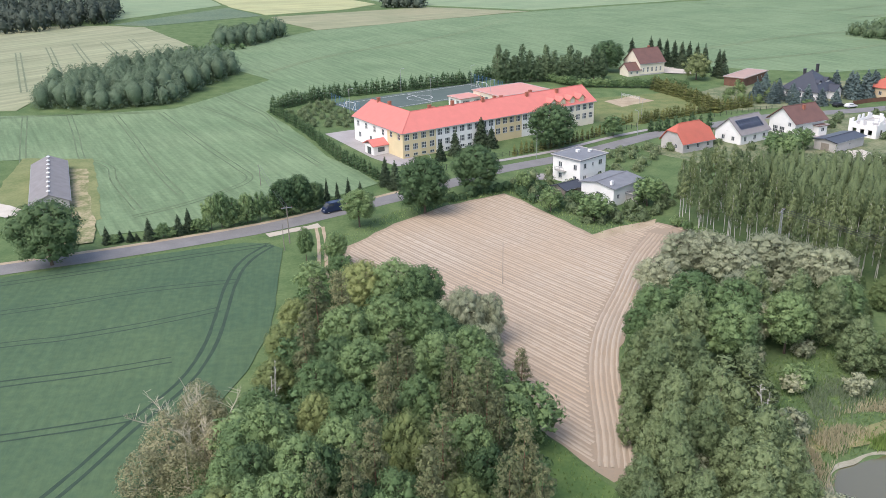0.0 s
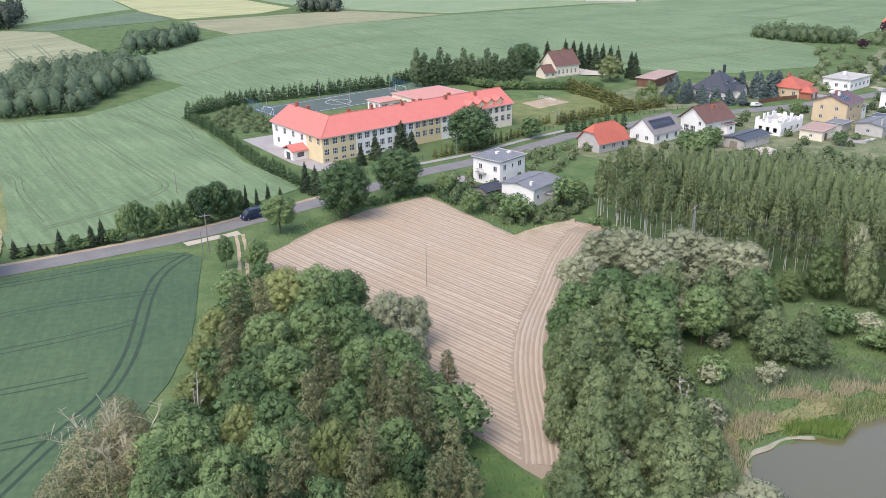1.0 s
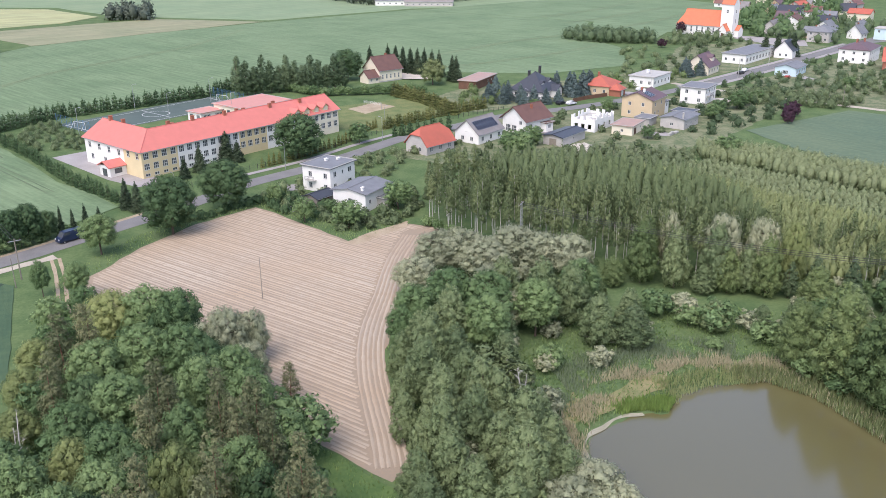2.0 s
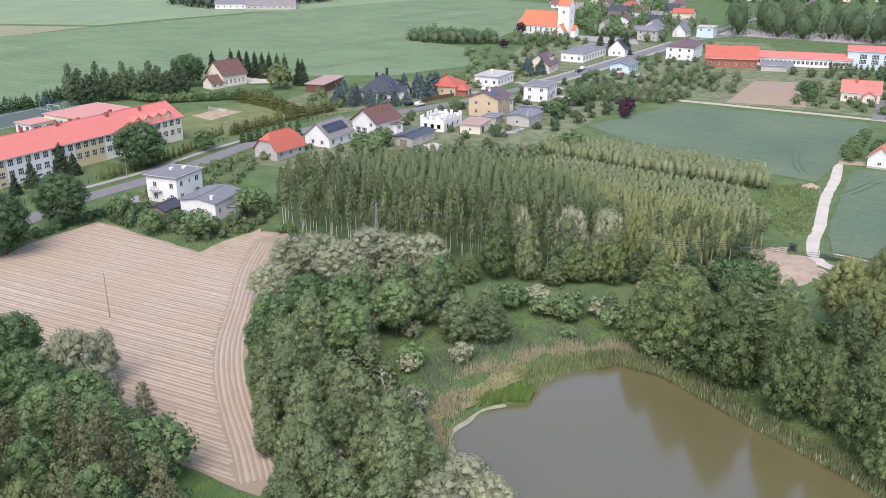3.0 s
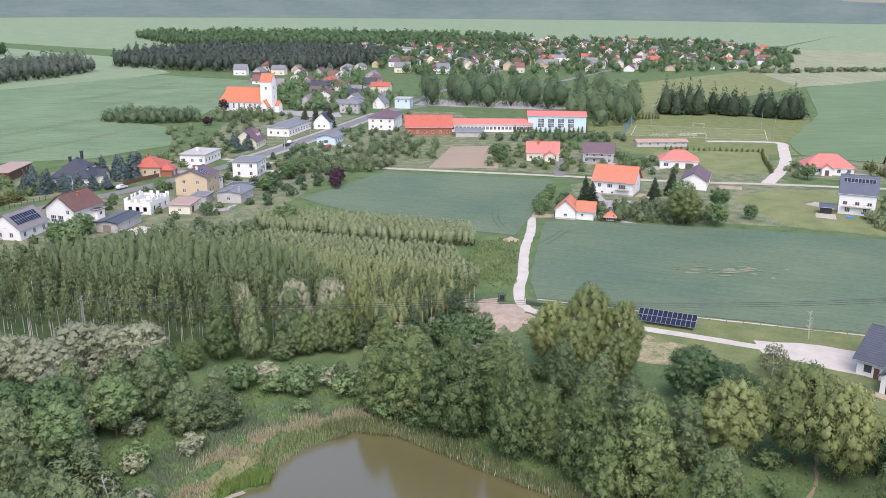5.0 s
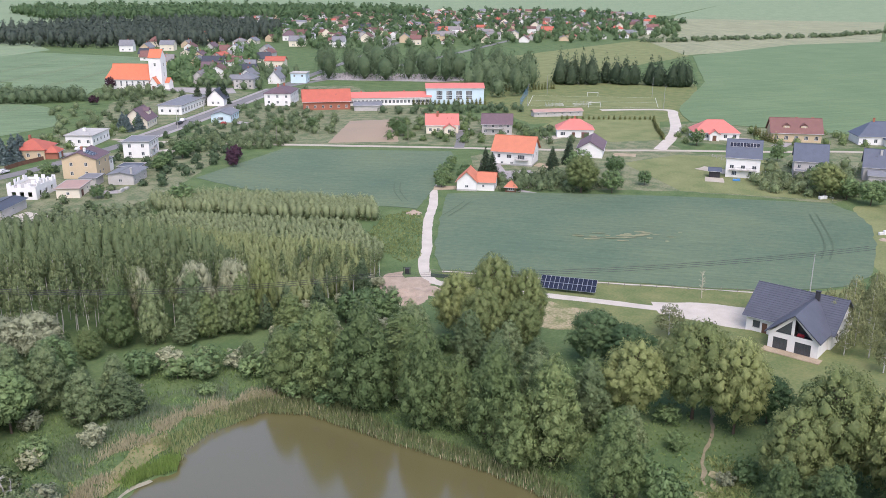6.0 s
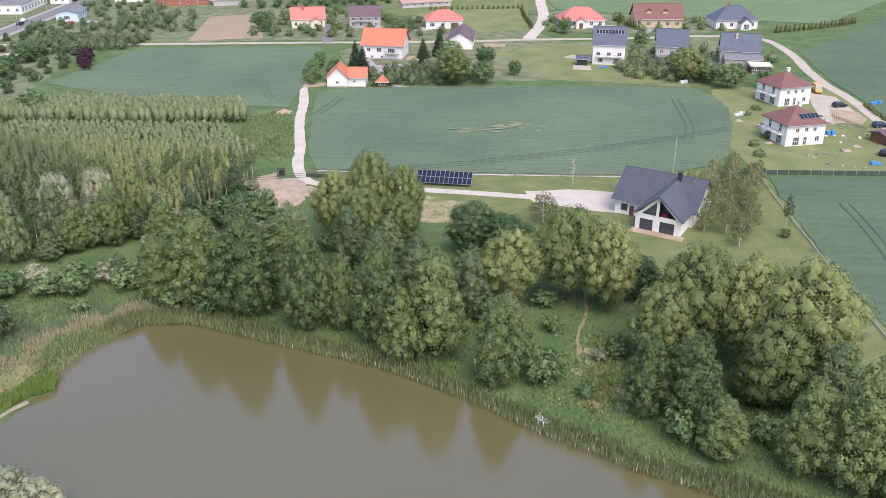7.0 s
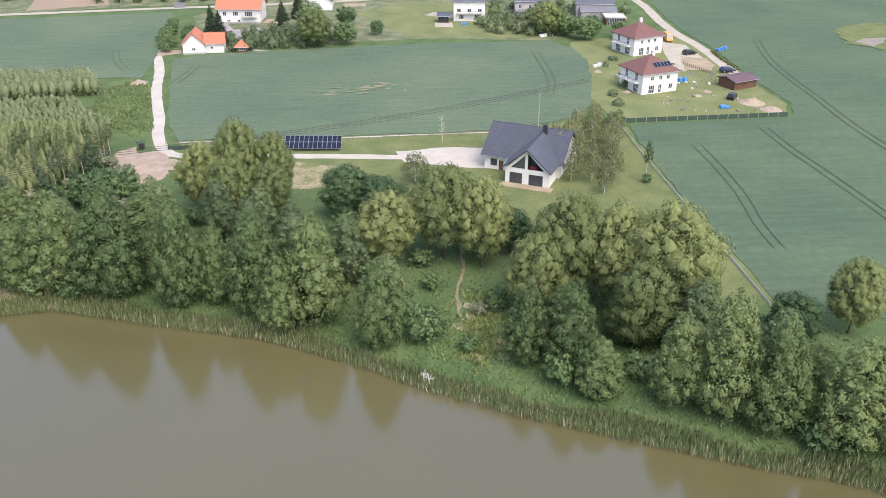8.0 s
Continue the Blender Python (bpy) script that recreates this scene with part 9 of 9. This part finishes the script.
        box(bm, i * 1.4 - n * 0.7, -d / 2, 0, i * 1.4 - n * 0.7 + w, d / 2, h)
        bmesh.ops.bevel(bm, geom=bm.edges[:], offset=0.06, segments=1, affect="EDGES")
        part("block", bm, mat, ob)


BLUE_TARP = material("blue_tarpaulin", (0.06, 0.22, 0.5), (0.08, 0.27, 0.55), rough=0.5)
crate_stack(241.6, 17.2, -50, "building material under a blue tarpaulin", BLUE_TARP, 2, 91)
crate_stack(249.0, 41.8, -40, "white wrapped bales beside the field", FRAME_WHITE, 3, 92)
crate_stack(220.8, 4.6, -60, "blue plastic sheets on the grass", BLUE_TARP, 2, 93)
crate_stack(240.0, 33.0, -47, "stack of grey blocks on the building site", CONCRETE, 4, 94)
crate_stack(282.0, 9.5, -40, "blue and grey bins by the lane", BLUE_TARP, 3, 95)
crate_stack(279.5, 66.0, -40, "white garden boxes by the bushes", FRAME_WHITE, 2, 96)
crate_stack(151.0, 246.0, 36, "pile of pale blocks and boards by the outbuilding", CONCRETE, 5, 97)
crate_stack(287.5, 96.0, -70, "turquoise covered garden pool", BLUE_TARP, 2, 98)


far_wood("garden_scrub", "shrubs and beds in the school garden", [(-60, 308), (-48, 326), (-34, 300), (-36, 284), (-46, 286)], 4.0, 2.4, 2.8, LEAF_GARDEN, 118, 110, 0.45, "garden")
far_wood("garden_scrub", "dense roadside bushes above the field", [(-10, 199), (2, 207), (13, 214), (22, 214), (30, 206), (26, 196), (20, 200), (13, 211), (0, 203)], 2.6, 2.2, 2.6, LEAF_DARK, 119, 130, 0.4, "bushes")
far_wood("garden_scrub", "bushes below the white houses", [(28, 184), (36, 184), (48, 190), (56, 204), (50, 214), (48, 196), (38, 190), (28, 192)], 2.8, 2.0, 2.4, LEAF_GARDEN, 117, 130, 0.4, "bushes")
# planted gardens between the village houses
for _k, (_poly, _gap, _h, _w) in enumerate((
        ([(64, 262), (100, 282), (150, 292), (150, 240), (120, 228), (84, 236), (60, 244)], 7.5, 2.4, 3.0),
        ([(150, 290), (200, 312), (232, 322), (228, 282), (196, 256), (160, 240)], 6.0, 3.0, 3.4),
        ([(96, 305), (160, 318), (215, 336), (215, 352), (160, 345), (110, 345)], 6.5, 3.4, 3.6),
        ([(205, 345), (260, 372), (300, 400), (310, 440), (262, 420), (220, 380)], 10.0, 3.6, 4.2),
        ([(232, 325), (300, 362), (350, 395), (370, 380), (330, 335), (262, 290), (236, 280)], 8.0, 3.4, 3.8),
        ([(270, 240), (300, 262), (330, 262), (345, 235), (320, 195), (290, 200)], 6.5, 3.4, 3.8),
        ([(286, 190), (322, 165), (345, 190), (330, 205), (300, 205)], 7.0, 3.4, 3.6),
        ([(330, 300), (352, 280), (372, 262), (385, 250), (372, 235), (345, 260), (322, 285)], 6.5, 4.0, 4.4),
        ([(340, 140), (352, 118), (366, 92), (380, 70), (398, 74), (400, 100), (380, 140), (360, 150)], 8.0, 3.6, 3.8),
        ([(286, 104), (296, 86), (306, 66), (314, 50), (330, 46), (330, 84), (306, 106)], 5.5, 4.0, 4.4),
        ([(345, 400), (420, 440), (430, 500), (380, 500), (330, 450)], 8.0, 7.0, 6.0))):
    far_wood("garden_scrub", "bushes and fruit trees in village gardens", _poly, _gap, _h, _w, (LEAF_GARDEN, LEAF_HEDGE, LEAF_ALDER)[_k % 3], 120 + _k, 110, 0.55, "garden", gardens=True)

# garden trees and conifers of the village
for _x, _y, _h, _w in ((30, 199, 3.4, 4), (70, 262, 3, 4), (101, 246, 6.5, 7.5), (140, 243, 4.5, 5), (124, 300, 3.5, 5), (146, 284, 5, 5), (176, 262, 5.5, 6), (182, 268, 5.5, 6), (194, 274, 6.5, 8), (200, 279, 6, 7), (190, 300, 5, 5), (212, 286, 4, 5), (150, 213, 7.5, 8.5), (130, 226, 3, 4), (262, 296, 5, 6), (272, 285, 5, 6), (288, 248, 7, 8), (283, 240, 5, 6)):
    plant("garden_tree", _x, _y, _h, _w, group="garden trees")
for _x, _y, _h, _w in ((318, 215, 6, 6), (236, 172, 4.5, 5.5), (230, 169, 4.5, 5), (224, 171, 4, 4), (263, 143, 9, 10), (270, 133, 7, 7), (252, 134, 5, 5), (262, 118, 5, 5), (341, 132, 7, 7), (292, 70, 9, 9.5), (283, 60, 7, 8), (290, 52, 6, 7), (330, 96, 6, 6), (336, 60, 6, 6), (285, 42, 6, 6), (222, 345, 5, 5)):
    plant("garden_tree", _x, _y, _h, _w, group="garden trees")
for _x, _y, _h, _w in ((120, 318, 6, 4.5), (123, 312, 5.5, 4.5), (117, 324, 7, 5), (126, 306, 6, 4.5), (112, 318, 6, 4.5), (116, 312, 6, 4.5), (121, 303, 5, 4), (147, 316, 7.5, 5.5), (152, 318, 8, 5.5), (149, 324, 7, 5), (156, 321, 7.5, 5), (144, 326, 7, 5), (160, 327, 6, 4.5), (131, 306, 5, 4), (137, 308, 4, 3.5), (218, 350, 6, 5), (222, 344, 6, 4.5), (215, 342, 6, 4.5)):
    plant("blue_spruce", _x, _y, _h * 1.25, _w * 1.3, group="blue spruces in the gardens")
for _x, _y, _h, _w in ((246, 171, 9, 5), (243, 166, 8, 5), (282, 158, 9, 5), (276, 155, 8, 5), (270, 158, 7, 5), (292, 384, 12, 7), (297, 378, 12, 7), (286, 386, 11, 7), (301, 387, 11, 6), (262, 154, 4, 2.5)):
    plant("spruce_tree", _x, _y, _h, _w, group="dark garden conifers")
plant("purple_bush", 205, 257, 5.5, 6.5), plant("purple_bush", 200, 252, 4.8, 6), plant("purple_bush", 196, 247, 4, 4), plant("purple_bush", 252, 430, 5, 6)
plant("purple_bush", 292, 478, 8, 6)
hedge([(80, 341), (86, 326), (90, 309), (92, 298)], 1.3, "thuja", 4.6, 101, "thuja hedge by the lawn", 3.8)
hedge([(62, 283), (74, 290), (90, 299), (106, 306)], 1.7, "thuja", 4.0, 102, "thuja row along the road", 2.1)
hedge([(50, 278), (56, 282), (60, 286)], 1.8, "thuja", 3.2, 103, "thuja row along the road", 1.4)
hedge([(34, 372), (50, 352), (62, 348), (80, 345), (92, 343)], 2.2, "bush", 3.6, 104, "hedge behind the lawn")
hedge([(345, 148), (372, 164), (392, 174)], 1.6, "thuja", 2.2, 105, "clipped hedge of the villa lawn", 1.5)
hedge([(392, 176), (380, 192), (366, 210)], 2.4, "thuja", 1.8, 106, "clipped hedge of the villa lawn", 1.5)
hedge([(358, 296), (366, 288), (376, 277), (384, 268)], 2.2, "thuja", 3.2, 107, "row of thujas before the sports hall", 1.8)
hedge([(437, 292), (450, 283), (466, 274)], 2.0, "thuja", 4.0, 108, "row of thujas by the pitch", 1.7)
hedge([(388, 56), (410, 40), (430, 30)], 2.4, "thuja", 3.2, 109, "young conifer row at the field's edge", 1.8)
hedge([(366, 108), (374, 118), (382, 122)], 2.0, "thuja", 4.0, 110, "row of thujas beside the maroon house", 1.7)
hedge([(18, 246), (26, 251), (40, 262), (48, 270)], 2.2, "thuja", 3.4, 111, "thuja row before the school", 1.5)
hedge([(278, 12.5), (268, 8), (260, 4)], 1.6, "thuja", 1.2, 112, "young hedge along the lane", 1.0)
hedge([(-100, 193), (-96, 190), (-90, 186)], 1.6, "bush", 1.6, 114, "clipped roadside hedge", 2.0)


# ---- the far village ----
def far_village():
    rng = np.random.default_rng(55)
    walls = [WHITE_WALL, CREAM_WALL, BEIGE_WALL, GREY_WALL, WHITE_WALL]
    roofs = [(ROOF_MAROON, "dull red"), (ROOF_BROWN, "brown"), (ROOF_GREY, "grey"), (ROOF_GREY, "grey felt"), (ROOF_DARK, "dark grey"), (ROOF_ORANGE2, "faded orange"), (ROOF_PLUM, "plum-grey"), (ROOF_ASB, "pale grey")]
    got = []
    for poly, gap in (([(576, 624), (672, 576), (768, 516), (912, 432), (1080, 480), (1200, 624), (1080, 840), (840, 792), (672, 744)], 31), ([(400, 580), (520, 610), (650, 770), (570, 830), (440, 700)], 32), ([(345, 430), (380, 420), (400, 450), (470, 520), (520, 600), (470, 620), (400, 540), (350, 470)], 24)):
        for x, y in scatter(poly, gap, rng, 2500):
            k = rng.integers(len(roofs))
            w, d, h = rng.uniform(10, 16), rng.uniform(8, 11), rng.choice([3.2, 3.4, 5.6])
            house("house", f"distant village house with a {roofs[k][1]} roof", float(x), float(y), float(rng.choice([35, -55, 30, -50]) + rng.normal() * 4), w, d, float(h), "gable" if rng.random() < 0.75 else "hip", float(rng.uniform(2.2, 4.5)), walls[rng.integers(len(walls))], roofs[k][0],
                  front=even(w, 2, 1.0, 1.6, 1.4), chimneys=[(1.0, 0.5, 0.8, 1.4, BRICK_WALL)], group="far village houses")


far_village()
house("house", "pale grey two-storey house with a hipped roof", 352.0, 425.0, 36, 16, 12, 6.0, "hip", 3.0, GREY_WALL, ROOF_GREY, front=even(16, 4, 1.0) + even(16, 4, 4.0), left=even(12, 3, 1.0) + even(12, 3, 4.0), group="far village houses")
house("house", "pale blue cube house with a flat roof", 392.0, 420.0, 36, 12, 10, 6.2, "flat", 0, BLUE_WALL, CONCRETE, front=even(12, 2, 1.0, 1.8, 1.4) + even(12, 2, 4.0, 1.8, 1.4), left=even(10, 2, 4.0), group="far village houses")
house("farm_shed", "long pale farm shed in the fields", 200.0, 720.0, -20, 40, 14, 4, "gable", 4, GREY_WALL, ROOF_ASB, front=even(40, 8, 1.2, 1.4, 1.2), category="barn")
house("farm_shed", "long pale farm shed in the fields", 172.0, 738.0, -20, 26, 12, 4, "gable", 3, WHITE_WALL, ROOF_GREY, front=even(30, 6, 1.2, 1.4, 1.2), category="barn")
_c = np.column_stack((_rng.uniform(140, 200, 9000), _rng.uniform(115, 165, 9000)))
_c = _c[inside([(150, 128), (157, 128), (186, 151), (191, 157), (180, 160), (166, 153), (157, 150), (155, 140)], _c[:, 0], _c[:, 1])]
blades("meadow_grass", "rank yellow-green weeds beside the track", _c[:2600], 0.8, 0.5, LEAF_LIGHT, 68, 0.6)

# straw-coloured worn spots and pale weeds on the bank below the path
_r = random.Random(77)
for _i, (_x, _y, _q) in enumerate(((97.4, 26.6, 1.5), (96, 30.2, 1.2), (100.2, 33.6, 1.1), (95.2, 25.2, 1.3), (103.4, 32.6, 1.4), (98.8, 24, 1.0), (106, 33.6, 1.2), (94, 28.4, 0.9))):
    ground_sheet("ground_worn_bank", "thin straw-coloured patch on the pond bank", "bare soil", [(_x + _q * _r.uniform(0.6, 1.3) * math.cos(k), _y + _q * _r.uniform(0.6, 1.3) * math.sin(k)) for k in range(6)], 0.06 + 0.004 * _i, STRAW, 0.4, 0, 0.4)
blades("meadow_grass", "yellow-green rank grass on the pond bank", belt([(93.5, 27), (97.5, 30), (102, 31.5), (108, 33)], 4.2, 2600, 78), 0.7, 0.35, LEAF_LIGHT, 78, 0.8)
plant("grey_bush", 104.6, 32.0, 2.0, 2.6, group="bushes on the pond bank")


# ---- scattered odds and ends of the building site ----
def debris(label, poly, n, seed, mat, size=0.5):
    rng = np.random.default_rng(seed)
    bm = bmesh.new()
    for x, y in scatter(poly, 0.7, rng, 3000)[:n]:
        s = size * rng.uniform(0.4, 1.6, 3)
        if all(math.hypot(x - fx, y - fy) > fr for fx, fy, fr in FOOTPRINTS):
            box(bm, -s[0], -s[1] * 0.6, -0.05, s[0], s[1] * 0.6, s[2] * 0.5 + 0.08, pose(float(x), float(y), 0.05, 0, 0, float(rng.uniform(0, 180))))
    return tagged(mesh_object("site_debris", bm, mat), label, "debris", kind="stuff")


SITE = [(212, 12), (224, 28), (236, 36), (250, 36), (262, 26), (254, 8), (240, 6), (222, -4)]
debris("pale offcuts and blocks strewn about the building site", SITE, 34, 131, CONCRETE, 0.32)
debris("brown boards and soil clods strewn about the building site", SITE, 44, 132, GREY_WOOD, 0.45)
debris("white wrapping and plaster bags on the building site", [(240, 8), (252, 22), (244, 30), (232, 20), (226, 6)], 14, 133, FRAME_WHITE, 0.4)
fence("fence", "row of upright pale boards edging the dug plot", [(251, 9.5), (256, 14.5), (260, 19)], 0.9, 0.8, GREY_WOOD, 1, post=0.12)
for _s in (-1, 1):
    _q = smooth_line(ROAD[17:21], 4)
    _v = [((p.x + _s * 4.6 * (_q[min(i + 1, len(_q) - 1)] - _q[max(i - 1, 0)]).normalized().y), (p.y - _s * 4.6 * (_q[min(i + 1, len(_q) - 1)] - _q[max(i - 1, 0)]).normalized().x)) for i, p in enumerate(_q)]
    tagged(ribbon("pavement", _v, 2.8, 0.1, PAVING, 3), "grey paved footway beside the village street", "pavement", kind="structure")

# ---- yards, vents and stands ----
for _i in range(9):
    _o = thing("ridge_vent", "small white metal vent on the barn's ridge", "vent", pose(-107.3 + 16.3 * (_i - 4) / 8 * -0.9, 219.5 + 37.4 * (_i - 4) / 8 * 0.9, 4.2), "ridge vents of the barn")
    _b = bmesh.new()
    tube(_b, [(0, 0, -0.1), (0, 0, 0.45)], [0.28, 0.28], 8)
    part("pipe", _b, METAL, _o)
    _b = bmesh.new()
    tube(_b, [(0, 0, 0.45), (0, 0, 0.6), (0, 0, 0.8)], [0.5, 0.5, 0.1], 8)
    part("cap", _b, FRAME_WHITE, _o)
house("clubhouse", "low changing-room building with a dull red roof", 374.0, 217.5, -40, 25, 5, 2.4, "gable", 0.9, GREY_WALL, ROOF_RUST, front=even(25, 6, 1.0, 1.0, 1.0), category="building")
for _x, _y in ((400.5, 234.0), (412.5, 224.0)):
    _o = thing("bleacher", "white steel spectator stand beside the pitch", "stand", pose(_x, _y, 0, 0, 0, -40), "spectator stands")
    for _k in range(3):
        _b = bmesh.new()
        box(_b, -5, _k * 0.8, 0.4 + _k * 0.4, 5, _k * 0.8 + 0.4, 0.46 + _k * 0.4)
        part("bench", _b, FRAME_WHITE, _o)
    for _k in range(6):
        _b = bmesh.new()
        tube(_b, [(-5 + _k * 2, 2.2, 0), (-5 + _k * 2, 2.2, 2.2), (-5 + _k * 2, 0.2, 2.5)], [0.05] * 3, 5)
        part("frame", _b, METAL, _o)
for _x, _y, _h, _w in ((246, 121.6, 7.4, 7.6), (280, 52.4, 7.6, 9), (218, 169, 3.6, 4.5), (224, 174, 4, 5), (231, 178, 4.6, 5.5), (238, 181, 4, 4.6), (246, 186, 4, 4.5)):
    plant("garden_tree", _x, _y, _h, _w, group="garden trees")
for _x, _y, _h, _w in ((240, 129.5, 12, 10.5), (282, 66, 11, 10)):
    plant("oak_tree", _x, _y, _h, _w, group="garden trees")
ground_sheet("pavement_yard", "grey paved yard between the orange-roofed houses", "yard", [(257, 181), (262, 176), (247, 162), (236, 163)], 0.1, PAVING, 0.4)
_yr = random.Random(9)
_n = 0
for _x, _y, _r in list(FOOTPRINTS):
    if _y < 90 or math.hypot(_x, _y) > 430 or _x < 20 or _n > 34:
        continue
    for _try in range(8):
        _a = _yr.uniform(0, math.tau)
        _px, _py = _x + math.cos(_a) * (_r + 1.5), _y + math.sin(_a) * (_r + 1.5)
        if all(off_road((_px, _py), q, 7.5) for q in (ROAD, LANE)) and all(math.hypot(_px - x, _py - y) > r for x, y, r in FOOTPRINTS):
            _u, _v = _yr.uniform(3.5, 6), _yr.uniform(2.5, 4.5)
            _c, _s = math.cos(_a), math.sin(_a)
            _m = _yr.choice((PAVING, GRAVEL, LANE_SOIL, PAVING, SAND))
            ground_sheet("ground_garden_yard", "worn bare yard beside a village house", "yard", [(_px + _c * p - _s * q, _py + _s * p + _c * q) for p, q in ((-_u, -_v), (_u, -_v), (_u, _v), (-_u, _v))], 0.05 + 0.004 * (_n % 12), _m, 0.8, 0, 1.5)
            _n += 1
            break
far_wood("garden_scrub", "dense bushes between the gardens and the barley", [(180, 352), (200, 374), (222, 420), (240, 428), (236, 400), (216, 366), (196, 350)], 9.0, 3.4, 4.4, LEAF_GARDEN, 140, 110, 0.5, "garden", gardens=True)
tagged(ribbon("ground_field_edge", [(151.2, 117), (159, 101), (167.2, 84), (183, 53)], 0.6, 0.1, GRAVEL, 2, 0.3), "pale dry strip along the wheat's edge", "field edge", kind="structure")


def distant_houses(label, roofing, n, seed):
    """Plain gabled houses of the town beyond the village, a kilometre off and more."""
    rng = np.random.default_rng(seed)
    spots = scatter([(560, 760), (700, 640), (960, 540), (1250, 520), (1500, 800), (1300, 1150), (900, 1080), (660, 900)], 34, rng, 2500)
    rng.shuffle(spots)
    bm = bmesh.new()
    for x, y in spots[:n]:
        w, d, h, r = rng.uniform(5, 9), rng.uniform(4, 5.5), rng.uniform(3, 6), rng.uniform(2, 4)
        m = pose(float(x), float(y), 0, 0, 0, float(rng.choice([35, -55, 20, -70])))
        v = [bm.verts.new(m @ Vector(q)) for q in ((-w, -d, 0), (w, -d, 0), (w, d, 0), (-w, d, 0), (-w, -d, h), (w, -d, h), (w, d, h), (-w, d, h), (-w, 0, h + r), (w, 0, h + r))]
        for k, f in enumerate(((0, 1, 5, 4), (2, 3, 7, 6), (1, 2, 6, 9, 5), (3, 0, 4, 8, 7), (4, 5, 9, 8), (6, 7, 8, 9))):
            bm.faces.new([v[i] for i in f]).material_index = int(k > 3)
    ob = tagged(mesh_object("distant_houses", bm, (WHITE_WALL, CREAM_WALL, GREY_WALL, BEIGE_WALL)[seed % 4]), label, "houses", kind="stuff")
    ob.data.materials.append(roofing)


for _k, (_m, _t) in enumerate(((ROOF_GREY, "grey"), (ROOF_MAROON, "dull red"), (ROOF_ASB, "pale grey"), (ROOF_BROWN, "brown"), (ROOF_ORANGE2, "faded red"))):
    distant_houses(f"distant town houses with {_t} roofs", _m, 60 if _k < 4 else 30, 150 + _k)
far_wood("village_trees", "trees among the distant town houses", [(560, 760), (700, 640), (960, 540), (1250, 520), (1500, 800), (1300, 1150), (900, 1080), (660, 900)], 31, 12, 13, LEAF_DARK, 160, 45, 2.4)
_c = np.column_stack((_rng.uniform(92, 132, 14000), _rng.uniform(-24, 112, 14000)))
_d = edge_distance(POND, _c[:, 0], _c[:, 1])
_c = _c[~inside(POND, _c[:, 0], _c[:, 1]) & (_d > 3) & (_d < 34)]
blades("meadow_grass", "rough grass and weeds under the bank trees", _c[:6500], 0.6, 0.45, LEAF_GRASS, 69, 0.7)
